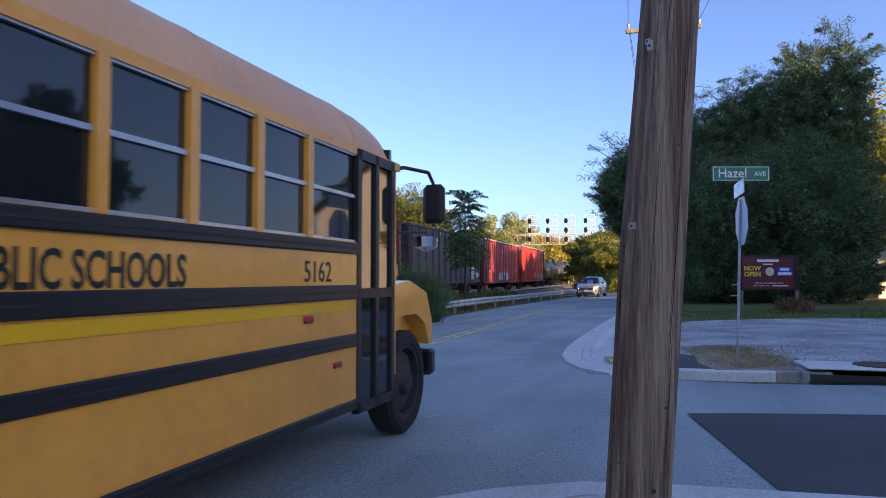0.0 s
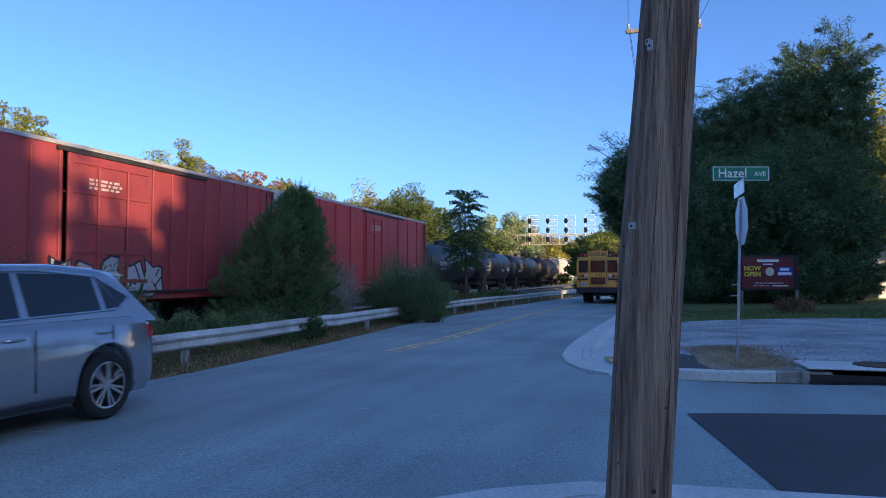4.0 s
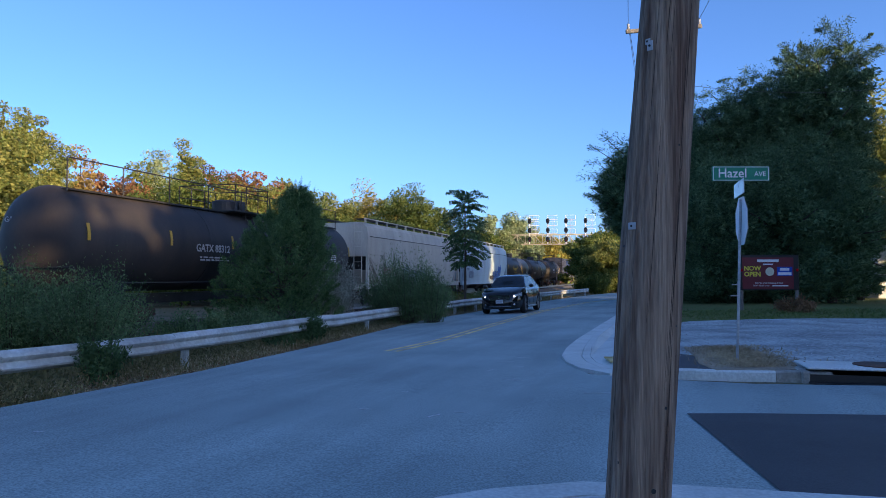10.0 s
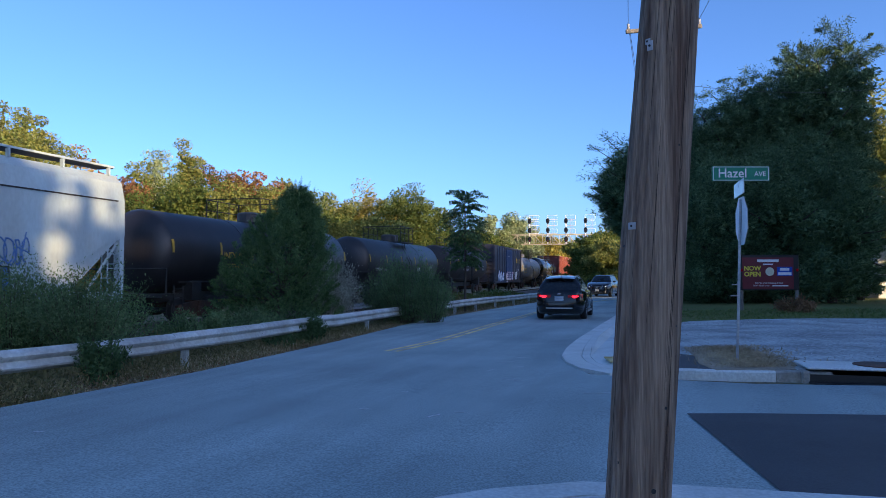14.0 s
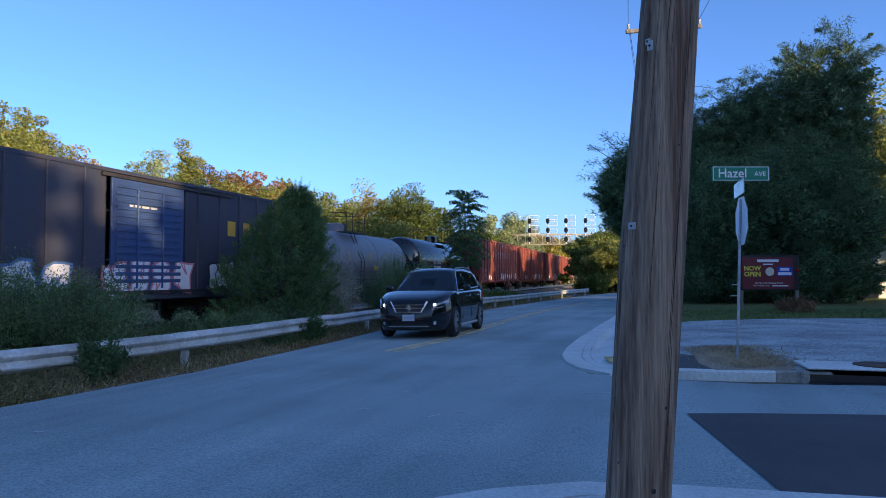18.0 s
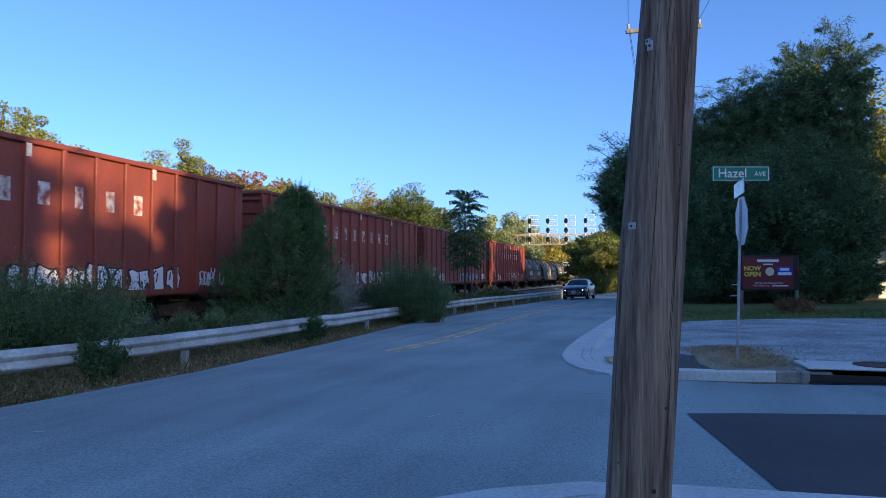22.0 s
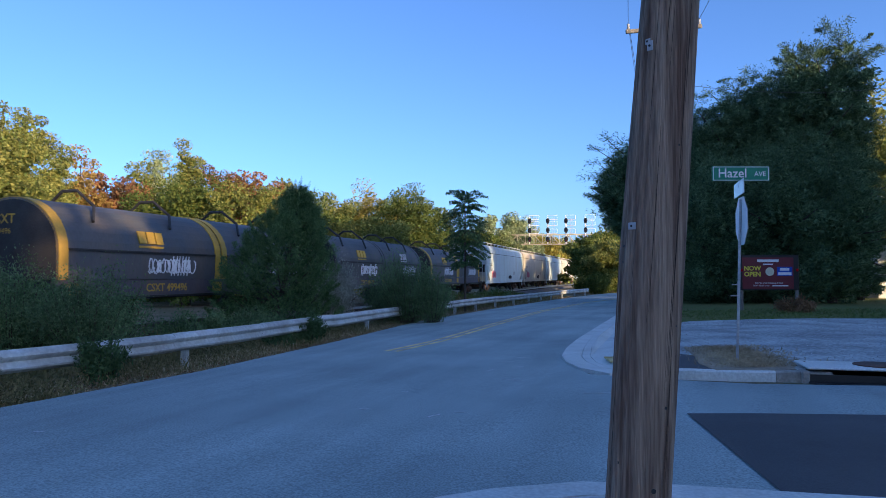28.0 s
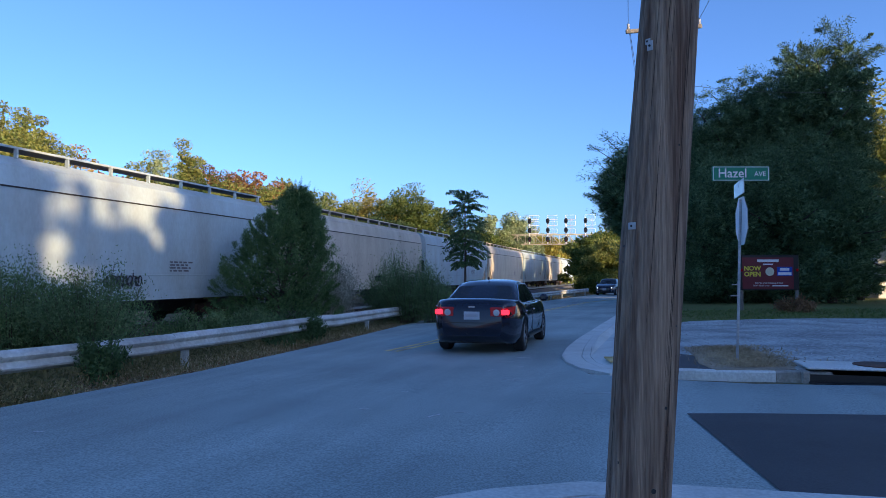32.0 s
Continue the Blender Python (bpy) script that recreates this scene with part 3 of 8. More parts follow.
words("lettering", "AVE", 0.105, WHITE_PAINT, blade, spot(0.405, -0.024, 3.165, FACE_NEAR), "white lettering", bold=0.0)
part("cap_bracket", boxes((0.1, 0, 3.0, 0.07, 0.05, 0.12), bevel=0.01), GALV, street)
# green blade coloured pale: the sky's glare is put into its colour
part("cross_blade", boxes((0.075, 0.0, 2.935, 0.92, 0.014, 0.235, Euler((0, 0, radians(76))).to_matrix().to_4x4()), bevel=0.004), PAINTED_SHEEN, street, "street name blade seen almost edge on, its sky sheen painted pale")
octagon = [(0.405 * math.cos(radians(22.5 + 45 * i)), 0.405 * math.sin(radians(22.5 + 45 * i))) for i in range(8)]
stop = part("back_plate", prism(octagon, -0.006, 0.006, "YZ"), GALV, street, "octagonal sign plate seen almost edge on")
stop.matrix_basis = pose(0.125, 0.03, 2.42, 0, 0, -10)
part("plate_rim", prism([(y * 1.015, z * 1.015) for y, z in octagon], -0.010, -0.0065, "YZ"), WHITE_PAINT, stop, "white sign rim")
for z, dx in ((1.41, -0.11), (1.23, -0.13)):
    part("bolt", rod((0.04 + dx, -0.02, z), (0.06, -0.02, z), 0.008), GALV, street)

MAROON = mat("maroon_vinyl", (0.14, 0.012, 0.022), 0.5, var=0.1, bump=0.02)
YEL = plain("yellow_print", (0.75, 0.62, 0.05), 0.5)
BLUE = plain("blue_print", (0.01, 0.06, 0.45), 0.5)
board = thing("notice_board", "maroon roadside banner board on two wooden posts", "sign board", m=pose(12.95, 28.2, 0.05, 0, 0, -2))
for x in (-1.05, 1.12):
    part("post", boxes((x, 0.06, 0.35, 0.1, 0.1, 2.2), bevel=0.01), WOOD_GREY, board)
part("backing", boxes((0.02, 0, 1.62, 2.28, 0.07, 1.4), bevel=0.01), BLACK_PAINT, board, "black backing panel")
banner = part("banner", boxes((-0.05, -0.045, 1.6, 2.0, 0.012, 1.24)), MAROON, board, "maroon printed banner")
for w, x, z, h in ((0.84, -0.05, 2.09, 0.1), (0.4, -0.05, 1.95, 0.05)):
    part("print_bar", boxes((x, -0.053, z, w, 0.004, h)), WHITE_PAINT, banner)
words("lettering", "NOW", 0.25, YEL, banner, spot(-0.66, -0.056, 1.78, FACE_NEAR), "yellow lettering", bold=0.008)
words("lettering", "OPEN", 0.25, YEL, banner, spot(-0.66, -0.056, 1.55, FACE_NEAR), "yellow lettering", bold=0.008)
part("print_panel", boxes((0.6, -0.053, 1.67, 0.6, 0.004, 0.36)), BLUE, banner, "blue printed panel")
for z, w in ((1.75, 0.36), (1.58, 0.52)):
    part("print_bar", boxes((0.6, -0.057, z, w, 0.004, 0.11)), WHITE_PAINT, banner)
part("print_shape", lathe([(-0.056, 0.17), (-0.05, 0.17)], 20, "Y", at=(0.02, 0, 1.66)), plain("cream_print", (0.7, 0.66, 0.5)), banner, "pale printed emblem")
words("lettering", "STOP IN AND CHECK OUT OUR", 0.075, WHITE_PAINT, banner, spot(-0.02, -0.056, 1.2, FACE_NEAR), "white lettering")
words("lettering", "HAPPY HOUR AND", 0.075, WHITE_PAINT, banner, spot(-0.33, -0.056, 1.1, FACE_NEAR), "white lettering")
part("print_bar", boxes((0.42, -0.056, 1.1, 0.62, 0.004, 0.05)), WHITE_PAINT, banner)
for x in (-1.08, 1.1):
    part("reflector", lathe([(-0.06, 0.05), (-0.04, 0.06)], 12, "Y", at=(x, 0, 1.72)), TAIL_RED, board)

# signal gantry over the railway
STEEL_PALE = mat("pale_steel", (0.52, 0.47, 0.34), 0.6, 0.2, var=0.1, bump=0.05)
g0 = on_track(103, 0)
gantry = thing("signal_gantry", "steel lattice signal bridge over the railway with signal heads", "signal bridge", m=pose(g0.x - 8.0, g0.y + 1, 0.9, 0, 0, -8))
for x in (-9.2, 20):
    for y in (-0.6, 0.6):
        part("mast", boxes((x, y, 3.0, 0.34, 0.3, 9.2)), STEEL_PALE, gantry, "pale steel mast")
for z in (5.9, 7.5):
    for y in (-0.6, 0.6):
        part("chord", boxes((5.4, y, z, 29.3, 0.16, 0.14)), STEEL_PALE, gantry)
for i in range(21):
    x = -9.4 + i * 1.4
    for y in (-0.6, 0.6):
        part("lattice_post", rod((x, y, 5.9), (x, y, 7.5), 0.05, seg=4), STEEL_PALE, gantry)
        part("lattice_brace", rod((x, y, 5.9 if i % 2 else 7.5), (x + 1.4, y, 7.5 if i % 2 else 5.9), 0.045, seg=4), STEEL_PALE, gantry)
part("walkway", boxes((5.4, 0, 5.85, 29.1, 1.2, 0.06)), STEEL_PALE, gantry)
for x in (3.9, 6.9, 9.9, 13.1):
    for z in (6.7, 8.2, 9.75):
        disc = [(x + 0.31 * math.cos(a), z + 0.47 * math.sin(a)) for a in [2 * math.pi * k / 16 for k in range(16)]]
        h = part("signal_head", prism(disc, -1.0, -0.82, "XZ"), BLACK_PAINT, gantry, "black oval signal head")
        for dz in (0.2, -0.2):
            part("hood", lathe([(-1.3, 0.13), (-1.0, 0.14)], 12, "Y", at=(x, 0, z + dz), caps=False), BLACK_PAINT, h, "lens hood")
            part("lens", lathe([(-1.03, 0.1), (-1.01, 0.12)], 12, "Y", at=(x, 0, z + dz)), TAIL_RED if z < 7 and dz < 0 else STEEL_DARK, h)
    part("signal_mast", rod((x, -0.75, 5.9), (x, -0.75, 10.4), 0.08, seg=8), WHITE_PAINT, gantry, "white signal mast")
    part("ladder", boxes((x + 0.75, -0.5, 8.3, 0.035, 0.035, 4.5), (x + 1.15, -0.5, 8.3, 0.035, 0.035, 4.5), *[(x + 0.95, -0.5, 6.2 + i * 0.4, 0.4, 0.025, 0.025) for i in range(11)]), GALV, gantry, "pale ladder")
    for z in (10.0, 9.0, 7.7):
        part("platform", boxes((x + 0.7, -0.7, z, 1.7, 0.5, 0.06)), WHITE_PAINT, gantry, "white service platform")
        part("platform_rail", path_rods([(x - 0.1, -0.95, z), (x - 0.1, -0.95, z + 0.7), (x + 1.55, -0.95, z + 0.7), (x + 1.55, -0.95, z)], 0.03, 4), WHITE_PAINT, gantry)


# white house beyond the evergreens
SIDING = mat("white_siding", (0.72, 0.72, 0.7), 0.6, var=0.06, scale=1.5, fine=20, bump=0.05)
SHINGLE = mat("grey_shingle", (0.13, 0.125, 0.12), 0.9, var=0.3, scale=2, fine=14, bump=0.5)
house = thing("house", "white clapboard house with a front porch behind the evergreens", "house", m=pose(27.6, 45.0, 0.0, 0, 0, -4))
part("wall", prism([(0, -0.3), (11, -0.3), (11, 7.2), (5.5, 10.6), (0, 7.2)], 0, 9, "XZ"), SIDING, house, "white lapped siding")
for k in range(30):
    part("board", boxes((5.5, -0.02, 0.2 + k * 0.235, 11.04, 0.05, 0.035)), SIDING, house)
for s in (-1, 1):
    part("roof", prism([(5.5, 10.6), (5.5, 10.85), (5.5 + s * 6.1, 7.05), (5.5 + s * 6.1, 6.85)], -0.5, 9.5, "XZ"), SHINGLE, house, "grey shingled roof slope")
for x in (2.2, 8.4):
    for z in (1.9, 5.3):
        w = part("window", boxes((x, -0.06, z, 1.1, 0.06, 1.6)), WHITE_PAINT, house, "white window frame")
        part("pane", boxes((x, -0.1, z, 0.9, 0.02, 1.36)), GLASS, w)
part("porch_roof", prism([(-2.6, 0.85), (-2.6, 1.0), (0.0, 1.6), (0.0, 1.4)], -2.6, 4.0, "XZ"), SHINGLE, house)
for y in (-2.4, 0.6, 3.8):
    part("porch_post", boxes((-2.45, y, 0.3, 0.14, 0.14, 1.2), bevel=0.01), WHITE_PAINT, house, "white porch post")
part("porch_beam", boxes((-2.45, 0.7, 0.83, 0.12, 6.5, 0.16)), WHITE_PAINT, house)

# ---------------- plants ----------------
nrng = np.random.default_rng(11)


def leaf_cloud(centres, size, squash=0.75, aspect=0.55, droop=0.25):
    """Verts and faces of small bent leaves round given points."""
    n = len(centres)
    a = nrng.normal(size=(n, 3))
    a[:, 2] *= squash
    a[:, 2] -= droop
    a /= np.linalg.norm(a, axis=1)[:, None] + 1e-9
    b = np.cross(a, nrng.normal(size=(n, 3)))
    b /= np.linalg.norm(b, axis=1)[:, None] + 1e-9
    s = size * nrng.uniform(0.55, 1.25, size=(n, 1))
    c = np.cross(a, b) * s * 0.12
    p0, p1 = centres - a * s * 0.5, centres + a * s * 0.5
    l, r = centres + b * s * aspect * 0.5 + c, centres - b * s * aspect * 0.5 + c
    v = np.stack([p0, l, p1, r], 1).reshape(-1, 3)
    return v


def blade_cloud(centres, axes, size, aspect):
    """Verts of narrow blades that lie along given directions."""
    n = len(centres)
    a = axes / (np.linalg.norm(axes, axis=1)[:, None] + 1e-9)
    b = np.cross(a, nrng.normal(size=(n, 3)))
    b /= np.linalg.norm(b, axis=1)[:, None] + 1e-9
    s = size * nrng.uniform(0.6, 1.3, size=(n, 1))
    c = np.cross(a, b) * s * 0.06
    return np.stack([centres - a * s * 0.5, centres + b * s * aspect * 0.5 + c, centres + a * s * 0.5, centres - b * s * aspect * 0.5 + c], 1).reshape(-1, 3)


def plumes(tips, ways, lengths, per, size, aspect, rng):
    """Feathery sprays: blades in a flat fan along every branch end."""
    k = len(tips)
    t = rng.uniform(0, 1, size=(k, per, 1)) ** 0.7
    side = np.cross(ways, rng.normal(size=(k, 3)) * 0.5 + (0, 0, 1.0))
    side /= np.linalg.norm(side, axis=1)[:, None] + 1e-9
    u = rng.normal(size=(k, per, 1)) * (1.05 - 0.85 * t)
    L = lengths[:, None, None]
    p = tips[:, None, :] + ways[:, None, :] * L * (t - 1.0) + side[:, None, :] * u * L * 0.3 + rng.normal(size=(k, per, 3)) * L * 0.07
    ax = ways[:, None, :] + side[:, None, :] * np.sign(u) * 0.75 + rng.normal(size=(k, per, 3)) * 0.4 + (0, 0, 0.12)
    return blade_cloud(p.reshape(-1, 3), ax.reshape(-1, 3), size, aspect)


def leaf_object(name, centres, size, material, parent, label="", kind="", inner=None, ready=None, **kw):
    v = leaf_cloud(np.asarray(centres, float), size, **kw) if ready is None else ready
    if inner is not None:
        v = np.concatenate([v, leaf_cloud(np.asarray(inner[0], float), inner[1], aspect=inner[2] if len(inner) > 2 else 0.55)])
    me = bpy.data.meshes.new(name)
    n = len(v) // 4
    me.vertices.add(len(v))
    me.vertices.foreach_set("co", v.ravel())
    me.loops.add(n * 4)
    me.loops.foreach_set("vertex_index", np.arange(n * 4))
    me.polygons.add(n)
    me.polygons.foreach_set("loop_start", np.arange(0, n * 4, 4))
    me.polygons.foreach_set("loop_total", np.full(n, 4))
    me.update(calc_edges=True)
    me.materials.append(material)
    ob = new(name, me)
    if parent is not None:
        ob.parent = parent
    return tagged(ob, label, kind=kind)


LEAVES = {
    "dark": leaf_mat("dark_evergreen", (0.034, 0.075, 0.04), (0.18, 0.27, 0.125), trans=0.12),
    "cedar": leaf_mat("cedar_green", (0.034, 0.09, 0.042), (0.195, 0.3, 0.11), trans=0.16),
    "frond": leaf_mat("compound_leaf_green", (0.05, 0.1, 0.045), (0.12, 0.19, 0.075), trans=0.2),
    "green": leaf_mat("summer_green", (0.06, 0.11, 0.03), (0.18, 0.21, 0.05), trans=0.3),
    "olive": leaf_mat("yellowing_green", (0.13, 0.18, 0.045), (0.36, 0.36, 0.1), trans=0.3),
    "yellow": leaf_mat("autumn_yellow", (0.2, 0.2, 0.04), (0.42, 0.35, 0.07), trans=0.3),
    "orange": leaf_mat("autumn_orange", (0.26, 0.17, 0.05), (0.38, 0.28, 0.09), trans=0.3),
    "red": leaf_mat("autumn_red", (0.24, 0.1, 0.055), (0.34, 0.2, 0.08), trans=0.3),
    "mixed": leaf_mat("turning_leaves", (0.11, 0.14, 0.04), (0.28, 0.25, 0.06), red=(0.3, 0.12, 0.06), trans=0.3),
    # pale: lightened further to put the far trees' haze into the leaf colour
    "pale": leaf_mat("pale_green", (0.2, 0.27, 0.13), (0.4, 0.44, 0.22), trans=0.3),
    "shrub": leaf_mat("dull_shrub", (0.085, 0.165, 0.07), (0.215, 0.31, 0.14), trans=0.25),
    "grey": leaf_mat("grey_seed_heads", (0.22, 0.25, 0.2), (0.5, 0.52, 0.44), trans=0.2),
    "stone": leaf_mat("loose_stone", (0.3, 0.3, 0.29), (0.65, 0.65, 0.62), trans=0.0),
    "dry": leaf_mat("dry_grass", (0.32, 0.25, 0.15), (0.56, 0.45, 0.28), trans=0.2),
    "litter": leaf_mat("fallen_leaves", (0.16, 0.09, 0.05), (0.32, 0.2, 0.1), trans=0.05),
    "grass": leaf_mat("lawn_grass", (0.09, 0.15, 0.045), (0.2, 0.23, 0.075), trans=0.2),
    "weeds": leaf_mat("verge_weeds", (0.11, 0.115, 0.045), (0.29, 0.24, 0.11), trans=0.2),
}


def envelope(kind, n, rng):
    """Points in a unit crown, z from 0 to 1, radius about 1."""
    pts = []
    while len(pts) < n:
        x, y = rng.uniform(-1, 1, 2)
        z = rng.uniform(0, 1)
        r = math.hypot(x, y)
        if kind == "round":
            lim = math.sqrt(max(0, 1 - (2 * z - 0.9) ** 2 / 1.21))
        elif kind == "cone":
            lim = (1 - z) ** 0.75 * (0.75 + 0.25 * min(1, z * 6))
        elif kind == "spire":
            lim = (1 - z) ** 0.5 * min(1, 0.55 + z * 2.2) * (1 - 0.15 * z)
        elif kind == "column":
            lim = min(1.0, 0.35 + (1 - z) * 6)
        else:
            lim = math.sqrt(max(0, 1 - z * z))
        if r < lim and r > lim * 0.25 * rng.random():
            pts.append((x, y, z))
    return np.array(pts)


def tree(name, label, x, y, h, radius, leaves, kind="round", base=0.25, clumps=60, per=60, leaf=0.3, z0=None, trunk=0.16, seed=1, spread=0.42, category="tree", group="", limbs=12, lean=0.0, pointy=0.0, blade=0.55, rise=0.25, sprays=0):
    rng = np.random.default_rng(seed)
    z0 = float(land_z(x, y)) if z0 is None else z0
    t = thing(name, label, category, group, pose(x, y, z0, 0, 0, 0))
    c = envelope(kind, clumps, rng)
    jit = 1 + 0.18 * rng.normal(size=(clumps, 1))
    cc = np.concatenate([c[:, :2] * radius * jit, (base + c[:, 2:] * (1 - base)) * h * (1 + 0.04 * rng.normal(size=(clumps, 1)))], 1)
    cc[:, 2] = np.clip(cc[:, 2], base * h * 0.8, h)
    cc[:, 0] += lean * cc[:, 2]
    cr = spread * radius * (clumps / 12) ** -0.33 * rng.uniform(0.6, 1.4, size=clumps)
    off = rng.normal(size=(clumps, per, 3))
    off /= np.linalg.norm(off, axis=2)[:, :, None]
    off *= rng.uniform(0.25, 1.0, size=(clumps, per, 1)) ** 0.5
    off[:, :, 2] *= 0.7 if not pointy else pointy
    pts = (cc[:, None, :] + off * cr[:, None, None]).reshape(-1, 3)
    pts = pts[pts[:, 2] > 0.02]
    bm = bmesh.new()
    top = Vector((lean * h * 0.8, 0, h * 0.86))
    bend = [Vector((0, 0, -0.3)), Vector((0.04 * radius * math.sin(seed) + lean * h * 0.3, 0.03 * radius, h * 0.35)), Vector((0.05 * radius * math.cos(seed) + lean * h * 0.55, 0, h * 0.6)), top]
    for k in range(3):
        rod(bend[k], bend[k + 1], trunk * (1 - 0.3 * k), trunk * (0.7 - 0.29 * k), 9, bm)
    part("trunk", bm, BARK, t, smooth=True)
    order = np.argsort(-np.linalg.norm(cc[:, :2], axis=1))[:limbs * 2:2] if limbs else []
    if len(order):
        bm = bmesh.new()
        for i in order:
            e = Vector(cc[i])
            zb = max(min(e.z * 0.62, h * 0.8), h * base * 0.5)
            b = Vector((lean * zb, 0, zb))
            mid = b.lerp(e, 0.5) + Vector((0, 0, 0.05 * h))
            rod(b, mid, trunk * 0.32, trunk * 0.2, 5, bm, caps=False)
            rod(mid, e, trunk * 0.2, trunk * 0.06, 5, bm, caps=False)
        part("branching", bm, BARK, t)
    core = (cc[:, None, :] * (0.86, 0.86, 0.93) + off[:, :max(4, per // 3)] * cr[:, None, None] * 0.8).reshape(-1, 3)
    core = core[core[:, 2] > 0.1]
    if sprays:
        way = cc - np.stack([lean * cc[:, 2], 0 * cc[:, 2], cc[:, 2]], 1)
        way = way / (np.linalg.norm(way, axis=1)[:, None] + 1e-6) + rng.normal(size=cc.shape) * 0.28 + (0, 0, rise)
        way /= np.linalg.norm(way, axis=1)[:, None]
        reach = cr * rng.uniform(1.6, 2.6, size=clumps)
        leaf_object("crown", None, leaf, LEAVES[leaves], t, inner=(core * (0.95, 0.95, 0.98), leaf * 2.0, 0.24), ready=plumes(cc + way * cr[:, None] * 0.7, way, reach, per, leaf, blade, rng))
        return t
    leaf_object("crown", pts, leaf, LEAVES[leaves], t, inner=(core, leaf * 1.6), aspect=blade, droop=rise)
    return t


# wood beyond the railway: (across, depth, height, radius, leaves, form)
def beyond(px, depth):
    return (px - 784) / 1255 * depth


WOOD = [
    (-25, 40, 10.6, 3.6, "olive", "round"), (30, 44, 11.3, 3.0, "olive", "round"), (75, 50, 10.6, 2.6, "olive", "round"), (95, 62, 11.0, 2.6, "olive", "round"), (140, 52, 10.9, 2.8, "orange", "cone"), (205, 56, 10.2, 2.6, "red", "round"), (240, 60, 10.2, 3.0, "olive", "round"),
    (285, 62, 11.4, 3.0, "pale", "round"), (335, 48, 10.4, 2.0, "olive", "spire"), (320, 46, 7.6, 3.2, "green", "round"), (395, 50, 8.9, 2.6, "mixed", "round"), (440, 52, 8.9, 2.6, "red", "round"),
    (425, 47, 7.4, 3.4, "olive", "round"), (490, 54, 8.2, 3.0, "olive", "round"), (545, 60, 8.2, 3.0, "green", "round"), (590, 66, 8.9, 2.8, "olive", "round"), (640, 72, 10.0, 3.6, "yellow", "round"),
    (705, 70, 9.6, 3.2, "green", "round"), (740, 74, 10.0, 3.0, "green", "round"), (672, 64, 6.6, 3.0, "olive", "round"), (775, 80, 9.0, 2.6, "green", "round"), (600, 60, 5.6, 3.0, "yellow", "round"),
    (870, 120, 11.3, 4.0, "pale", "round"), (915, 130, 12.2, 4.6, "pale", "round"), (840, 110, 8.0, 4.0, "green", "round"), (960, 150, 9.5, 6.0, "yellow", "round"), (1010, 160, 9.0, 6.0, "olive", "round"),
    (1045, 92, 6.6, 3.4, "green", "round"), (1072, 84, 6.3, 2.8, "green", "round"), (1046, 80, 5.2, 2.2, "green", "round"), (1078, 76, 5.0, 2.4, "olive", "round"), (1095, 100, 8.0, 4.0, "olive", "round"),
]
for i, (px, d, h, r, lv, form) in enumerate(WOOD):
    tint = {"olive": "yellowing green", "yellow": "golden yellow", "orange": "orange autumn", "red": "red-tipped autumn", "pale": "pale thin", "green": "dull green", "mixed": "turning"}[lv]
    tree("tree", f"{tint} broadleaf tree in the wood beyond the railway", beyond(px, d), d, h * 1.06 + 0.4, r * 1.08, lv, form, base=0.08, clumps=100, per=210 if d < 51 else 130, leaf=0.19 if d < 51 else 0.24 if d < 90 else 0.42, spread=0.52, seed=100 + i, trunk=0.14, group="wood beyond the railway", limbs=9)
# understorey closing the wood
px = np.array([(-60 + 14 * i, 44 + 26 * (i / 75) + (i % 4) * 2.5) for i in range(75)])
pts = []
for X, d in px:
    if beyond(X, d) > 0.29 * d - 19.5:
        continue
    n = 330
    c = np.array([beyond(X, d), d, -0.4])
    p = nrng.normal(size=(n, 3)) * (1.3, 1.3, 1.0)
    p[:, 2] = np.abs(p[:, 2]) * 1.9
    pts.append(c + p)
leaf_object("undergrowth", np.concatenate(pts), 0.36, LEAVES["green"], None, "dark tangled undergrowth along the railway", kind="stuff")
pts = []
for i in range(170):
    X = -160 + i * 2.6
    d = 170 + 40 * math.sin(i * 0.7)
    p = nrng.normal(size=(130, 3)) * (3.0, 3.0, 2.6)
    p[:, 2] = np.abs(p[:, 2]) * 1.4
    pts.append(np.array([X, d, -1]) + p)
leaf_object("far_woods", np.concatenate(pts), 0.95, LEAVES["olive"], None, "far wooded skyline", kind="stuff")

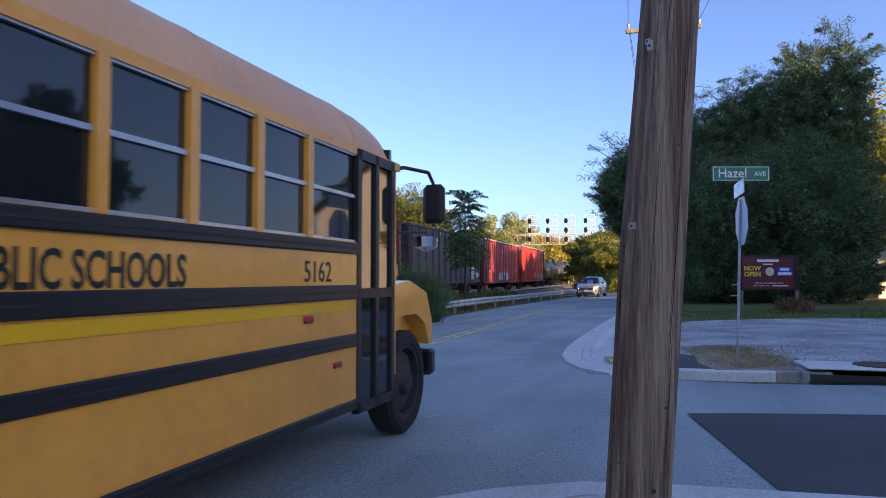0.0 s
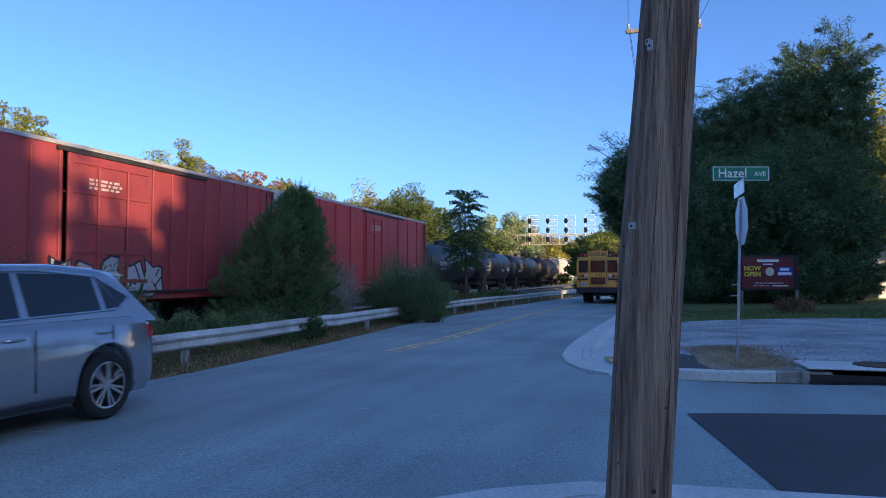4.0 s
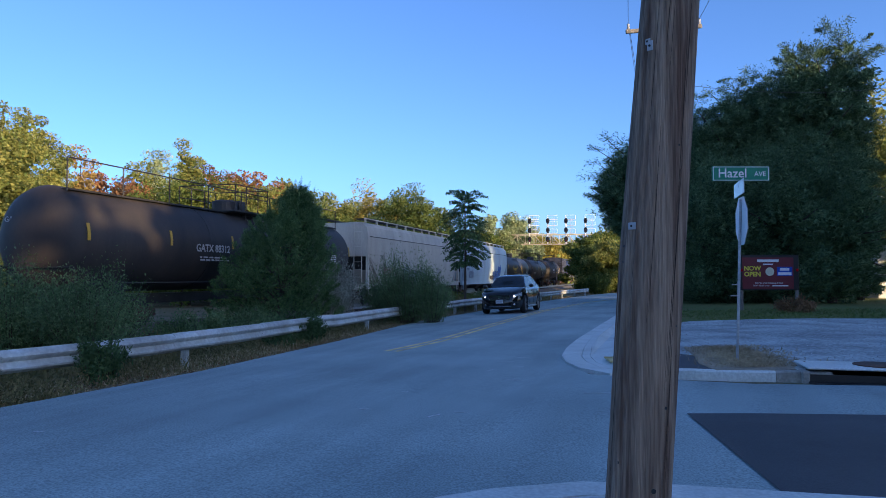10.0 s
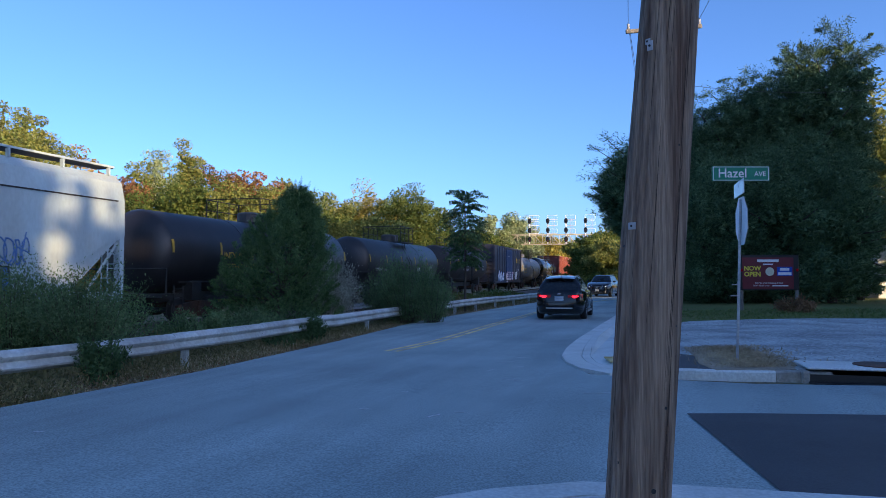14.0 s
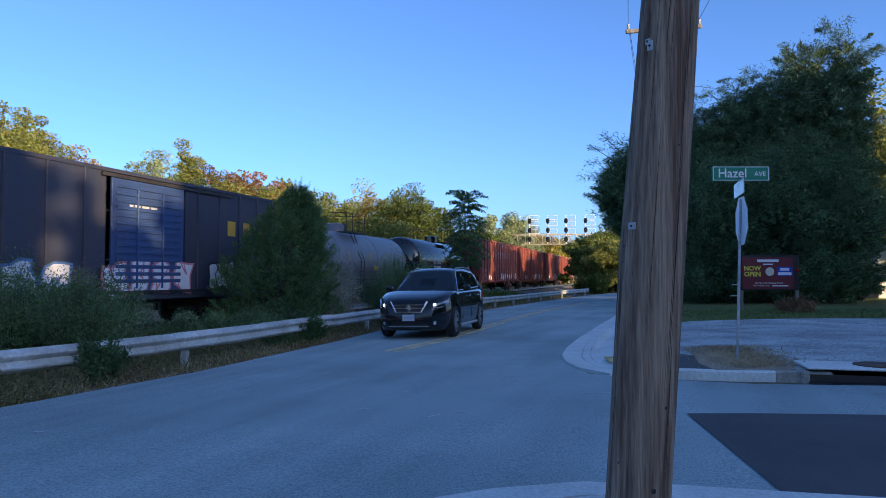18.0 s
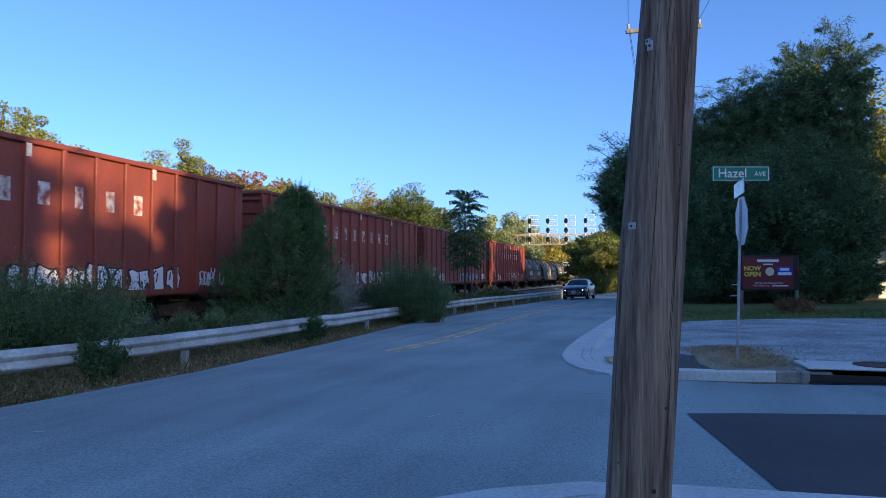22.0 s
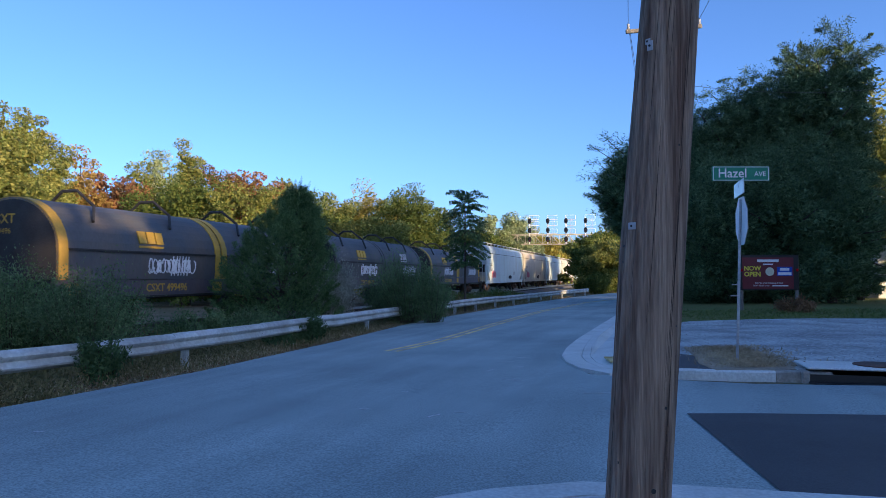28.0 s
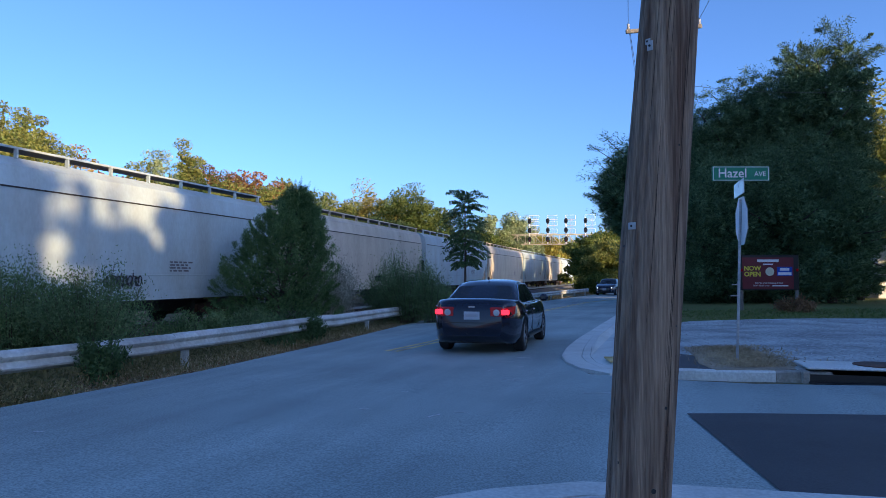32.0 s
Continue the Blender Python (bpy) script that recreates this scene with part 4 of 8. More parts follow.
# cedar between road and railway
def cedar(x, y, h, base_r):
    """A conical cedar, fuller on one side, of upswept feathery branches."""
    rng = np.random.default_rng(7)
    t = thing("cedar_tree", "dense dark green cedar beside the guardrail", "tree", m=pose(x, y, float(land_z(x, y))))
    k = 620
    f = rng.uniform(0.0, 0.97, k) ** 0.9
    ang = rng.uniform(0, 2 * math.pi, k)
    rr = base_r * (1 - f ** 2.7) * rng.uniform(0.62, 1.06, k) + 0.1
    cx = 0.95 * np.clip(f - 0.25, 0, 1)
    tips = np.stack([cx + rr * np.cos(ang), rr * np.sin(ang), 0.12 + f * h * 0.94], 1)
    ways = np.stack([np.cos(ang) * 0.75, np.sin(ang) * 0.75, 0.55 + 0.8 * f], 1) + rng.normal(size=(k, 3)) * 0.16
    ways /= np.linalg.norm(ways, axis=1)[:, None]
    inner = np.stack([0.95 * np.clip(f - 0.25, 0, 1) + rr * 0.5 * np.cos(ang), rr * 0.5 * np.sin(ang), f * h * 0.84], 1)
    inner = (inner[:, None, :] + rng.normal(size=(k, 14, 3)) * 0.16).reshape(-1, 3)
    part("trunk", rod((0, 0, -0.2), (0.7, 0, h * 0.9), 0.1, 0.02, 9), BARK, t, smooth=True)
    bm = bmesh.new()
    for i in range(0, k, 7):
        e = Vector(tips[i] - ways[i] * 0.25)
        rod((cx[i], 0, max(0.05, e.z - rr[i] * 0.8)), e, 0.02, 0.006, 4, bm, caps=False)
    part("branching", bm, BARK, t)
    wisp = []
    for n_, (dx, lift) in enumerate(((0.62, 0.1), (0.78, 0.18), (0.4, -0.05), (0.98, 0.0), (0.22, -0.2), (1.12, -0.15))):
        q = np.array([[dx + 0.03 * i * (dx - 0.6), 0.05 * math.sin(i), h * 0.88 + lift + 0.055 * i] for i in range(9)])
        wisp.append(q)
    wisp = np.concatenate(wisp)
    ln = rng.uniform(0.34, 0.62, k)
    leaf_object("leader", None, 0.07, LEAVES["cedar"], t, "thin wispy leading shoots", ready=plumes(wisp, np.tile([[0.1, 0.0, 1.0]], (len(wisp), 1)), np.full(len(wisp), 0.2), 12, 0.06, 0.16, rng))
    leaf_object("crown", None, 0.1, LEAVES["cedar"], t, inner=(inner, 0.16, 0.26), ready=plumes(tips, ways, ln, 170, 0.085, 0.17, rng))
    return t


cedar(-5.35, 22.6, 5.1, 2.0)


def frond_tree(x, y, h):
    """A slender tree with whorls of arching compound leaves."""
    rng = np.random.default_rng(21)
    z0 = float(land_z(x, y))
    t = thing("young_tree", "slender young tree with drooping compound leaves", "tree", m=pose(x, y, z0))
    bm = bmesh.new()
    rod((0, 0, -0.2), (0.03, 0, h * 0.5), 0.07, 0.05, 8, bm)
    rod((0.03, 0, h * 0.5), (0, 0, h * 0.93), 0.05, 0.02, 8, bm)
    for k in range(9):
        a, z = k * 2.4, h * (0.36 + 0.055 * k)
        rod((0, 0, z), (0.45 * math.cos(a), 0.45 * math.sin(a), z + 0.35), 0.025, 0.012, 5, bm)
    part("trunk", bm, BARK, t, smooth=True)
    stems, leaf_at = bmesh.new(), []
    for k in range(104):
        f = (k + 0.5) / 104
        z = h * (0.37 + 0.56 * f + rng.uniform(-0.02, 0.02))
        size = (0.34 + 0.9 * math.sin(math.pi * (0.14 + 0.66 * f))) * rng.uniform(0.65, 1.25)
        a = k * 2.39996 + rng.uniform(-0.6, 0.6)
        r0 = rng.uniform(0, 0.4) * (1 - f)
        lift = 0.3 + 0.75 * max(0.0, f - 0.7) / 0.3
        pts = [Vector(((r0 + size * u * 0.92) * math.cos(a), (r0 + size * u * 0.92) * math.sin(a), z + size * (lift * u - 0.55 * u * u))) for u in (0, 0.25, 0.5, 0.75, 1.0)]
        path_rods(pts, 0.008, 3, stems)
        for u in np.linspace(0.15, 1.0, 11):
            i = min(int(u * 4), 3)
            p = pts[i].lerp(pts[i + 1], u * 4 - i)
            side = Vector((-math.sin(a), math.cos(a), -0.45))
            for s in (-1, 1):
                q = p + Vector((side.x * s, side.y * s, side.z)) * 0.1
                leaf_at.append(tuple(q))
                leaf_at.append(tuple(q + Vector((side.x * s, side.y * s, side.z)) * 0.07))
    part("frond_stem", stems, BARK, t, kind="stuff")
    leaf_object("crown", leaf_at, 0.2, LEAVES["frond"], t, droop=0.9, squash=0.6, aspect=0.32)


frond_tree(1.1, 35.6, 6.2)
# big dark evergreens by the corner
BIG = [(1482, 40, 15.0, 2.0, "column", 230), (1425, 40, 13.7, 2.4, "column", 250), (1362, 41, 12.6, 2.6, "column", 250), (1308, 41, 11.9, 2.3, "column", 220), (1262, 42, 10.9, 2.3, "column", 200), (1222, 43, 10.1, 2.2, "column", 180),
       (1520, 41, 12.4, 1.0, "column", 90), (1390, 37, 8.2, 4.0, "round", 200), (1290, 38, 7.6, 3.6, "round", 170), (1470, 36.5, 8.4, 2.2, "round", 150), (1180, 46, 9.5, 3.0, "round", 150)]
for i, (X, d, h, r, form, n) in enumerate(BIG):
    tree("evergreen_tree", "tall dense dark evergreen tree at the edge of the lot", beyond(X, d), d, h * 1.06, r * 1.06, "dark", form, base=0.04, clumps=int(n * 1.7), per=190, leaf=0.165, seed=300 + i, trunk=0.28, spread=0.74, blade=0.2, rise=0.42, sprays=1, group="evergreens behind the lot", limbs=8)
for i, (x, d, h, r, lean) in enumerate(((15.6, 45, 9.6, 2.8, -0.38), (16.0, 46.5, 8.8, 2.3, -0.55), (16.3, 47.5, 7.9, 1.7, -0.68), (15.8, 45.5, 10.8, 3.2, -0.3), (16.2, 46.5, 11.0, 3.2, -0.15))):
    tree("evergreen_tree", "dark leaning tree overhanging the road", x, d, h, r, "dark", "round", base=0.42, clumps=250, per=150, leaf=0.17, seed=330 + i, trunk=0.2, spread=0.66, blade=0.22, rise=0.2, sprays=1, lean=lean, group="evergreens behind the lot", limbs=8)
for i, (X, d, h) in enumerate(((1556, 43, 14.6), (1540, 47, 12.6), (1578, 42, 11.0))):
    tree("tree", "yellowing broadleaf tree behind the evergreens", beyond(X, d + 3), d + 3, h, 2.6, "olive", "round", base=0.2, clumps=80, per=110, leaf=0.24, spread=0.55, seed=350 + i, group="evergreens behind the lot")


def shrub(label, x, y, h, r, leaves, n=2600, leaf=0.12, seed=0, name="shrub", stems=26, z0=None):
    rng = np.random.default_rng(seed)
    z0 = float(land_z(x, y)) if z0 is None else z0
    t = thing(name, label, "shrub", "shrubs along the railway", pose(x, y, z0))
    a = rng.uniform(0, 2 * math.pi, stems)
    out = np.sqrt(rng.uniform(0.05, 1, stems)) * r
    tip = np.stack([out * np.cos(a), out * np.sin(a), h * (1 - 0.45 * (out / r) ** 2) * rng.uniform(0.7, 1.08, stems)], 1)
    bm = bmesh.new()
    for e in tip:
        rod((e[0] * 0.2, e[1] * 0.2, -0.1), tuple(e), 0.012, 0.004, 4, bm, caps=False)
    part("stalk", bm, BARK, t)
    n = int(n * 2.1)
    k = rng.integers(0, stems, n)
    f = rng.uniform(0.12, 1.0, n) ** 0.8
    p = tip[k] * f[:, None]
    p[:, :2] = tip[k][:, :2] * (0.2 + 0.8 * f[:, None])
    p += rng.normal(size=(n, 3)) * (0.13 * r, 0.13 * r, 0.08 * h)
    p[:, 2] = np.clip(p[:, 2], 0.02, None)
    leaf_object("foliage", p, leaf * 0.95, LEAVES[leaves], t, aspect=0.36, squash=1.3, droop=-0.35)
    return t


shrub("tangled grey-green shrub behind the guardrail", -9.0, 14.8, 2.4, 1.6, "shrub", 15000, 0.075, 1, stems=70)
shrub("tangled grey-green shrub behind the guardrail", -7.2, 14.6, 2.1, 1.25, "shrub", 12000, 0.07, 2, stems=60)
shrub("tangled grey-green shrub behind the guardrail", -10.4, 15.6, 2.3, 1.5, "shrub", 7000, 0.08, 3, stems=50)
shrub("low rounded green shrub behind the guardrail", -6.6, 19.0, 1.05, 1.1, "shrub", 3200, 0.1, 4)
shrub("low rounded green shrub behind the guardrail", -5.2, 19.6, 0.95, 0.9, "shrub", 2400, 0.1, 5)
shrub("shrub with pale grey seed heads", -4.0, 25.4, 2.5, 1.1, "grey", 9000, 0.075, 6, stems=30)
shrub("feathery green shrub growing over the guardrail", -1.3, 25.8, 2.6, 1.2, "shrub", 9000, 0.075, 7, stems=70)
shrub("feathery green shrub growing over the guardrail", -0.35, 25.2, 1.9, 0.8, "shrub", 6000, 0.075, 8, stems=50)
shrub("feathery green shrub growing over the guardrail", -2.2, 27.2, 2.3, 1.1, "shrub", 6000, 0.075, 9, stems=50)
shrub("leafy vine climbing the guardrail", -5.2, 10.75, 0.8, 0.42, "frond", 1500, 0.085, 10, stems=18, name="vine")
shrub("leafy vine climbing the guardrail", -3.35, 17.3, 0.78, 0.5, "frond", 2400, 0.09, 11, stems=14, name="vine")
shrub("leafy vine climbing the guardrail", -3.75, 16.5, 0.5, 0.4, "frond", 900, 0.09, 12, stems=14, name="vine")
shrub("reddish brown dead shrub under the notice board", 13.2, 26.6, 0.75, 0.75, "litter", 1500, 0.12, 13)
for i in range(9):
    s = 18 + i * 2.6
    c = on_track(s, 4.6 + 0.5 * math.sin(i * 1.7))
    if left_edge(c.y) - c.x > 1.2:
        shrub("low scrub on the railway bank", c.x, c.y, 0.7 + 0.35 * math.sin(i * 2.3) ** 2, 1.5, ("shrub", "weeds", "green")[i % 3], 1500, 0.15, 40 + i)
for i, (x, y, h, r) in enumerate(((15.6, 72, 2.4, 1.6), (17.5, 76, 3.2, 2.0))):
    shrub("roadside thicket at the bend", x, y, h, r, "green", 2600, 0.24, 70 + i)


def scatter(name, label, n, size, leaves, xf, **kw):
    p = np.array([q for q in (xf() for _ in range(n)) if q is not None])
    return leaf_object(name, p, size, LEAVES[leaves], None, label, kind="stuff", **kw)


srng = random.Random(8)


def verge_point(lo, hi, height):
    def f():
        y = srng.uniform(6, 62) if srng.random() < 0.45 else srng.uniform(6, 24)
        x = float(left_edge(y)) - srng.uniform(lo, hi)
        return x, y, float(land_z(x, y)) + abs(srng.gauss(0, height))
    return f


def weed_point():
    y = srng.uniform(7.2, 9.6)
    x = float(left_edge(y)) - srng.uniform(0.0, 0.9)
    return x, y, float(land_z(x, y)) + abs(srng.gauss(0, 0.1))


scatter("verge_grass", "weedy grass along the road edge", 15000, 0.1, "weeds", verge_point(0.1, 1.6, 0.09), squash=2.2, aspect=0.16, droop=-0.5)
scatter("dry_grass", "dead straw grass along the road edge", 9000, 0.09, "dry", verge_point(0.05, 1.3, 0.06), squash=1.6, aspect=0.12, droop=-0.4)
scatter("leaf_litter", "brown fallen leaves on the verge", 5000, 0.07, "litter", verge_point(-0.05, 1.8, 0.015), squash=0.2, droop=0)
scatter("roadside_weeds", "low green leafy weeds at the road edge", 2600, 0.07, "weeds", weed_point, squash=1.2, aspect=0.45, droop=-0.3)
scatter("bank_weeds", "rough weeds on the railway bank", 17000, 0.2, "weeds", verge_point(1.2, 5.4, 0.16), squash=1.8, aspect=0.2, droop=-0.4)


def box_point(x0, x1, y0, y1, lift, height):
    def f():
        x, y = srng.uniform(x0, x1), srng.uniform(y0, y1)
        return x, y, float(road_z(x, y)) + lift + abs(srng.gauss(0, height))
    return f


def sign_point():
    x, y = srng.gauss(4.9, 0.35), srng.uniform(10.3, 13.6)
    return x + (y - 11.5) * 0.2, y, float(road_z(x, y)) + 0.145 + abs(srng.gauss(0, 0.02))


scatter("dead_grass", "dead straw grass round the street sign", 5200, 0.08, "dry", sign_point, squash=1.2, aspect=0.14, droop=-0.2)
grid_sheet("lawn", np.linspace(6.5, 70, 50), np.linspace(20, 60, 40), lambda x, y: np.where(y < 22.6 + 0 * x, -0.2, 0) + np.where(x < right_edge(y) + 1.6, -0.6, 0.0) + road_z(x, y) + 0.12, mat("lawn", (0.11, 0.15, 0.05), 1.0, var=0.3, scale=0.6, fine=12, bump=0.8, spec=0.05, col2=(0.15, 0.15, 0.065)), "mown grass edge beyond the lot")
scatter("lawn_grass", "short mown grass", 15000, 0.12, "grass", box_point(8, 34, 22.3, 29, 0.12, 0.03), squash=1.6, aspect=0.2, droop=-0.4)
scatter("gravel", "loose pale stones on the lot", 5200, 0.028, "stone", box_point(4.8, 20, 10.2, 21.5, 0.135, 0.004), squash=0.3, aspect=0.8, droop=0)

# ---------------- unseen trees added behind the camera to shade street and train -----------


SUN_S = Vector((math.sin(SUN_AZ), math.cos(SUN_AZ)))      # towards the sun, on the ground
SUN_E = Vector((-math.cos(SUN_AZ), math.sin(SUN_AZ)))     # across the sunlight


def shade_tree(p, h, r, seed, form="column", depth=30):
    """p: metres across the sunlight."""
    q = SUN_E * p + SUN_S * depth
    tree("unseen_tree", "unseen tree added behind the camera to block the low sun", q.x, q.y, h, r, "green", form, base=0.02, clumps=int(11 * h), per=26, leaf=1.25, z0=0.0, seed=seed, trunk=0.3, spread=0.8, group="street trees", limbs=4)


def train_across(y):
    return SUN_E.x * (0.29 * y - 14.1) + SUN_E.y * y


def shade_height(p, z):
    """How tall a tree must stand to shade the train up to z."""
    y = (p + 14.1 * SUN_E.x) / (0.29 * SUN_E.x + SUN_E.y)
    a = SUN_S.dot(Vector((0.29 * y - 14.1, y)))
    return z + math.tan(SUN_EL) * (30 - a)


# unseen trees added in the east: darker glass reflections, less low sky light
for i, (x, y, h) in enumerate(((38, 12, 12), (44, 4, 13), (37, 21, 12), (52, -4, 14), (44, -9, 12), (47, 14, 15), (56, 6, 15), (60, -14, 14))):
    tree("unseen_tree", "unseen broad tree added east of the corner to darken reflections", x, y, h, 4.2, "green", "round", base=0.1, clumps=70, per=40, leaf=1.0, z0=0.0, seed=700 + i, trunk=0.25, spread=0.6, group="street trees", limbs=5)
GAP_L, GAP_R, FAR_LIT = train_across(16.4), train_across(22.0), train_across(62.5)
for i in range(8):
    q = GAP_L - 1.65 - 2.0 * i
    shade_tree(q, shade_height(q, 5.6 + 0.5 * math.sin(i * 2.3)), 1.9, 500 + i)
    shade_tree(q - 1.0, shade_height(q, 5.4) + 0.9, 1.9, 600 + i, depth=35)
# low unseen crowns added in the gap to shape the sunlit patch's edge
shade_tree(train_across(18.2), shade_height(train_across(18.2), 1.4), 2.8, 541)
shade_tree(train_across(19.2), shade_height(train_across(19.2), 3.0), 1.5, 542, "spire")
shade_tree(train_across(20.9), shade_height(train_across(20.9), 3.7), 1.5, 543, "spire")
# sparse unseen tree added to dim the sunlit patch on the train
for p in (17.4,):
    v = SUN_E * train_across(p) + SUN_S * 33
    tree("unseen_tree", "unseen sparse tree added to dapple the sun gap", v.x, v.y, shade_height(train_across(p), 5.2), 1.5, "green", "column", base=0.3, clumps=14, per=5, leaf=0.8, z0=0.0, seed=int(560 + p), trunk=0.16, spread=0.9, group="street trees", limbs=3)
q, i = GAP_R + 1.5, 0
while q < FAR_LIT - 1.5:
    shade_tree(q, max(shade_height(q, 5.4 + 0.5 * math.sin(i * 2.3)), 20.3 if q > 30 else 0.0), 1.9, 550 + i)
    shade_tree(q + 1.0, max(shade_height(q + 1.0, 5.0), 19.8 if q > 30 else 0.0) + 0.9, 1.9, 650 + i, depth=35)
    q, i = q + 2.05, i + 1

# ---------------- the freight train ----------------
def paint(name, col, col2, rough=0.6, var=0.12, coat=0.0):
    return mat(name, col, rough, 0.0, var=var, scale=0.9, fine=14, bump=0.06, col2=col2, stretch=(1.4, 1.4, 0.5), coat=coat)


RED_OLD = paint("faded_red_paint", (0.25, 0.058, 0.034), (0.17, 0.042, 0.03))
RED_BRIGHT = paint("bright_red_paint", (0.42, 0.035, 0.04), (0.33, 0.03, 0.035), 0.5)
MAROON_CAR = paint("maroon_paint", (0.30, 0.045, 0.05), (0.21, 0.04, 0.045))
COAL = paint("weathered_black_paint", (0.044, 0.056, 0.064), (0.09, 0.066, 0.054))
TANK_BLACK = paint("tank_black", (0.016, 0.017, 0.02), (0.03, 0.028, 0.03), 0.45)
TANK_GLOSS = paint("gloss_black", (0.010, 0.011, 0.014), (0.014, 0.014, 0.016), 0.12, 0.05, coat=0.5)
TANK_DUSTY = paint("dusty_black", (0.022, 0.022, 0.024), (0.05, 0.04, 0.034), 0.65)
TANK_GREY = paint("tank_grey", (0.14, 0.155, 0.185), (0.11, 0.12, 0.145), 0.45)
HOP_WHITE = paint("hopper_white", (0.44, 0.55, 0.59), (0.37, 0.42, 0.43), 0.6, 0.08)
HOP_CREAM = paint("hopper_cream", (0.55, 0.51, 0.43), (0.42, 0.38, 0.31), 0.6, 0.08)
BLUE_BOX = paint("navy_paint", (0.03, 0.04, 0.075), (0.045, 0.045, 0.06))
BLUE_DOOR = paint("blue_door_paint", (0.03, 0.07, 0.2), (0.035, 0.06, 0.15))
COIL_BROWN = paint("coil_hood_grey", (0.056, 0.062, 0.07), (0.1, 0.092, 0.086))
COIL_GREY = paint("coil_hood_slate", (0.07, 0.085, 0.1), (0.115, 0.098, 0.088))
COIL_BLUE = paint("coil_hood_blue", (0.055, 0.06, 0.09), (0.12, 0.09, 0.08))
YEL_PAINT = paint("yellow_paint", (0.60, 0.37, 0.03), (0.42, 0.26, 0.04))
WHITE_MARK = mat("white_marking", (0.62, 0.62, 0.6), 0.7, var=0.15, scale=6, fine=30, col2=(0.42, 0.38, 0.36), bump=0.05)
WORN_MARK = mat("worn_white_marking", (0.62, 0.6, 0.58), 0.7, var=0.15, scale=4.5, fine=30, col2=(0.26, 0.06, 0.045), bump=0.05, contrast=0.3)
SOOT_MARK = mat("soot_stained_marking", (0.3, 0.31, 0.31), 0.8, var=0.2, scale=3.5, fine=30, col2=(0.07, 0.07, 0.07), bump=0.1)
SPRAY = [plain("spray_white", (0.7, 0.72, 0.76), 0.7), plain("spray_black", (0.02, 0.02, 0.03), 0.7), plain("spray_blue", (0.1, 0.2, 0.45), 0.7), plain("spray_pink", (0.55, 0.2, 0.25), 0.7), plain("spray_silver", (0.35, 0.38, 0.42), 0.6), plain("spray_lilac", (0.35, 0.3, 0.6), 0.7)]

TRUCK_CACHE = {}


def truck_mesh():
    if not TRUCK_CACHE:
        bm = bmesh.new()
        for y in (-1.0, 1.0):
            prism([(-1.25, 0.38), (-1.2, 0.62), (-0.55, 0.72), (0.55, 0.72), (1.2, 0.62), (1.25, 0.38), (0.95, 0.36), (0.5, 0.22), (-0.5, 0.22), (-0.95, 0.36)], y - 0.06, y + 0.06, "XZ", bm)
            for i in range(3):
                lathe([(0.26, 0.08), (0.56, 0.08)], 8, "Z", bm, at=(-0.2 + 0.2 * i, y - 0.1 * np.sign(-y), 0))
        boxes((0, 0, 0.62, 0.4, 2.2, 0.25), bm=bm)
        TRUCK_CACHE["frame"] = bm
        wb = lathe([(-0.84, 0.40), (-0.72, 0.42), (-0.70, 0.46), (-0.685, 0.46), (-0.68, 0.08), (0.68, 0.08), (0.685, 0.46), (0.70, 0.46), (0.72, 0.42), (0.84, 0.40)], 22, "Y")
        TRUCK_CACHE["wheels"] = wb
        for k, m in (("frame", RUST), ("wheels", STEEL_DARK)):
            me = bpy.data.meshes.new(k)
            TRUCK_CACHE[k].to_mesh(me)
            me.materials.append(m)
            TRUCK_CACHE[k] = me
    return TRUCK_CACHE


def add_truck(car, x):
    c = truck_mesh()
    t = new("truck", c["frame"])
    t.parent, t.location = car, (x, 0, 0)
    for dx in (-0.88, 0.88):
        w = new("wheelset", c["wheels"])
        w.parent, w.location = t, (dx, 0, 0.46)


def running_gear(car, L, sill=1.05, width=2.6, mtl=None):
    add_truck(car, -L / 2 + 2.3)
    add_truck(car, L / 2 - 2.3)
    for s in (-1, 1):
        part("coupler", boxes((s * (L / 2 + 0.28), 0, 0.88, 0.75, 0.28, 0.3), bevel=0.04), RUST, car)


def ladder(car, x0, y, z0, z1, along=(1, 0), w=0.42, mtl=None, name="ladder"):
    mtl = mtl or STEEL_DARK
    ax = Vector((along[0], along[1], 0))
    bm = bmesh.new()
    a, b = Vector((x0, y, 0)) - ax * w / 2, Vector((x0, y, 0)) + ax * w / 2
    for p in (a, b):
        rod((p.x, p.y, z0), (p.x, p.y, z1), 0.022, seg=5, bm=bm)
    n = int((z1 - z0) / 0.38)
    for i in range(n + 1):
        z = z0 + 0.1 + i * (z1 - z0 - 0.2) / max(n, 1)
        rod((a.x, a.y, z), (b.x, b.y, z), 0.016, seg=5, bm=bm)
    return part(name, bm, mtl, car)


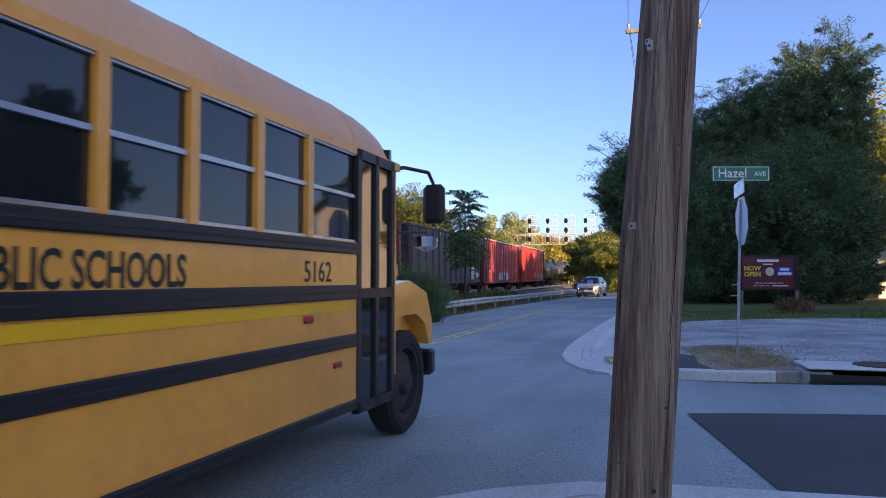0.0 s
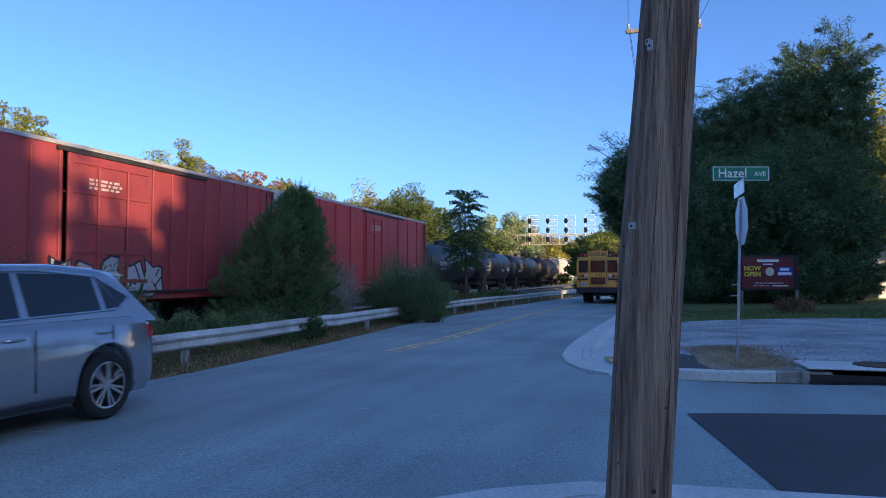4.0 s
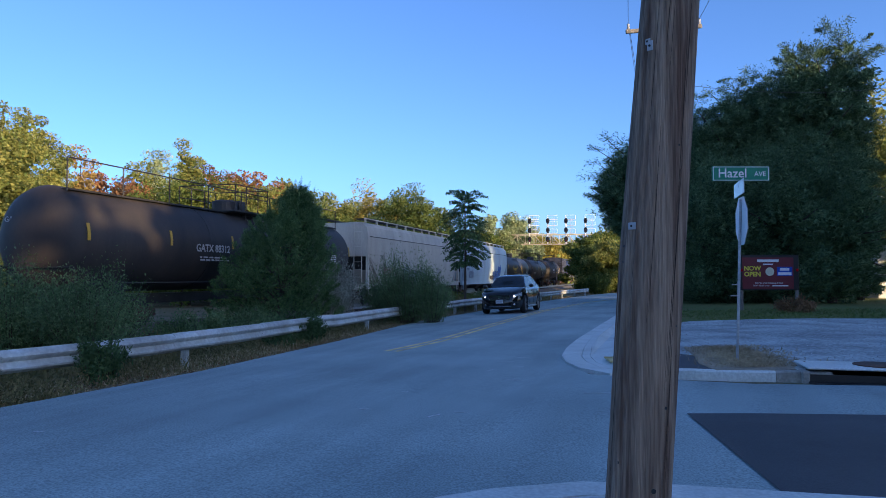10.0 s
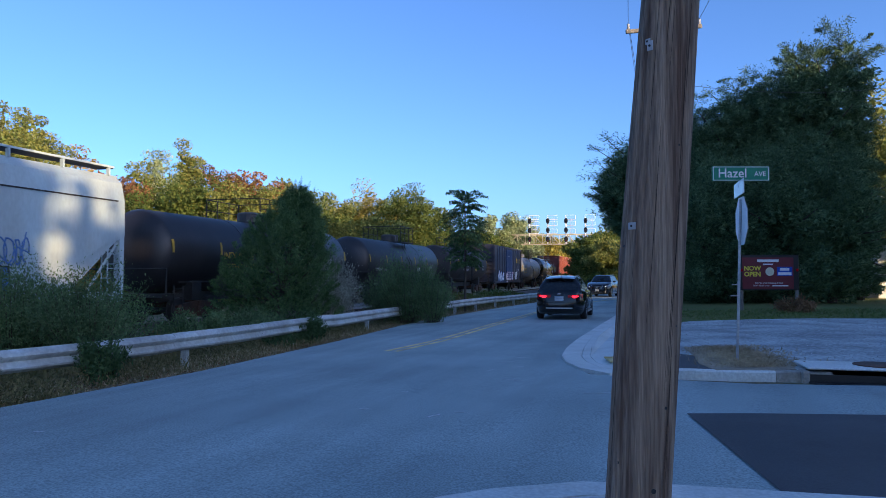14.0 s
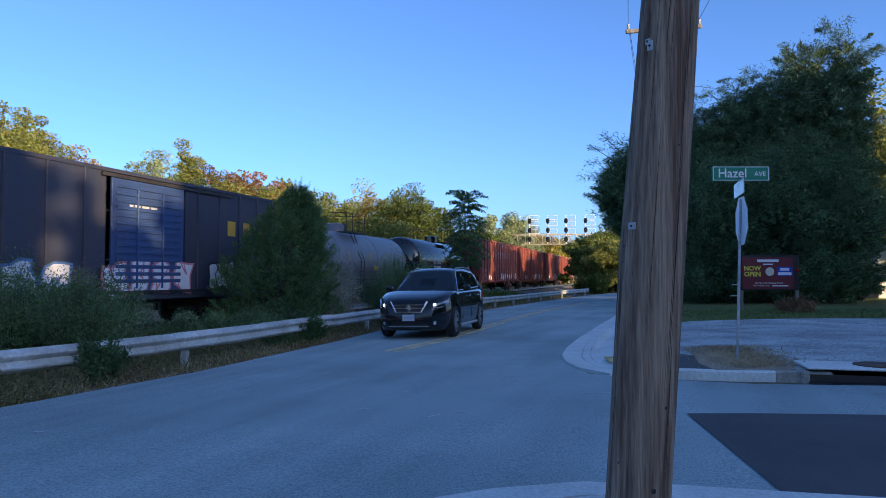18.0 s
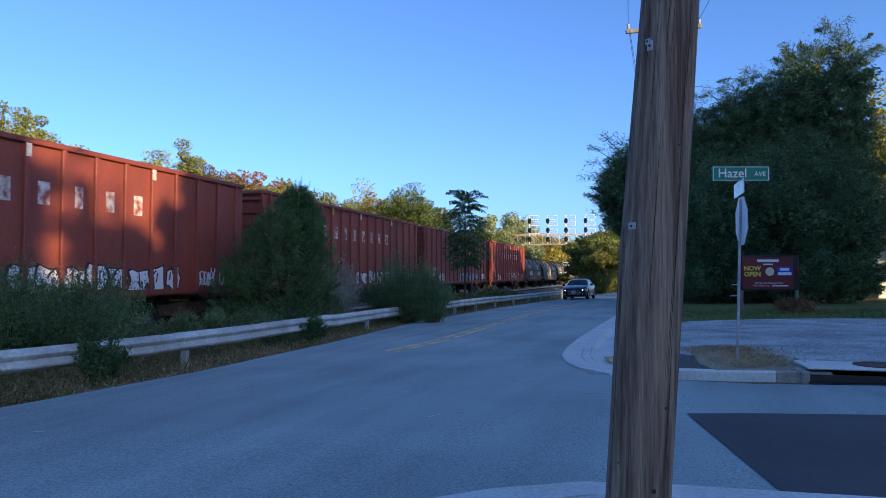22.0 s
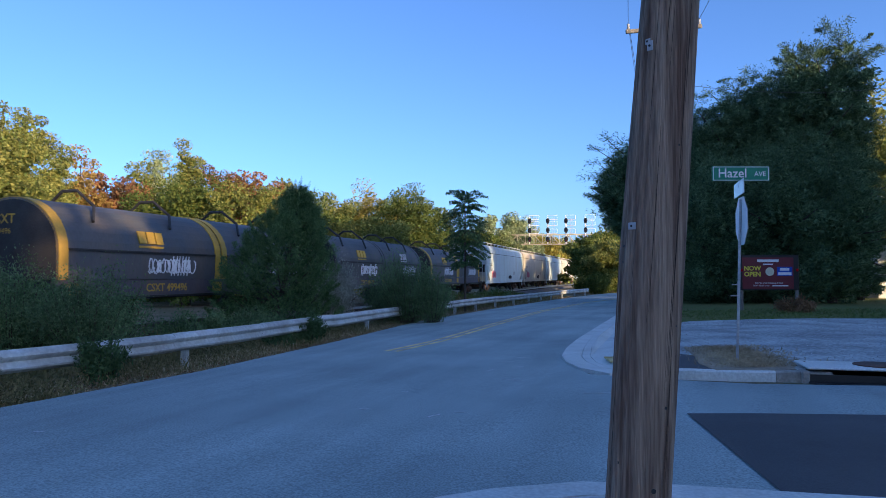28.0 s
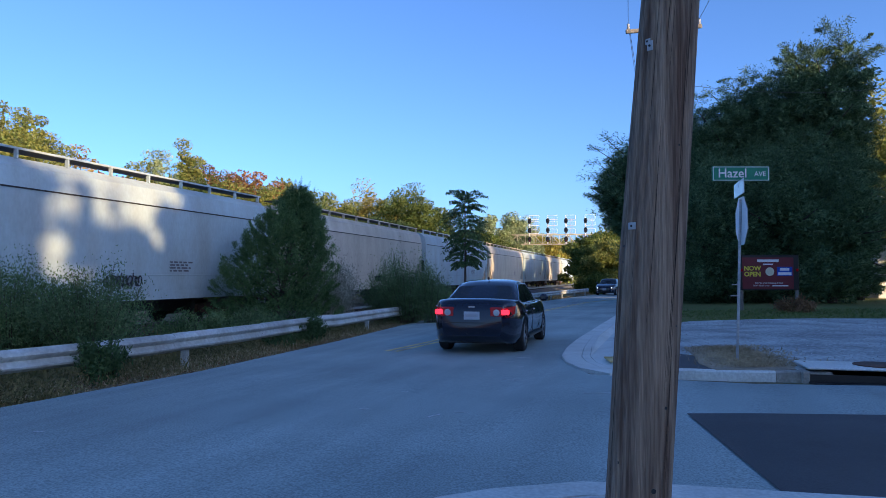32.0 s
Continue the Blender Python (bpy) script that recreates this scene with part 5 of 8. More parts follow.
def graffiti(parent, x0, x1, z0, z1, y, seed, cols=(0, 1), n=None):
    """Rounded throw-up letters: pale bodies with a darker rim, flat on the side."""
    g = random.Random(seed)
    n = n or max(2, int((x1 - x0) / 0.75))
    w = (x1 - x0) / n
    for i in range(n):
        fill, rim = bmesh.new(), bmesh.new()
        cx, cz = x0 + (i + 0.5) * w, (z0 + z1) / 2 + g.uniform(-0.06, 0.06)
        k = 12
        out = []
        for j in range(k):
            a = 2 * math.pi * j / k
            r = 1 + 0.22 * math.sin(2 * a + g.random() * 6) + g.uniform(-0.16, 0.16)
            sx = math.copysign(abs(math.cos(a)) ** 0.6, math.cos(a))
            sz = math.copysign(abs(math.sin(a)) ** 0.6, math.sin(a))
            out.append((cx + sx * w * 0.52 * r, cz + sz * (z1 - z0) * 0.46 * r))
        ctr = (sum(p[0] for p in out) / k, sum(p[1] for p in out) / k)
        big = [(ctr[0] + (p[0] - ctr[0]) * 1.0, ctr[1] + (p[1] - ctr[1]) * 1.0) for p in out]
        small = [(ctr[0] + (p[0] - ctr[0]) * 0.82, ctr[1] + (p[1] - ctr[1]) * 0.86) for p in out]
        prism(big, y - 0.004 - 0.001 * (i % 3), y, "XZ", rim)
        prism(small, y - 0.010 - 0.001 * (i % 3), y - 0.006, "XZ", fill)
        for _ in range(3):
            px, pz = ctr[0] + g.uniform(-0.3, 0.3) * w, ctr[1] + g.uniform(-0.3, 0.3) * (z1 - z0)
            boxes((px, y - 0.0125, pz, 0.05, 0.004, g.uniform(0.2, 0.55) * (z1 - z0), Euler((0, g.uniform(-0.9, 0.9), 0)).to_matrix().to_4x4()), bm=rim)
        part("graffiti_rim", rim, SPRAY[cols[1]], parent, "spray-painted graffiti outline")
        part("graffiti", fill, SPRAY[cols[0]], parent, "spray-painted graffiti")


def scrawl(parent, x0, x1, z0, z1, y, seed, col=0):
    """A thin spray-can tag: one wandering line."""
    g = random.Random(seed)
    x, bm, last = x0, bmesh.new(), None
    mid, tall = (z0 + z1) / 2, (z1 - z0) / 2
    while x < x1:
        wide = g.uniform(0.5, 1.0) * tall * 1.1
        a0, turns, way = g.uniform(0, 6.28), g.uniform(0.6, 1.5), g.choice((-1, 1))
        pts = []
        for i in range(13):
            a = a0 + way * turns * 6.28 * i / 12
            pts.append((x + wide * (0.5 + 0.5 * math.cos(a)) + 0.1 * i / 12, y - 0.006, mid + tall * (math.sin(a) * g.uniform(0.75, 1.0))))
        if last and g.random() < 0.7:
            path_rods([last, pts[0]], 0.017, 4, bm)
        path_rods(pts, 0.02, 4, bm)
        last = pts[-1]
        if g.random() < 0.4:
            path_rods([(x, y - 0.006, z0 - 0.05), (x + wide * 0.7, y - 0.006, z1 + 0.08)], 0.018, 4, bm)
        x += wide * g.uniform(0.75, 1.1)
    part("tag", bm, SPRAY[col], parent, "spray-can tag")


def marks(parent, x, z, y, w, rows, h=0.07, mtl=None, seed=0):
    """Small stencilled data that cannot be read: short bars."""
    g = random.Random(seed)
    bm = bmesh.new()
    for r in range(rows):
        k, xx = 0, x
        while xx < x + w:
            l = g.uniform(0.08, 0.3)
            boxes((xx + l / 2, y - 0.003, z - r * h * 1.7, l, 0.004, h), bm=bm)
            xx += l + 0.07
    part("stencil", bm, mtl or WHITE_MARK, parent, "small stencilled data", kind="stuff")


def place_car(name, label, category, L, R):
    c = thing(name, label, category, "freight train", pose(0, 0, 0))
    c["mid"] = (L + R) / 2
    TRAIN.append((c, (L + R) / 2))
    return c, R - L


TRAIN = []
W2 = 1.5


def gondola(L, R, H, paint_mat, label, code, blocks=None, ribs=17, seed=1, art=True, cols=(0, 1), end_open=True):
    """High-sided open car with full-length ribs."""
    c, ln = place_car("woodchip_car", label, "rail car", L, R)
    h, z0 = ln / 2, 1.02
    part("side_wall", boxes((0, -W2, (H + z0) / 2, ln, 0.05, H - z0)), paint_mat, c)
    part("side_wall", boxes((0, W2, (H + z0) / 2, ln, 0.05, H - z0)), paint_mat, c)
    for s in (-1, 1):
        e = part("end_wall", boxes((s * (h - 0.18), 0, (H + z0) / 2 + 0.2, 0.05, 2 * W2 - 0.06, H - z0 - 0.4)), paint_mat, c)
        zz = z0 + 0.55
        for k in range(7):
            part("end_rib", boxes((s * (h - 0.11), 0, zz + k * (H - zz - 0.1) / 6.3, 0.12, 2 * W2 - 0.1, 0.14), bevel=0.02), paint_mat, e)
        for sy in (-1, 1):
            part("end_post", boxes((s * (h - 0.06), sy * (W2 - 0.03), (H + z0) / 2, 0.14, 0.1, H - z0)), paint_mat, e)
        words("lettering", code, 0.16, WHITE_MARK, e, spot(-h - 0.03 if s < 0 else h + 0.03, 0.3, H - 0.25, FACE_END if s < 0 else Euler((radians(90), 0, radians(90))).to_matrix().to_4x4()))
    part("top_chord", boxes((0, -W2 - 0.05, H, ln + 0.02, 0.16, 0.13), (0, W2 + 0.05, H, ln + 0.02, 0.16, 0.13), (-h, 0, H, 0.14, 2 * W2, 0.12), (h, 0, H, 0.14, 2 * W2, 0.12), bevel=0.015), paint_mat, c)
    part("floor", boxes((0, 0, z0 + 0.5, ln - 0.5, 2 * W2 - 0.1, 0.1)), RUST, c)
    part("sill", boxes((0, -W2 - 0.02, z0 + 0.06, ln, 0.1, 0.16), (0, W2 + 0.02, z0 + 0.06, ln, 0.1, 0.16), (0, 0, z0 - 0.1, ln, 0.4, 0.3)), paint_mat, c)
    rib = None
    for i in range(ribs):
        x = -h + 0.45 + i * (ln - 0.9) / (ribs - 1)
        m = Matrix.Translation((x, -W2 - 0.06, (H + z0) / 2))
        if rib is None:
            rib = part("rib", boxes((0, 0, 0, 0.13, 0.11, H - z0 - 0.05), bevel=0.02), paint_mat, c)
            rib.matrix_basis = m
        else:
            again(rib, m)
    for i in (ribs // 3, ribs // 2 + 1, int(ribs * 0.7)):
        x = -h + 0.45 + i * (ln - 0.9) / (ribs - 1)
        part("pocket", boxes((x + 0.1, -W2 - 0.05, z0 - 0.16, 0.34, 0.08, 0.34), bevel=0.02), paint_mat, c, "lower side pocket")
    ladder(c, -h + 0.2, -W2 - 0.07, 0.5, H - 0.5, (1, 0), mtl=paint_mat)
    part("step", boxes((-h + 0.25, -W2, 0.62, 0.4, 0.05, 0.05), (-h + 0.06, -W2, 0.8, 0.04, 0.05, 0.5), (-h + 0.44, -W2, 0.8, 0.04, 0.05, 0.5)), YEL_PAINT, c, "yellow corner step")
    part("marker", boxes((-h + 0.95, -W2 - 0.03, z0 + 0.3, 0.4, 0.02, 0.16)), YEL_PAINT, c, "yellow marker plate")
    part("marker", boxes((h - 0.6, -W2 - 0.03, z0 + 0.4, 0.12, 0.02, 0.34)), YEL_PAINT, c, "yellow marker plate")
    for i in (ribs // 3, ribs // 2, int(ribs * 0.72)):
        x = -h + 0.45 + i * (ln - 0.9) / (ribs - 1)
        part("marker", boxes((x, -W2 - 0.125, H - 0.22, 0.14, 0.02, 0.3)), YEL_PAINT if i % 2 else WHITE_MARK, c, "marker plate at the top of a rib")
    sp = (ln - 0.9) / (ribs - 1)
    if blocks:
        sooty = paint_mat is COAL
        for k in range(0, 8, 2 if sooty else 1):
            x = -h + 0.45 + (blocks + k + 0.5) * sp
            part("name_block", boxes((x, -W2 - 0.028, H - 1.15, 0.2 if sooty else (0.3, 0.34, 0.26)[k % 3], 0.004, 0.54)), SOOT_MARK if sooty else WORN_MARK, c, "worn white name panel")
    a, b = code.split(" ")
    for k, t in enumerate((a, b)):
        words("lettering", t, 0.34, WHITE_MARK, c, spot(-h + 0.45 + 1.5 * sp, -W2 - 0.03, 1.95 - 0.38 * k, FACE_NEAR), "white car number", bold=0.006)
    if not art:
        for k, (xa, xb, za) in enumerate(((3.3, 2.5, 2.55), (2.9, 2.0, 2.2), (3.4, 1.9, 1.75), (3.3, 2.6, 1.4), (1.3, 0.6, 1.6), (2.3, 1.9, 1.35))):
            scrawl(c, h - xa, h - xb, za - 0.15, za + 0.15, -W2 - 0.03, seed + k)
    if art:
        graffiti(c, -h + 0.45 + 7.6 * sp, -h + 0.45 + 13.3 * sp, z0 + 0.02, z0 + 0.82, -W2 - 0.03, seed, cols)
        scrawl(c, -h + 0.45 + 2.6 * sp, -h + 0.45 + 3.5 * sp, z0 + 0.1, z0 + 0.6, -W2 - 0.03, seed + 1)
        scrawl(c, h - 2.6, h - 1.2, z0 + 0.2, z0 + 0.7, -W2 - 0.03, seed + 2)
    running_gear(c, ln)
    return c


def boxcar(L, R, H, paint_mat, door_mat, label, text=(), ribs=15, seed=1, art=((0, 1, 0.5, 0.85),), white_top=False, louvre=False, yellow=False):
    c, ln = place_car("boxcar", label, "rail car", L, R)
    h, z0 = ln / 2, 1.0
    dw = 3.0
    part("side_wall", boxes((-(h + dw / 2) / 2 - 0.1, -W2, (H + z0) / 2, h - dw / 2 - 0.0, 0.06, H - z0)), paint_mat, c)
    part("side_wall", boxes(((h + dw / 2) / 2 + 0.1, -W2, (H + z0) / 2, h - dw / 2 - 0.2, 0.06, H - z0)), paint_mat, c)
    part("side_wall", boxes((0, W2, (H + z0) / 2, ln, 0.06, H - z0)), paint_mat, c)
    roof = bmesh.new()
    prism([(-W2 - 0.06, H - 0.02), (-W2 - 0.06, H + 0.08), (0, H + 0.28), (W2 + 0.06, H + 0.08), (W2 + 0.06, H - 0.02)], -h, h, "YZ", roof)
    part("roof", roof, GALV if white_top else paint_mat, c, "low pitched steel roof")
    for s in (-1, 1):
        e = part("end_wall", boxes((s * (h - 0.05), 0, (H + z0) / 2, 0.06, 2 * W2 - 0.08, H - z0)), paint_mat, c)
        for k in range(7):
            part("end_rib", boxes((s * h, 0, z0 + 0.45 + k * (H - z0 - 1.1) / 6, 0.12, 2 * W2 - 0.3, 0.2), bevel=0.05), paint_mat, e)
        if white_top:
            part("end_panel", boxes((s * (h + 0.01), 0, H - 0.24, 0.03, 2 * W2 - 0.1, 0.44)), WHITE_MARK, e, "white painted top panel")
        ladder(c, s * (h - 0.02), -W2 + 0.35, 0.6, H - 0.2, (0, 1), name="end_ladder").location.x = s * 0.1
    d = part("door", boxes((0.05, -W2 - 0.06, (H + z0) / 2 - 0.02, dw, 0.07, H - z0 - 0.28), bevel=0.015), door_mat, c, "sliding plug door")
    for k in range(14 if louvre else 5):
        part("door_rib", boxes((0.05, -W2 - 0.1, z0 + 0.4 + k * (H - z0 - 0.75) / (13 if louvre else 4), dw - 0.3, 0.05, 0.1), bevel=0.01), door_mat, d)
    for x in (-0.5, 0.55):
        part("lock_bar", rod((x, -W2 - 0.13, z0 + 0.2), (x, -W2 - 0.13, H - 0.4), 0.03, seg=6), door_mat, d)
    part("door_track", boxes((1.2, -W2 - 0.1, z0 + 0.1, dw * 2, 0.08, 0.08)), STEEL_DARK, c)
    part("door_track", boxes((1.2, -W2 - 0.08, H - 0.1, dw * 2, 0.06, 0.1)), STEEL_DARK, c)
    rib = None
    for i in range(ribs):
        x = -h + 0.12 + i * (ln - 0.24) / (ribs - 1)
        if abs(x) < dw / 2 + 0.1:
            continue
        m = Matrix.Translation((x, -W2 - 0.05, (H + z0) / 2))
        if rib is None:
            rib = part("rib", boxes((0, 0, 0, 0.1, 0.07, H - z0 - 0.04), bevel=0.015), paint_mat, c)
            rib.matrix_basis = m
        else:
            again(rib, m)
    part("sill", boxes((0, -W2 - 0.03, z0 - 0.02, ln - 0.2, 0.1, 0.2), (0, W2, z0 - 0.02, ln - 0.2, 0.1, 0.2), (0, 0, z0 - 0.12, ln, 0.4, 0.3)), paint_mat, c)
    ladder(c, -h + 0.4, -W2 - 0.08, 0.6, 2.1)
    ladder(c, h - 0.4, -W2 - 0.08, 0.6, H - 0.1)
    for x, z, size, t in text:
        words("lettering", t, size, WHITE_MARK, c, spot(x, -W2 - 0.034, z, FACE_NEAR), "white car number", bold=0.005)
    for k, (a, b, f0, f1) in enumerate(art):
        graffiti(c, -h + ln * f0, -h + ln * f1, z0 - 0.02, z0 + 1.0, -W2 - 0.10, seed + k, (a, b))
    marks(c, 0.1 - 0.9, H - 0.75, -W2 - 0.1, 1.1, 3, 0.06, seed=seed)
    marks(c, h - 2.4, z0 + 1.2, -W2 - 0.034, 0.7, 4, 0.05, seed=seed + 5)
    if yellow:
        for k in range(3):
            x = h - 2.9 + k * 0.95
            part("name_block", boxes((x, -W2 - 0.035, H - 1.17, 0.46, 0.004, 0.5)), YEL_PAINT, c, "yellow name panel")
    part("marker", boxes((h - 1.0, -W2 - 0.035, z0 + 0.2, 0.3, 0.02, 0.14)), YEL_PAINT, c, "yellow marker plate")
    running_gear(c, ln)
    return c


def tank(L, R, top, rad, paint_mat, label, code="", rail=False, bands=True, seed=1, yellow_text=False, band_mat=None, data=True, code_x=-0.35):
    c, ln = place_car("tank_car", label, "rail car", L, R)
    h = ln / 2
    cz = top - rad
    e = 0.55
    prof = [(-h + e * (1 - math.cos(a)) - 0.0, rad * math.sin(a)) for a in [0.12, 0.35, 0.65, 0.95, 1.25, 1.5708]]
    prof = prof + [(h - e * (1 - math.cos(a)), rad * math.sin(a)) for a in [1.5708, 1.25, 0.95, 0.65, 0.35, 0.12]]
    part("tank", lathe(prof, 48, "X", at=(0, 0, cz)), paint_mat, c, smooth=True)
    if bands:
        for x in (-h * 0.33, h * 0.33):
            part("band", lathe([(x - 0.06, rad + 0.001), (x - 0.06, rad + 0.012), (x + 0.06, rad + 0.012), (x + 0.06, rad + 0.001)], 48, "X", at=(0, 0, cz)), paint_mat, c, "weld band")
    part("sill", boxes((0, 0, 0.85, ln + 0.3, 0.5, 0.3), (-h + 0.4, 0, 0.95, 0.9, 2.7, 0.1), (h - 0.4, 0, 0.95, 0.9, 2.7, 0.1)), STEEL_DARK, c)
    for s in (-1, 1):
        part("saddle", boxes((s * (h - 2.1), 0, 1.1, 0.5, 2.0, 0.6)), STEEL_DARK, c)
        part("end_rail", path_rods([(s * (h - 0.05), -1.4, 0.95), (s * (h - 0.05), -1.4, 1.75), (s * (h - 0.05), 1.4, 1.75), (s * (h - 0.05), 1.4, 0.95)], 0.025), STEEL_DARK, c)
        ladder(c, s * (h - 0.6), -1.42, 0.45, 1.25)
    part("handrail", path_rods([(-h + 0.5, -1.5, 1.35), (h - 0.5, -1.5, 1.35)], 0.02), STEEL_DARK, c)
    part("dome", lathe([(top - 0.1, 0.45), (top + 0.36, 0.45), (top + 0.42, 0.3)], 18, "Z"), paint_mat, c, "top fittings housing")
    part("valve_box", boxes((0.75, 0, top + 0.2, 0.4, 0.6, 0.5), bevel=0.05), STEEL_DARK, c)
    part("platform", boxes((0, -0.95, top - 0.08, 2.3, 0.5, 0.05), (0, 0.95, top - 0.08, 2.3, 0.5, 0.05)), STEEL_DARK, c)
    bm = bmesh.new()
    for y in (-1.15, 1.15):
        for x in (-1.1, -0.4, 0.4, 1.1):
            rod((x, y, top - 0.1), (x, y, top + 0.85), 0.02, seg=5, bm=bm)
        for z in (top + 0.45, top + 0.85):
            rod((-1.1, y, z), (1.1, y, z), 0.018, seg=5, bm=bm)
    for x in (-1.1, 1.1):
        rod((x, -1.15, top + 0.85), (x, 1.15, top + 0.85), 0.018, seg=5, bm=bm)
    part("railing", bm, STEEL_DARK, c, "railing round the top platform")
    bm = bmesh.new()
    for s in (-0.2, 0.2):
        path_rods([(s, -1.5, 1.0), (s, -rad - 0.12, cz), (s, -rad * 0.72, cz + rad * 0.78), (s, -0.95, top - 0.1)], 0.018, 5, bm)
    for k in range(7):
        rod((-0.2, -1.5, 1.1 + k * 0.22), (0.2, -1.5, 1.1 + k * 0.22), 0.014, seg=4, bm=bm)
    part("ladder", bm, STEEL_DARK, c)
    if rail:
        bm = bmesh.new()
        for k in range(9):
            x = -h + 0.5 + k * (ln - 1.0) / 8
            rod((x, -0.7, top - 0.2), (x, -0.7, top + 0.7), 0.022, seg=5, bm=bm)
        rod((-h + 0.5, -0.7, top + 0.7), (h - 0.5, -0.7, top + 0.7), 0.02, seg=5, bm=bm)
        part("walkway_rail", bm, STEEL_DARK, c, "long walkway handrail")
        part("walkway", boxes((0, -0.5, top - 0.12, ln - 1, 0.5, 0.05)), STEEL_DARK, c)
    # reflective stripes hug the curve
    for k in range(6):
        x = -h + 0.5 + k * (ln - 1.0) / 5
        bm = bmesh.new()
        a0, a1 = radians(-2), radians(16)
        rings = []
        for j in range(5):
            a = a0 + (a1 - a0) * j / 4
            rr = rad + 0.014
            rings.append([(x - 0.05, -rr * math.cos(a), cz + rr * math.sin(a)), (x + 0.05, -rr * math.cos(a), cz + rr * math.sin(a)), (x + 0.05, -(rr - 0.01) * math.cos(a), cz + (rr - 0.01) * math.sin(a)), (x - 0.05, -(rr - 0.01) * math.cos(a), cz + (rr - 0.01) * math.sin(a))])
        part("reflector", loft(rings, bm), YEL_PAINT, c, "yellow reflective stripe")
    y = -rad - 0.012
    mm = YEL_PAINT if yellow_text else WHITE_MARK
    if code:
        words("lettering", code, 0.34, mm, c, spot(ln * code_x, y, cz - 0.08, FACE_NEAR), "stencilled car number", bold=0.006)
        e = words("lettering", code, 0.2, mm, c, spot(-h - 0.0, 0.35, cz + 0.5, FACE_END), "stencilled car number")
        e.location.x = -h + 0.12
    if data:
        marks(c, ln * code_x - 0.7, cz - 0.36, y + 0.02, 1.5, 2, 0.05, mm, seed)
        part("data_panel", boxes((h - 2.2, y - 0.002, cz - 0.25, 0.75, 0.004, 0.55)), STEEL_DARK, c)
        marks(c, h - 2.52, cz - 0.05, y - 0.004, 0.55, 5, 0.05, WHITE_MARK, seed + 3)
        part("placard", boxes((h * 0.28, y - 0.003, cz - 0.38, 0.5, 0.004, 0.26)), YEL_PAINT if seed % 2 else WHITE_MARK, c, "pale placard")
    running_gear(c, ln)
    return c


def hopper(L, R, H, paint_mat, label, code="", art=None, seed=1, cols=(4, 1)):
    """Covered hopper: smooth rounded sides between sloping end bays."""
    c, ln = place_car("hopper_car", label, "rail car", L, R)
    h, z0 = ln / 2, 1.05
    sec = [(-W2, z0), (-W2 - 0.04, z0 + 0.6), (-W2 - 0.07, z0 + 1.6), (-W2 - 0.05, H - 0.7), (-W2 + 0.06, H - 0.22), (-W2 + 0.3, H), (W2 - 0.3, H), (W2 - 0.06, H - 0.22), (W2 + 0.05, H - 0.7), (W2 + 0.07, z0 + 1.6), (W2 + 0.04, z0 + 0.6), (W2, z0)]
    def ring(x, lowest):
        return [(x, y, max(z, lowest)) for y, z in sec]
    part("body", loft([ring(-h, 2.55), ring(-h + 0.25, 2.5), ring(-h + 1.9, z0 + 0.02), ring(-h + 3.2, z0), ring(0, z0), ring(h - 3.2, z0), ring(h - 1.9, z0 + 0.02), ring(h - 0.25, 2.5), ring(h, 2.55)]), paint_mat, c, "smooth curved hopper body")
    part("seam", boxes((0, -W2 - 0.052, H - 0.72, ln - 0.5, 0.03, 0.035)), STEEL_DARK, c, "dark seam under the roof edge")
    part("sill", boxes((0, -W2 + 0.02, z0 - 0.06, ln, 0.12, 0.26), (0, W2 - 0.02, z0 - 0.06, ln, 0.12, 0.26), (0, 0, z0 - 0.1, ln, 0.4, 0.3)), paint_mat, c)
    for s in (-1, 1):
        for sy in (-1, 1):
            part("corner_post", boxes((s * (h - 0.08), sy * (W2 - 0.02), (2.6 + z0) / 2, 0.16, 0.14, 2.6 - z0)), paint_mat, c)
        part("slope_sheet", prism([(s * h * 1.0 - s * 0.1, 2.55), (s * (h - 1.9), z0 + 0.1), (s * (h - 1.95), z0 + 0.1), (s * h - s * 0.2, 2.6)], -W2 + 0.1, W2 - 0.1, "XZ"), STEEL_DARK, c, "dark sloping end sheet")
        ladder(c, s * (h - 0.35), -W2 - 0.02, 0.5, 2.6, mtl=paint_mat)
        ladder(c, s * (h + 0.04), -W2 + 0.5, 1.0, H, (0, 1), mtl=paint_mat, name="end_ladder")
        part("end_platform", boxes((s * (h - 0.5), 0, z0 + 0.02, 1.0, 2.6, 0.06)), paint_mat, c)
        part("end_brace", path_rods([(s * (h - 0.08), -W2 + 0.05, 2.5), (s * (h - 1.2), -W2 + 0.05, z0 + 0.1)], 0.04, 5), paint_mat, c)
    for x in (-ln * 0.27, 0, ln * 0.27):
        bm = bmesh.new()
        loft([[(x - 1.6, -1.2, z0), (x + 1.6, -1.2, z0), (x + 1.6, 1.2, z0), (x - 1.6, 1.2, z0)], [(x - 0.4, -0.5, 0.45), (x + 0.4, -0.5, 0.45), (x + 0.4, 0.5, 0.45), (x - 0.4, 0.5, 0.45)]], bm)
        part("outlet", bm, STEEL_DARK, c, "bottom discharge outlet")
    for sy in (-1, 1):
        part("running_board", boxes((0, sy * 1.0, H + 0.19, ln - 0.2, 0.5, 0.03)), STEEL_DARK, c, "dark roof walkway")
    n = int(ln / 1.5)
    part("bracket", boxes(*[(-h + 0.3 + i * (ln - 0.6) / n, -1.26, H + 0.08, 0.045, 0.1, 0.22) for i in range(n + 1)]), paint_mat, c, "walkway brackets")
    part("walkway_edge", boxes((0, -1.27, H + 0.215, ln - 0.2, 0.03, 0.05)), paint_mat, c)
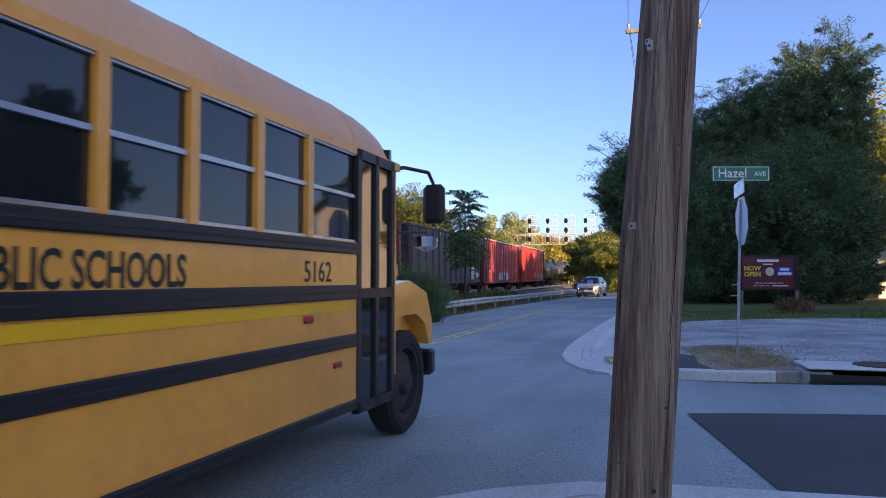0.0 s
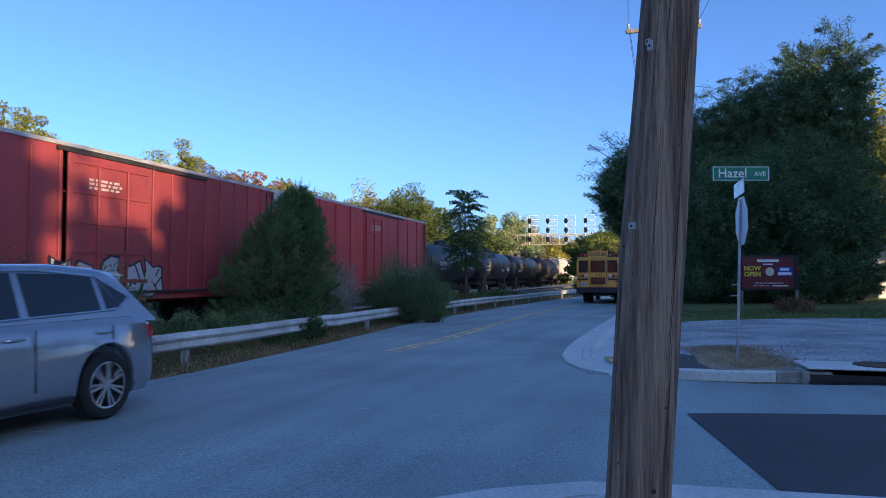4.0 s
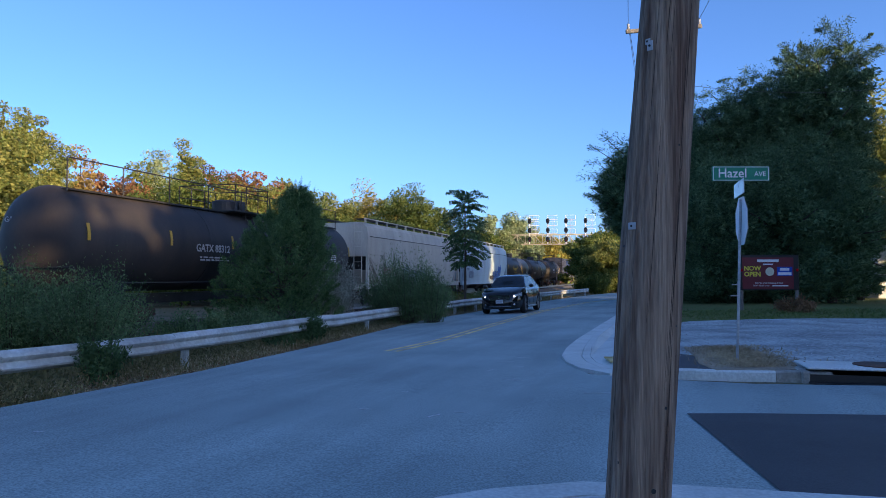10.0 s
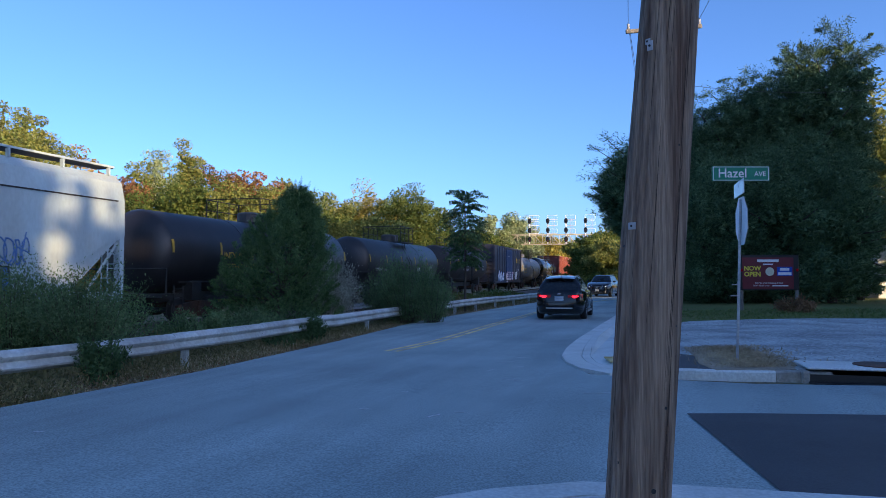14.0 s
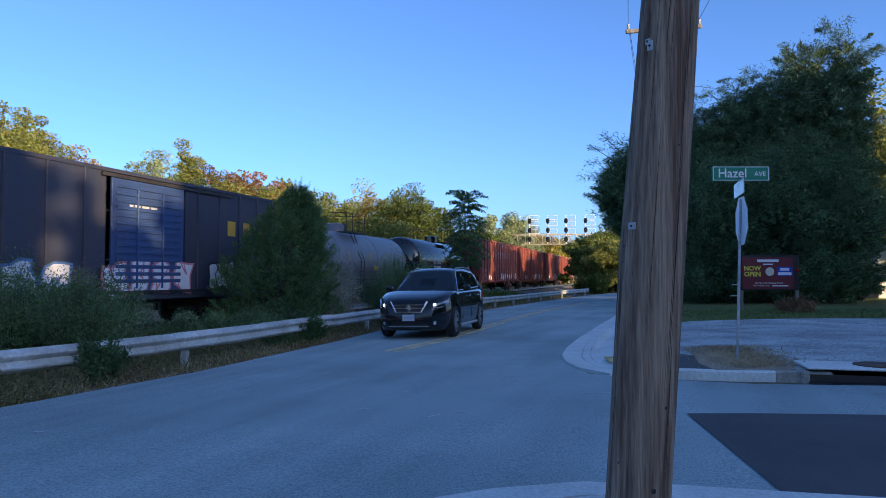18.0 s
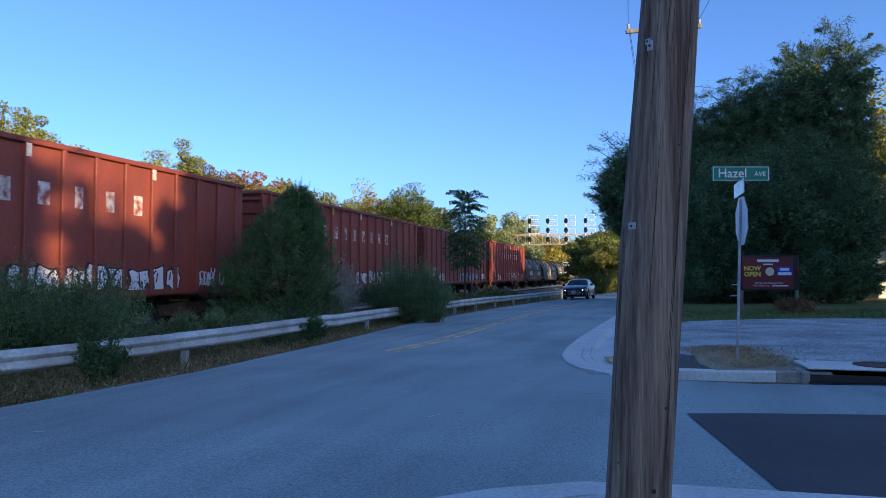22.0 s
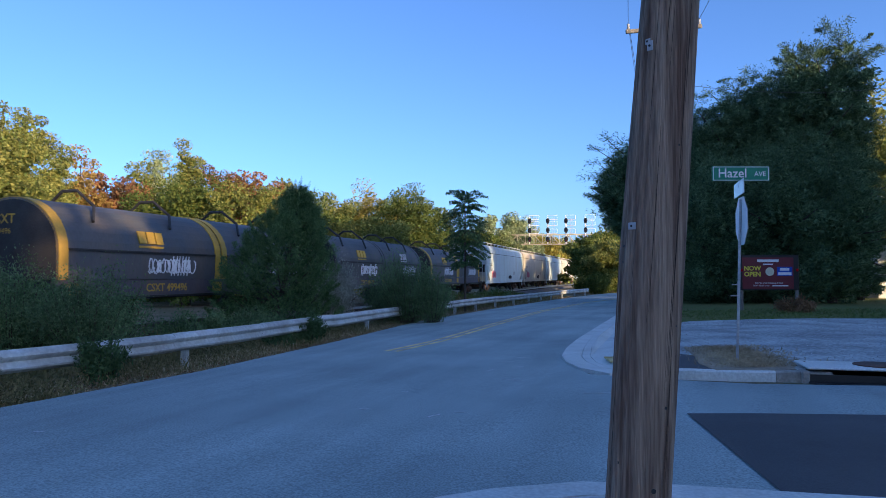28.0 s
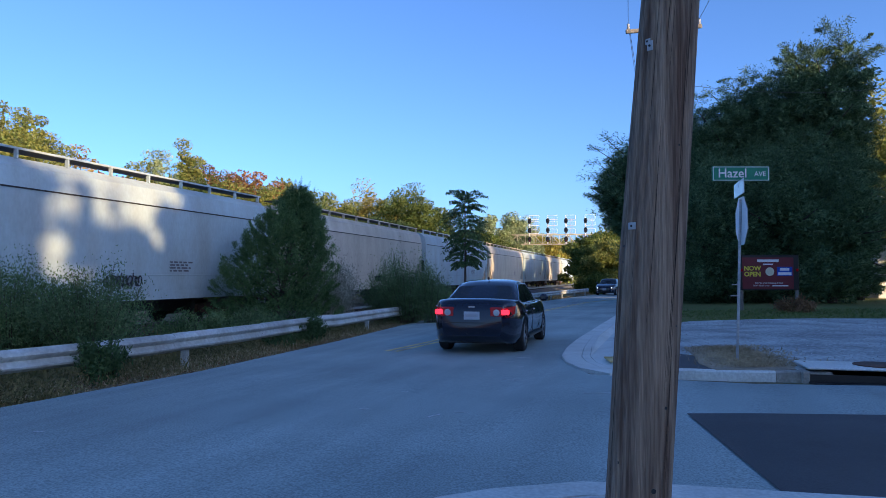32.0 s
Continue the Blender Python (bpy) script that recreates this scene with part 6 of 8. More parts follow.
    for x in (-ln * 0.3, 0, ln * 0.3):
        part("hatch", boxes((x, 0, H + 0.1, 3.4, 0.7, 0.14), bevel=0.04), paint_mat, c)
    y = -W2 - 0.075
    if code:
        for k, t in enumerate(code.split(" ")):
            words("lettering", t, 0.33, BLACK_PAINT, c, spot(-h + 1.95, y, 2.5 - k * 0.45, FACE_NEAR), "black car number")
        words("lettering", code.replace(" ", "\n"), 0.16, BLACK_PAINT, c, spot(-h - 0.004, 0.5, H - 0.6, FACE_END))
    part("lower_crease", boxes((0, -W2 - 0.036, z0 + 0.52, ln - 4.4, 0.03, 0.03), bevel=0.008), paint_mat, c, "pressed crease low on the side")
    if code.startswith("MULX"):
        scrawl(c, h - 4.3, h - 3.2, 1.75, 2.45, y, seed + 9, 2)
    marks(c, h - 5.6, 1.95, y + 0.02, 0.9, 4, 0.05, plain("stencil_grey", (0.12, 0.12, 0.14)), seed)
    if art:
        graffiti(c, -h + ln * art[0], -h + ln * art[1], z0 + 0.1, z0 + 0.95, y - 0.0, seed, cols)
    if art is not None:
        scrawl(c, -h + ln * 0.12, -h + ln * 0.2, z0 + 0.3, z0 + 0.9, y, seed + 7, 4 if code.startswith("MULX") else 3)
        scrawl(c, -h + ln * 0.55, -h + ln * 0.62, z0 + 0.2, z0 + 0.5, y, seed + 8, 1)
    running_gear(c, ln)
    return c


def coil_car(L, R, top, label, mats, code="", seed=1, band=(True, True)):
    """Flat car with two long arched hoods over a trough."""
    c, ln = place_car("coil_car", label, "rail car", L, R)
    h = ln / 2
    part("deck", boxes((0, 0, 1.02, ln, 2.9, 0.22), bevel=0.02), STEEL_DARK, c)
    part("side_sill", boxes((0, -1.46, 1.18, ln, 0.1, 0.5), (0, 1.46, 1.18, ln, 0.1, 0.5), bevel=0.01), COIL_BLUE, c, "deep side sill")
    hl = (ln - 0.5) / 2
    for k, s in enumerate((-1, 1)):
        x0, x1 = (-h + 0.2, -0.05) if s < 0 else (0.05, h - 0.2)
        arc = [(-1.45, 1.45)] + [(-1.45 * math.cos(a), 2.15 + (top - 2.15) * math.sin(a)) for a in [math.pi * i / 16 for i in range(17)]] + [(1.45, 1.45)]
        hood = part("hood", prism(arc, x0, x1, "YZ"), mats[k], c, "arched steel hood")
        for xe, on in ((x0, band[k]), (x1, band[k])):
            o = [(1.02 * y, 2.15 + (z - 2.15) * 1.015 if z > 2.15 else z) for y, z in arc]
            rim = bmesh.new()
            prism(o, xe - (0.0 if xe == x0 else 0.28), xe + (0.28 if xe == x0 else 0.0), "YZ", rim)
            part("rim", rim, YEL_PAINT if on else mats[k], hood, "yellow end rim" if on else "")
        for xx in (x0 + hl * 0.27, x1 - hl * 0.27):
            bm = path_rods([(xx - 0.5, -1.25, 2.95), (xx - 0.1, -0.9, top - 0.1), (xx, -0.25, top + 0.35), (xx, 0.25, top + 0.35), (xx + 0.1, 0.9, top - 0.1)], 0.045, 6)
            part("lifting_frame", bm, STEEL_DARK, hood, "lifting bracket")
        part("seam", boxes(((x0 + x1) / 2, -1.47, 2.2, x1 - x0 - 0.6, 0.03, 0.06)), STEEL_DARK, hood)
        xc = (x0 + x1) / 2
        part("name_bar", boxes((xc, -1.43, 2.36, 1.05, 0.03, 0.06)), YEL_PAINT if k == 0 else WHITE_MARK, hood, "bar under the name panel")
        for j in range(3):
            part("name_block", boxes((xc - 0.36 + j * 0.36, -1.39, 2.62, 0.3, 0.03, 0.36, Euler((radians(-16), 0, 0)).to_matrix().to_4x4())), YEL_PAINT if k == 0 else WHITE_MARK, hood, "name panel")
        scrawl(hood, xc - 0.2, xc + 1.8, 1.6, 2.05, -1.46, seed + k)
        # hood end in a darker steel than the hood
        part("end_panel", prism([(y * 0.96, 2.15 + (z - 2.15) * 0.96 if z > 2.15 else z) for y, z in arc], x0 - 0.012, x0 + 0.02, "YZ"), STEEL_DARK, hood, "dark hood end")
        words("lettering", code.split(" ")[0], 0.34, YEL_PAINT, hood, spot(x0 - 0.018, 0.3, top - 0.55, FACE_END), "yellow stencilled letters", bold=0.004)
        words("lettering", code.split(" ")[1], 0.2, YEL_PAINT, hood, spot(x0 - 0.018, 0.3, top - 0.85, FACE_END))
    words("lettering", code, 0.32, YEL_PAINT, c, spot(-h + ln * 0.3, -1.515, 1.2, FACE_NEAR), "stencilled car number", bold=0.004)
    for x in (-h + 0.6, -0.3, h - 0.6):
        part("marker", boxes((x, -1.515, 1.2, 0.5, 0.01, 0.3)), YEL_PAINT, c, "yellow marker plate")
    part("walkway", boxes((0, -1.6, 0.98, ln + 0.4, 0.3, 0.05)), STEEL_DARK, c)
    for s in (-1, 1):
        ladder(c, s * (h - 0.4), -1.55, 0.5, 1.3)
    running_gear(c, ln)
    return c


S_LABEL = "faded red ribbed open-top rail car with graffiti"
gondola(-14.2, 2.6, 4.63, RED_OLD, S_LABEL, "YRLX 014", 4, seed=2)
gondola(4.2, 21.8, 4.66, RED_OLD, S_LABEL, "YRLX 009", 4, seed=3, cols=(4, 3))
gondola(23.2, 41.4, 4.63, COAL, "soot-black ribbed open-top rail car streaked with rust", "YRLX 010", 2, ribs=13, seed=5, art=False)
boxcar(43.1, 60.0, 4.72, MAROON_CAR, MAROON_CAR, "maroon red boxcar with a white-topped end and graffiti", ((-6.4, 2.45, 0.3, "A OK"), (-6.4, 1.95, 0.3, "11 90 84")), 21, 7, art=((4, 1, 0.33, 0.62),), white_top=True)
boxcar(62.1, 78.9, 4.85, RED_BRIGHT, RED_BRIGHT, "bright red boxcar with big double doors and graffiti", (), 11, 9, art=((4, 1, 0.62, 0.95),), white_top=True)
tank(80.6, 93.9, 3.8, 1.36, TANK_BLACK, "matt black tank car with yellow stripes", "DBUX 23012", seed=11, code_x=-0.27)
tank(95.8, 109.4, 3.8, 1.36, TANK_BLACK, "matt black tank car with yellow stripes", "DBUX 90127", seed=12)
tank(111.9, 128.2, 3.8, 1.36, TANK_BLACK, "black tank car with a top platform", "", seed=13)
tank(130.0, 147.3, 3.92, 1.42, TANK_DUSTY, "long dusty black tank car with a roof handrail", "GATX 88312", rail=True, seed=14, code_x=-0.16)
hopper(148.9, 166.6, 4.25, HOP_CREAM, "pale cream covered hopper car with graffiti", "TILX 635198", art=(0.3, 0.55), seed=15)
hopper(167.5, 185.1, 4.25, HOP_WHITE, "pale grey covered hopper car with graffiti", "MULX 91203", art=(0.62, 0.8), seed=16, cols=(2, 1))
tank(187.0, 200.6, 3.6, 1.3, TANK_BLACK, "matt black tank car with yellow lettering", "INFX 403245", seed=17, yellow_text=True, code_x=-0.2)
tank(202.8, 216.0, 3.6, 1.3, TANK_BLACK, "plain black tank car with yellow stripes", "", seed=18)
tank(218.0, 231.0, 3.78, 1.36, TANK_DUSTY, "rust-dusted black tank car with white and yellow lettering", "UTLX 643090", seed=19, code_x=-0.12)
boxcar(232.8, 247.0, 4.3, BLUE_BOX, BLUE_DOOR, "dark navy boxcar with a ribbed blue door and graffiti", (), 13, 20, art=((0, 2, 0.1, 0.3), (0, 3, 0.38, 0.64), (0, 1, 0.7, 0.8)), louvre=True, yellow=True)
tank(248.4, 262.8, 3.75, 1.42, TANK_GREY, "blue-grey tank car with faded yellow lettering", "UTLX 665020", seed=21, yellow_text=True)
tank(264.6, 279.2, 3.98, 1.45, TANK_GLOSS, "glossy black tank car with white lettering", "TILX 196933", seed=22, code_x=-0.22)
gondola(281.1, 299.0, 4.63, RED_OLD, S_LABEL, "YRLX 012", 4, seed=23)
gondola(300.4, 318.4, 4.63, RED_OLD, S_LABEL, "YRLX 001", 4, seed=25)
gondola(319.9, 338.0, 4.63, RED_OLD, S_LABEL, "YRLX 005", 4, seed=27, cols=(4, 1))
gondola(339.2, 357.6, 4.63, RED_OLD, S_LABEL, "YRLX 003", 4, seed=29, cols=(1, 0))
coil_car(358.6, 371.2, 3.62, "grey hooded coil car with yellow emblems", (COIL_GREY, COIL_GREY), "CSXT 499480", 31, (False, False))
coil_car(373.0, 386.9, 3.5, "slate hooded coil car with yellow rims", (COIL_GREY, COIL_GREY), "CSXT 499496", 33, (True, True))
coil_car(388.8, 401.6, 3.5, "brown hooded coil car with graffiti", (COIL_BROWN, COIL_BROWN), "CSXT 493392", 35, (False, False))
coil_car(403.4, 417.4, 3.5, "dark hooded coil car with pale rims", (COIL_GREY, COIL_BROWN), "CSXT 498120", 37, (True, True))
hopper(419.6, 438.0, 4.25, HOP_WHITE, "pale grey covered hopper car with small tags", "CCBX 72017", art=(), seed=39)
hopper(438.9, 456.5, 4.25, HOP_CREAM, "cream covered hopper car with red and blue tags", "CCBX 72031", art=(), seed=41)
for k in range(5):
    hopper(457.4 + k * 18.4, 475.0 + k * 18.4, 4.25, (HOP_WHITE, HOP_CREAM)[k % 2], "pale covered hopper car", "", seed=43 + k)


def travel(t):
    """How far the train has come, in metres."""
    return 13.09 * t + 0.0118 * t * t


def train_pose(mid, t):
    p = on_track(mid - travel(t))
    return pose(p.x, p.y, 0.0, 0, 0, TRACK_TURN)

# ---------------- road vehicles ----------------
def car_paint(name, col):
    return mat(name, col, 0.14, 0.0 if max(col) < 0.1 else 0.55, var=0.05, bump=0.0, coat=0.55, spec=0.3)


TYRE_CACHE = {}


def wheel(parent, x, y, r, w=0.22, side=-1, rim_mat=None):
    """Tyre with a spoked alloy; side -1 shows its face towards -y."""
    key = (r, w)
    if key not in TYRE_CACHE:
        t = lathe([(-w * 0.44, r * 0.7), (-w / 2, r * 0.76), (-w / 2, r * 0.92), (-w * 0.36, r), (w * 0.36, r), (w / 2, r * 0.92), (w / 2, r * 0.7)], 30, "Y", caps=False)
        rm = lathe([(-w * 0.44, r * 0.71), (-w * 0.42, r * 0.66), (w * 0.1, r * 0.62), (w * 0.4, r * 0.62), (w * 0.42, r * 0.7)], 26, "Y", caps=False)
        lathe([(w * 0.05, r * 0.58), (w * 0.08, r * 0.58)], 26, "Y", rm)
        sp = lathe([(-w * 0.40, r * 0.16), (-w * 0.2, r * 0.18)], 12, "Y")
        if r > 0.45:
            lathe([(-w * 0.2, r * 0.58), (-w * 0.26, r * 0.5), (-w * 0.3, r * 0.3), (-w * 0.5, r * 0.22), (-w * 0.52, r * 0.06)], 20, "Y", sp)
        if r < 0.45:
            lathe([(-w * 0.44, r * 0.705), (-w * 0.455, r * 0.69), (-w * 0.44, r * 0.65)], 26, "Y", sp, caps=False)
        for k in range(7 if r < 0.45 else 0):
            for d in (-0.13, 0.13):
                a = 2 * math.pi * k / 7 + d
                p = Vector((math.cos(a), 0, math.sin(a)))
                boxes((p.x * r * 0.4, -w * 0.35, p.z * r * 0.4, r * 0.56, w * 0.12, r * 0.07, Euler((0, -a, 0)).to_matrix().to_4x4()), bm=sp)
        ms = []
        for n, b, m in (("tyre", t, RUBBER), ("rim", rm, STEEL_DARK), ("spokes", sp, ALLOY if r < 0.45 else STEEL_DARK)):
            me = bpy.data.meshes.new(n)
            b.to_mesh(me)
            b.free()
            me.materials.append(m)
            ms.append((n, me))
        TYRE_CACHE[key] = ms
    wob = new("wheel")
    wob.empty_display_size = 0.1
    wob.parent, wob.location = parent, (x, y, r)
    for n, me in TYRE_CACHE[key]:
        o = new(n, me)
        o.parent = wob
        if side > 0:
            o.rotation_euler = (0, 0, math.pi)
    WHEELS.setdefault(parent.name, []).append((wob, r, (x, y, r)))
    return wob


WHEELS = {}


def curve_at(table, x):
    return float(np.interp(x, [p[0] for p in table], [p[1] for p in table]))


def smooth_table(table, x0, x1, n, passes=2):
    xs = np.linspace(x0, x1, n)
    v = np.interp(xs, [p[0] for p in table], [p[1] for p in table])
    for _ in range(passes):
        v[1:-1] = (v[:-2] + 2 * v[1:-1] + v[2:]) / 4
    return list(zip(xs, v))


def road_car(label, category, L, Wd, H, wb, r, body_mat, belt, hood_z, screen, roof_f, roof_r, back, deck=None, oncoming=True, rails=False, name="car", style=""):
    """A car that looks along +x. screen: x of the windscreen foot; roof_f, roof_r: ends of the roof; back: x of the rear glass foot; deck: height of a boot."""
    c = thing(name, label, category)
    h, w = L / 2, Wd / 2
    clear = 0.21
    fa, ra = wb / 2 + 0.05, -wb / 2 + 0.05
    dk = deck if deck else belt + 0.03
    plan = smooth_table([(-h, w * 0.66), (-h + 0.1, w * 0.79), (-h + 0.3, w * 0.91), (-h + 0.7, w * 0.985), (-h + 1.0, w), (0, w * 0.985), (h - 1.0, w), (h - 0.55, w * 0.95), (h - 0.2, w * 0.82), (h, w * 0.60)], -h, h, 90, 3)
    should = smooth_table([(-h, dk - 0.22), (-h + 0.05, dk - 0.06), (-h + 0.2, dk), (back, max(belt, dk) + 0.0), (back + 0.6, belt + 0.02), (screen, belt), (screen + 0.12, hood_z + 0.045), (screen + 0.5, hood_z + 0.03), (h - 0.5, hood_z - 0.06), (h - 0.15, hood_z - 0.17), (h - 0.04, hood_z - 0.28), (h, hood_z - 0.42)], -h, h, 120, 1)
    xs = sorted(set([round(v, 3) for v in list(np.linspace(-h, h, 34)) + [-h + 0.04, -h + 0.09, h - 0.09, h - 0.04] + [ax + d * (r + 0.06) for ax in (fa, ra) for d in (-1.001, -0.98, -0.9, -0.75, -0.5, -0.25, 0, 0.25, 0.5, 0.75, 0.9, 0.98, 1.001)]]))
    rings = []
    for x in xs:
        pw, sz = curve_at(plan, x), curve_at(should, x)
        tip = max(0, (abs(x) - (h - 0.3)) / 0.3)
        lo = clear + 0.16 * tip ** 2
        cut = lo
        for ax in (fa, ra):
            if abs(x - ax) < r + 0.06:
                cut = max(cut, r + math.sqrt((r + 0.06) ** 2 - (x - ax) ** 2))
        cut = min(cut, sz - 0.12)
        lv = [max(cut + 0.012 * (k + 1), lo + (sz - lo) * f) for k, f in enumerate((0.12, 0.3, 0.48, 0.62, 0.74))]
        half = [(pw * 0.5, lo), (pw * 0.9, cut), (pw * 0.965, lv[0]), (pw * 0.99, lv[1]), (pw, lv[2]), (pw * 1.0, lv[3]), (pw * 0.985, lv[4]), (pw * 0.965, sz - 0.11), (pw * 0.94, sz - 0.05), (pw * 0.89, sz - 0.01), (pw * 0.7, sz + 0.015), (pw * 0.35, sz + 0.03)]
        rings.append([(x, -a, z) for a, z in half] + [(x, a, z) for a, z in half[::-1]])
    part("body", loft(rings), body_mat, c, "painted body shell", smooth=True)
    # cabin with a rounded roof
    gz0, top = belt - 0.03, H - 0.075
    gb, gt = w * 0.875, w * (0.68 if deck else 0.64)
    prof = [(back - 0.0, gz0), (back + (roof_r - back) * 0.33, gz0 + (top - gz0) * 0.36), (back + (roof_r - back) * 0.72, gz0 + (top - gz0) * 0.75), (roof_r, top), (roof_r + 0.25, H - 0.03), ((roof_r * 0.55 + roof_f * 0.45), H), (roof_f - 0.3, H - 0.02), (roof_f, top), (screen + (roof_f - screen) * 0.6, gz0 + (top - gz0) * 0.62), (screen + (roof_f - screen) * 0.3, gz0 + (top - gz0) * 0.32), (screen, gz0)]

    def side_y(z):
        return gb + (gt - gb) * min(max((z - gz0) / (top - gz0), 0), 1.0)
    cab = []
    for x, zt in prof:
        zt = max(zt, gz0 + 0.01)
        ring = []
        for f in (0.0, 0.3, 0.6, 0.82):
            z = gz0 - 0.02 + (zt - gz0) * f
            ring.append((side_y(z), z))
        e = side_y(zt)
        ring += [(e * 1.0, zt - min(0.07, (zt - gz0) * 0.2)), (e * 0.93, zt - 0.028), (e * 0.72, zt), (e * 0.3, zt + 0.014)]
        cab.append([(x, -a, z) for a, z in ring] + [(x, a, z) for a, z in ring[::-1]])
    part("cabin", loft(cab), body_mat, c, "roof and pillars", smooth=True)

    def pane(nm, poly, s, label=""):
        """A side pane given as (x, z) corners, on the cabin's sloping side."""
        a = [(x, s * (side_y(z) - 0.02), z) for x, z in poly]
        b = [(x, s * (side_y(z) + 0.006), z) for x, z in poly]
        return part(nm, loft([a, b]), GLASS, c, label)

    def cross_pane(nm, x0, x1, f0, f1, out, label, wide=0.9):
        a, b = [], []
        pts = [(-wide + 0.06, f0), (wide - 0.06, f0), (wide, f0 + 0.12), (wide - 0.03, f1 - 0.06), (wide - 0.1, f1), (0, f1 + 0.012), (0.1 - wide, f1), (0.03 - wide, f1 - 0.06), (-wide, f0 + 0.12)]
        for yy, f in pts:
            z = gz0 + (top - gz0) * f
            x = x0 + (x1 - x0) * f
            a.append((x - out * 0.02, yy * side_y(z), z - 0.01))
            b.append((x + out * 0.016, yy * side_y(z), z + 0.014))
        return part(nm, loft([a, b]), GLASS, c, label)
    cross_pane("windscreen", screen, roof_f, 0.05, 0.95, 1, "tinted windscreen")
    cross_pane("rear_window", back, roof_r, 0.12, 0.86, -1, "dark rear window", 0.9 if deck else 0.83)
    if not deck:
        part("spoiler", loft([[(roof_r - 0.19, y, top - 0.035 - 0.03 * abs(y) / gt), (roof_r - 0.17, y, top - 0.008 - 0.03 * abs(y) / gt), (roof_r + 0.12, y, H - 0.028 - 0.05 * (y / gt) ** 2), (roof_r + 0.12, y, H - 0.1)] for y in [gt * k / 5 * 0.9 for k in range(-5, 6)]]), body_mat, c, "roof-edge spoiler", smooth=True)
    bx = (screen + back) / 2 - 0.05 if deck else screen - 1.35
    zlo, zhi = gz0 + 0.06, top - 0.035

    rise = 0.0 if deck else 0.075

    def sx(x0, x1, z):
        return x0 + (x1 - x0) * (z - gz0) / (top - gz0)
    for s in (-1, 1):
        f_lo, f_hi = sx(screen, roof_f, zlo) - 0.16, sx(screen, roof_f, zhi) - 0.12
        pane("side_window", [(bx + 0.05, zlo + rise * 0.4), (f_lo, zlo), (f_hi, zhi), (bx + 0.03, zhi)], s, "dark side window")
        r_lo, r_hi = sx(back, roof_r, zlo) + (0.34 if deck else 0.42), sx(back, roof_r, zhi) + 0.26
        if deck:
            pane("side_window", [(r_lo, zlo + 0.04), (r_lo + 0.06, zlo), (bx - 0.05, zlo), (bx - 0.05, zhi), (r_hi, zhi)], s, "dark side window")
            ends = (r_lo, r_hi)
        else:
            q = bx - 1.0
            pane("side_window", [(q + 0.03, zlo + rise * 0.8), (bx - 0.05, zlo + rise * 0.42), (bx - 0.05, zhi), (q + 0.05, zhi - 0.01)], s, "dark side window")
            pane("quarter_window", [(max(r_lo - 0.1, -h + 0.4), zlo + 0.2), (q - 0.25, zlo + 0.1), (q - 0.05, zlo + rise), (q - 0.02, zhi - 0.01), (r_hi + 0.12, zhi - 0.05)], s, "dark quarter window")
            ends = (max(r_lo - 0.1, -h + 0.4), r_hi + 0.1)
        arc = [(f_lo + 0.05, zlo - 0.015), (f_hi + 0.03, zhi + 0.02), ((f_hi + ends[1]) / 2, zhi + 0.03), (ends[1], zhi + (0.015 if deck else -0.03)), (ends[0] - 0.03, zlo + (0.05 if deck else 0.2)), (ends[0] + 0.2, zlo - 0.01 + rise), (f_lo + 0.05, zlo - 0.015)]
        part("window_trim", path_rods([(x, s * (side_y(z) + 0.008), z) for x, z in arc], 0.011, 5), CHROME, c, "bright window trim")
        mir = part("mirror", boxes((screen - 0.32, s * (w + 0.09), belt + 0.09, 0.15, 0.2, 0.15), bevel=0.05), body_mat, c, "door mirror", smooth=True)
        part("mirror_glass", boxes((screen - 0.397, s * (w + 0.09), belt + 0.09, 0.006, 0.12, 0.07)), GLASS, mir)
        for dx in (0.22, -0.86):
            part("door_handle", boxes((bx + dx, s * (w * 0.985 + 0.008), belt - 0.13, 0.2, 0.03, 0.03), bevel=0.01), CHROME, c)
        part("sill_trim", boxes((0.05, s * (w - 0.03), clear + 0.06, wb - 2 * r - 0.2, 0.07, 0.07), bevel=0.02), ALLOY if rails else BLACK_PAINT, c)
        for dx in (bx, bx + 1.06, bx - 0.98):
            part("door_seam", boxes((dx, s * (w * 0.985 + 0.001), belt * 0.66, 0.01, 0.012, belt * 0.56)), BLACK_PAINT, c)
        if rails:
            part("roof_rail", path_rods([(roof_r + 0.12, s * (gt - 0.05), H - 0.08), (roof_r + 0.3, s * (gt - 0.05), H - 0.0), ((roof_r + roof_f) / 2, s * (gt - 0.05), H + 0.022), (roof_f - 0.4, s * (gt - 0.05), H + 0.0), (roof_f - 0.15, s * (gt - 0.05), H - 0.08)], 0.014), ALLOY, c, "roof rail")
        # lamps follow the rounded corners
        def corner(x, f, z, out=0.012):
            sg = 1 if x > 0 else -1
            return (x + sg * out, s * (curve_at(plan, x) * f + out * 0.6), z)
        hz = hood_z - 0.20
        tall = 0.22 if style == "shield" else 0.13
        hl_out = [corner(h - 0.05, 0.93, hz - 0.06), corner(h - 0.2, 1.0, hz - 0.03), corner(h - 0.5, 1.0, hz + 0.05), corner(h - 0.5, 0.98, hz - tall + 0.08), corner(h - 0.2, 1.0, hz - tall - 0.02), corner(h - 0.05, 0.95, hz - tall - 0.03)]
        hl_in = [(x - 0.1, y * 0.9, z) for x, y, z in hl_out]
        hl = part("headlight", loft([hl_in, hl_out]), CLEAR_LENS, c, "clear headlight")
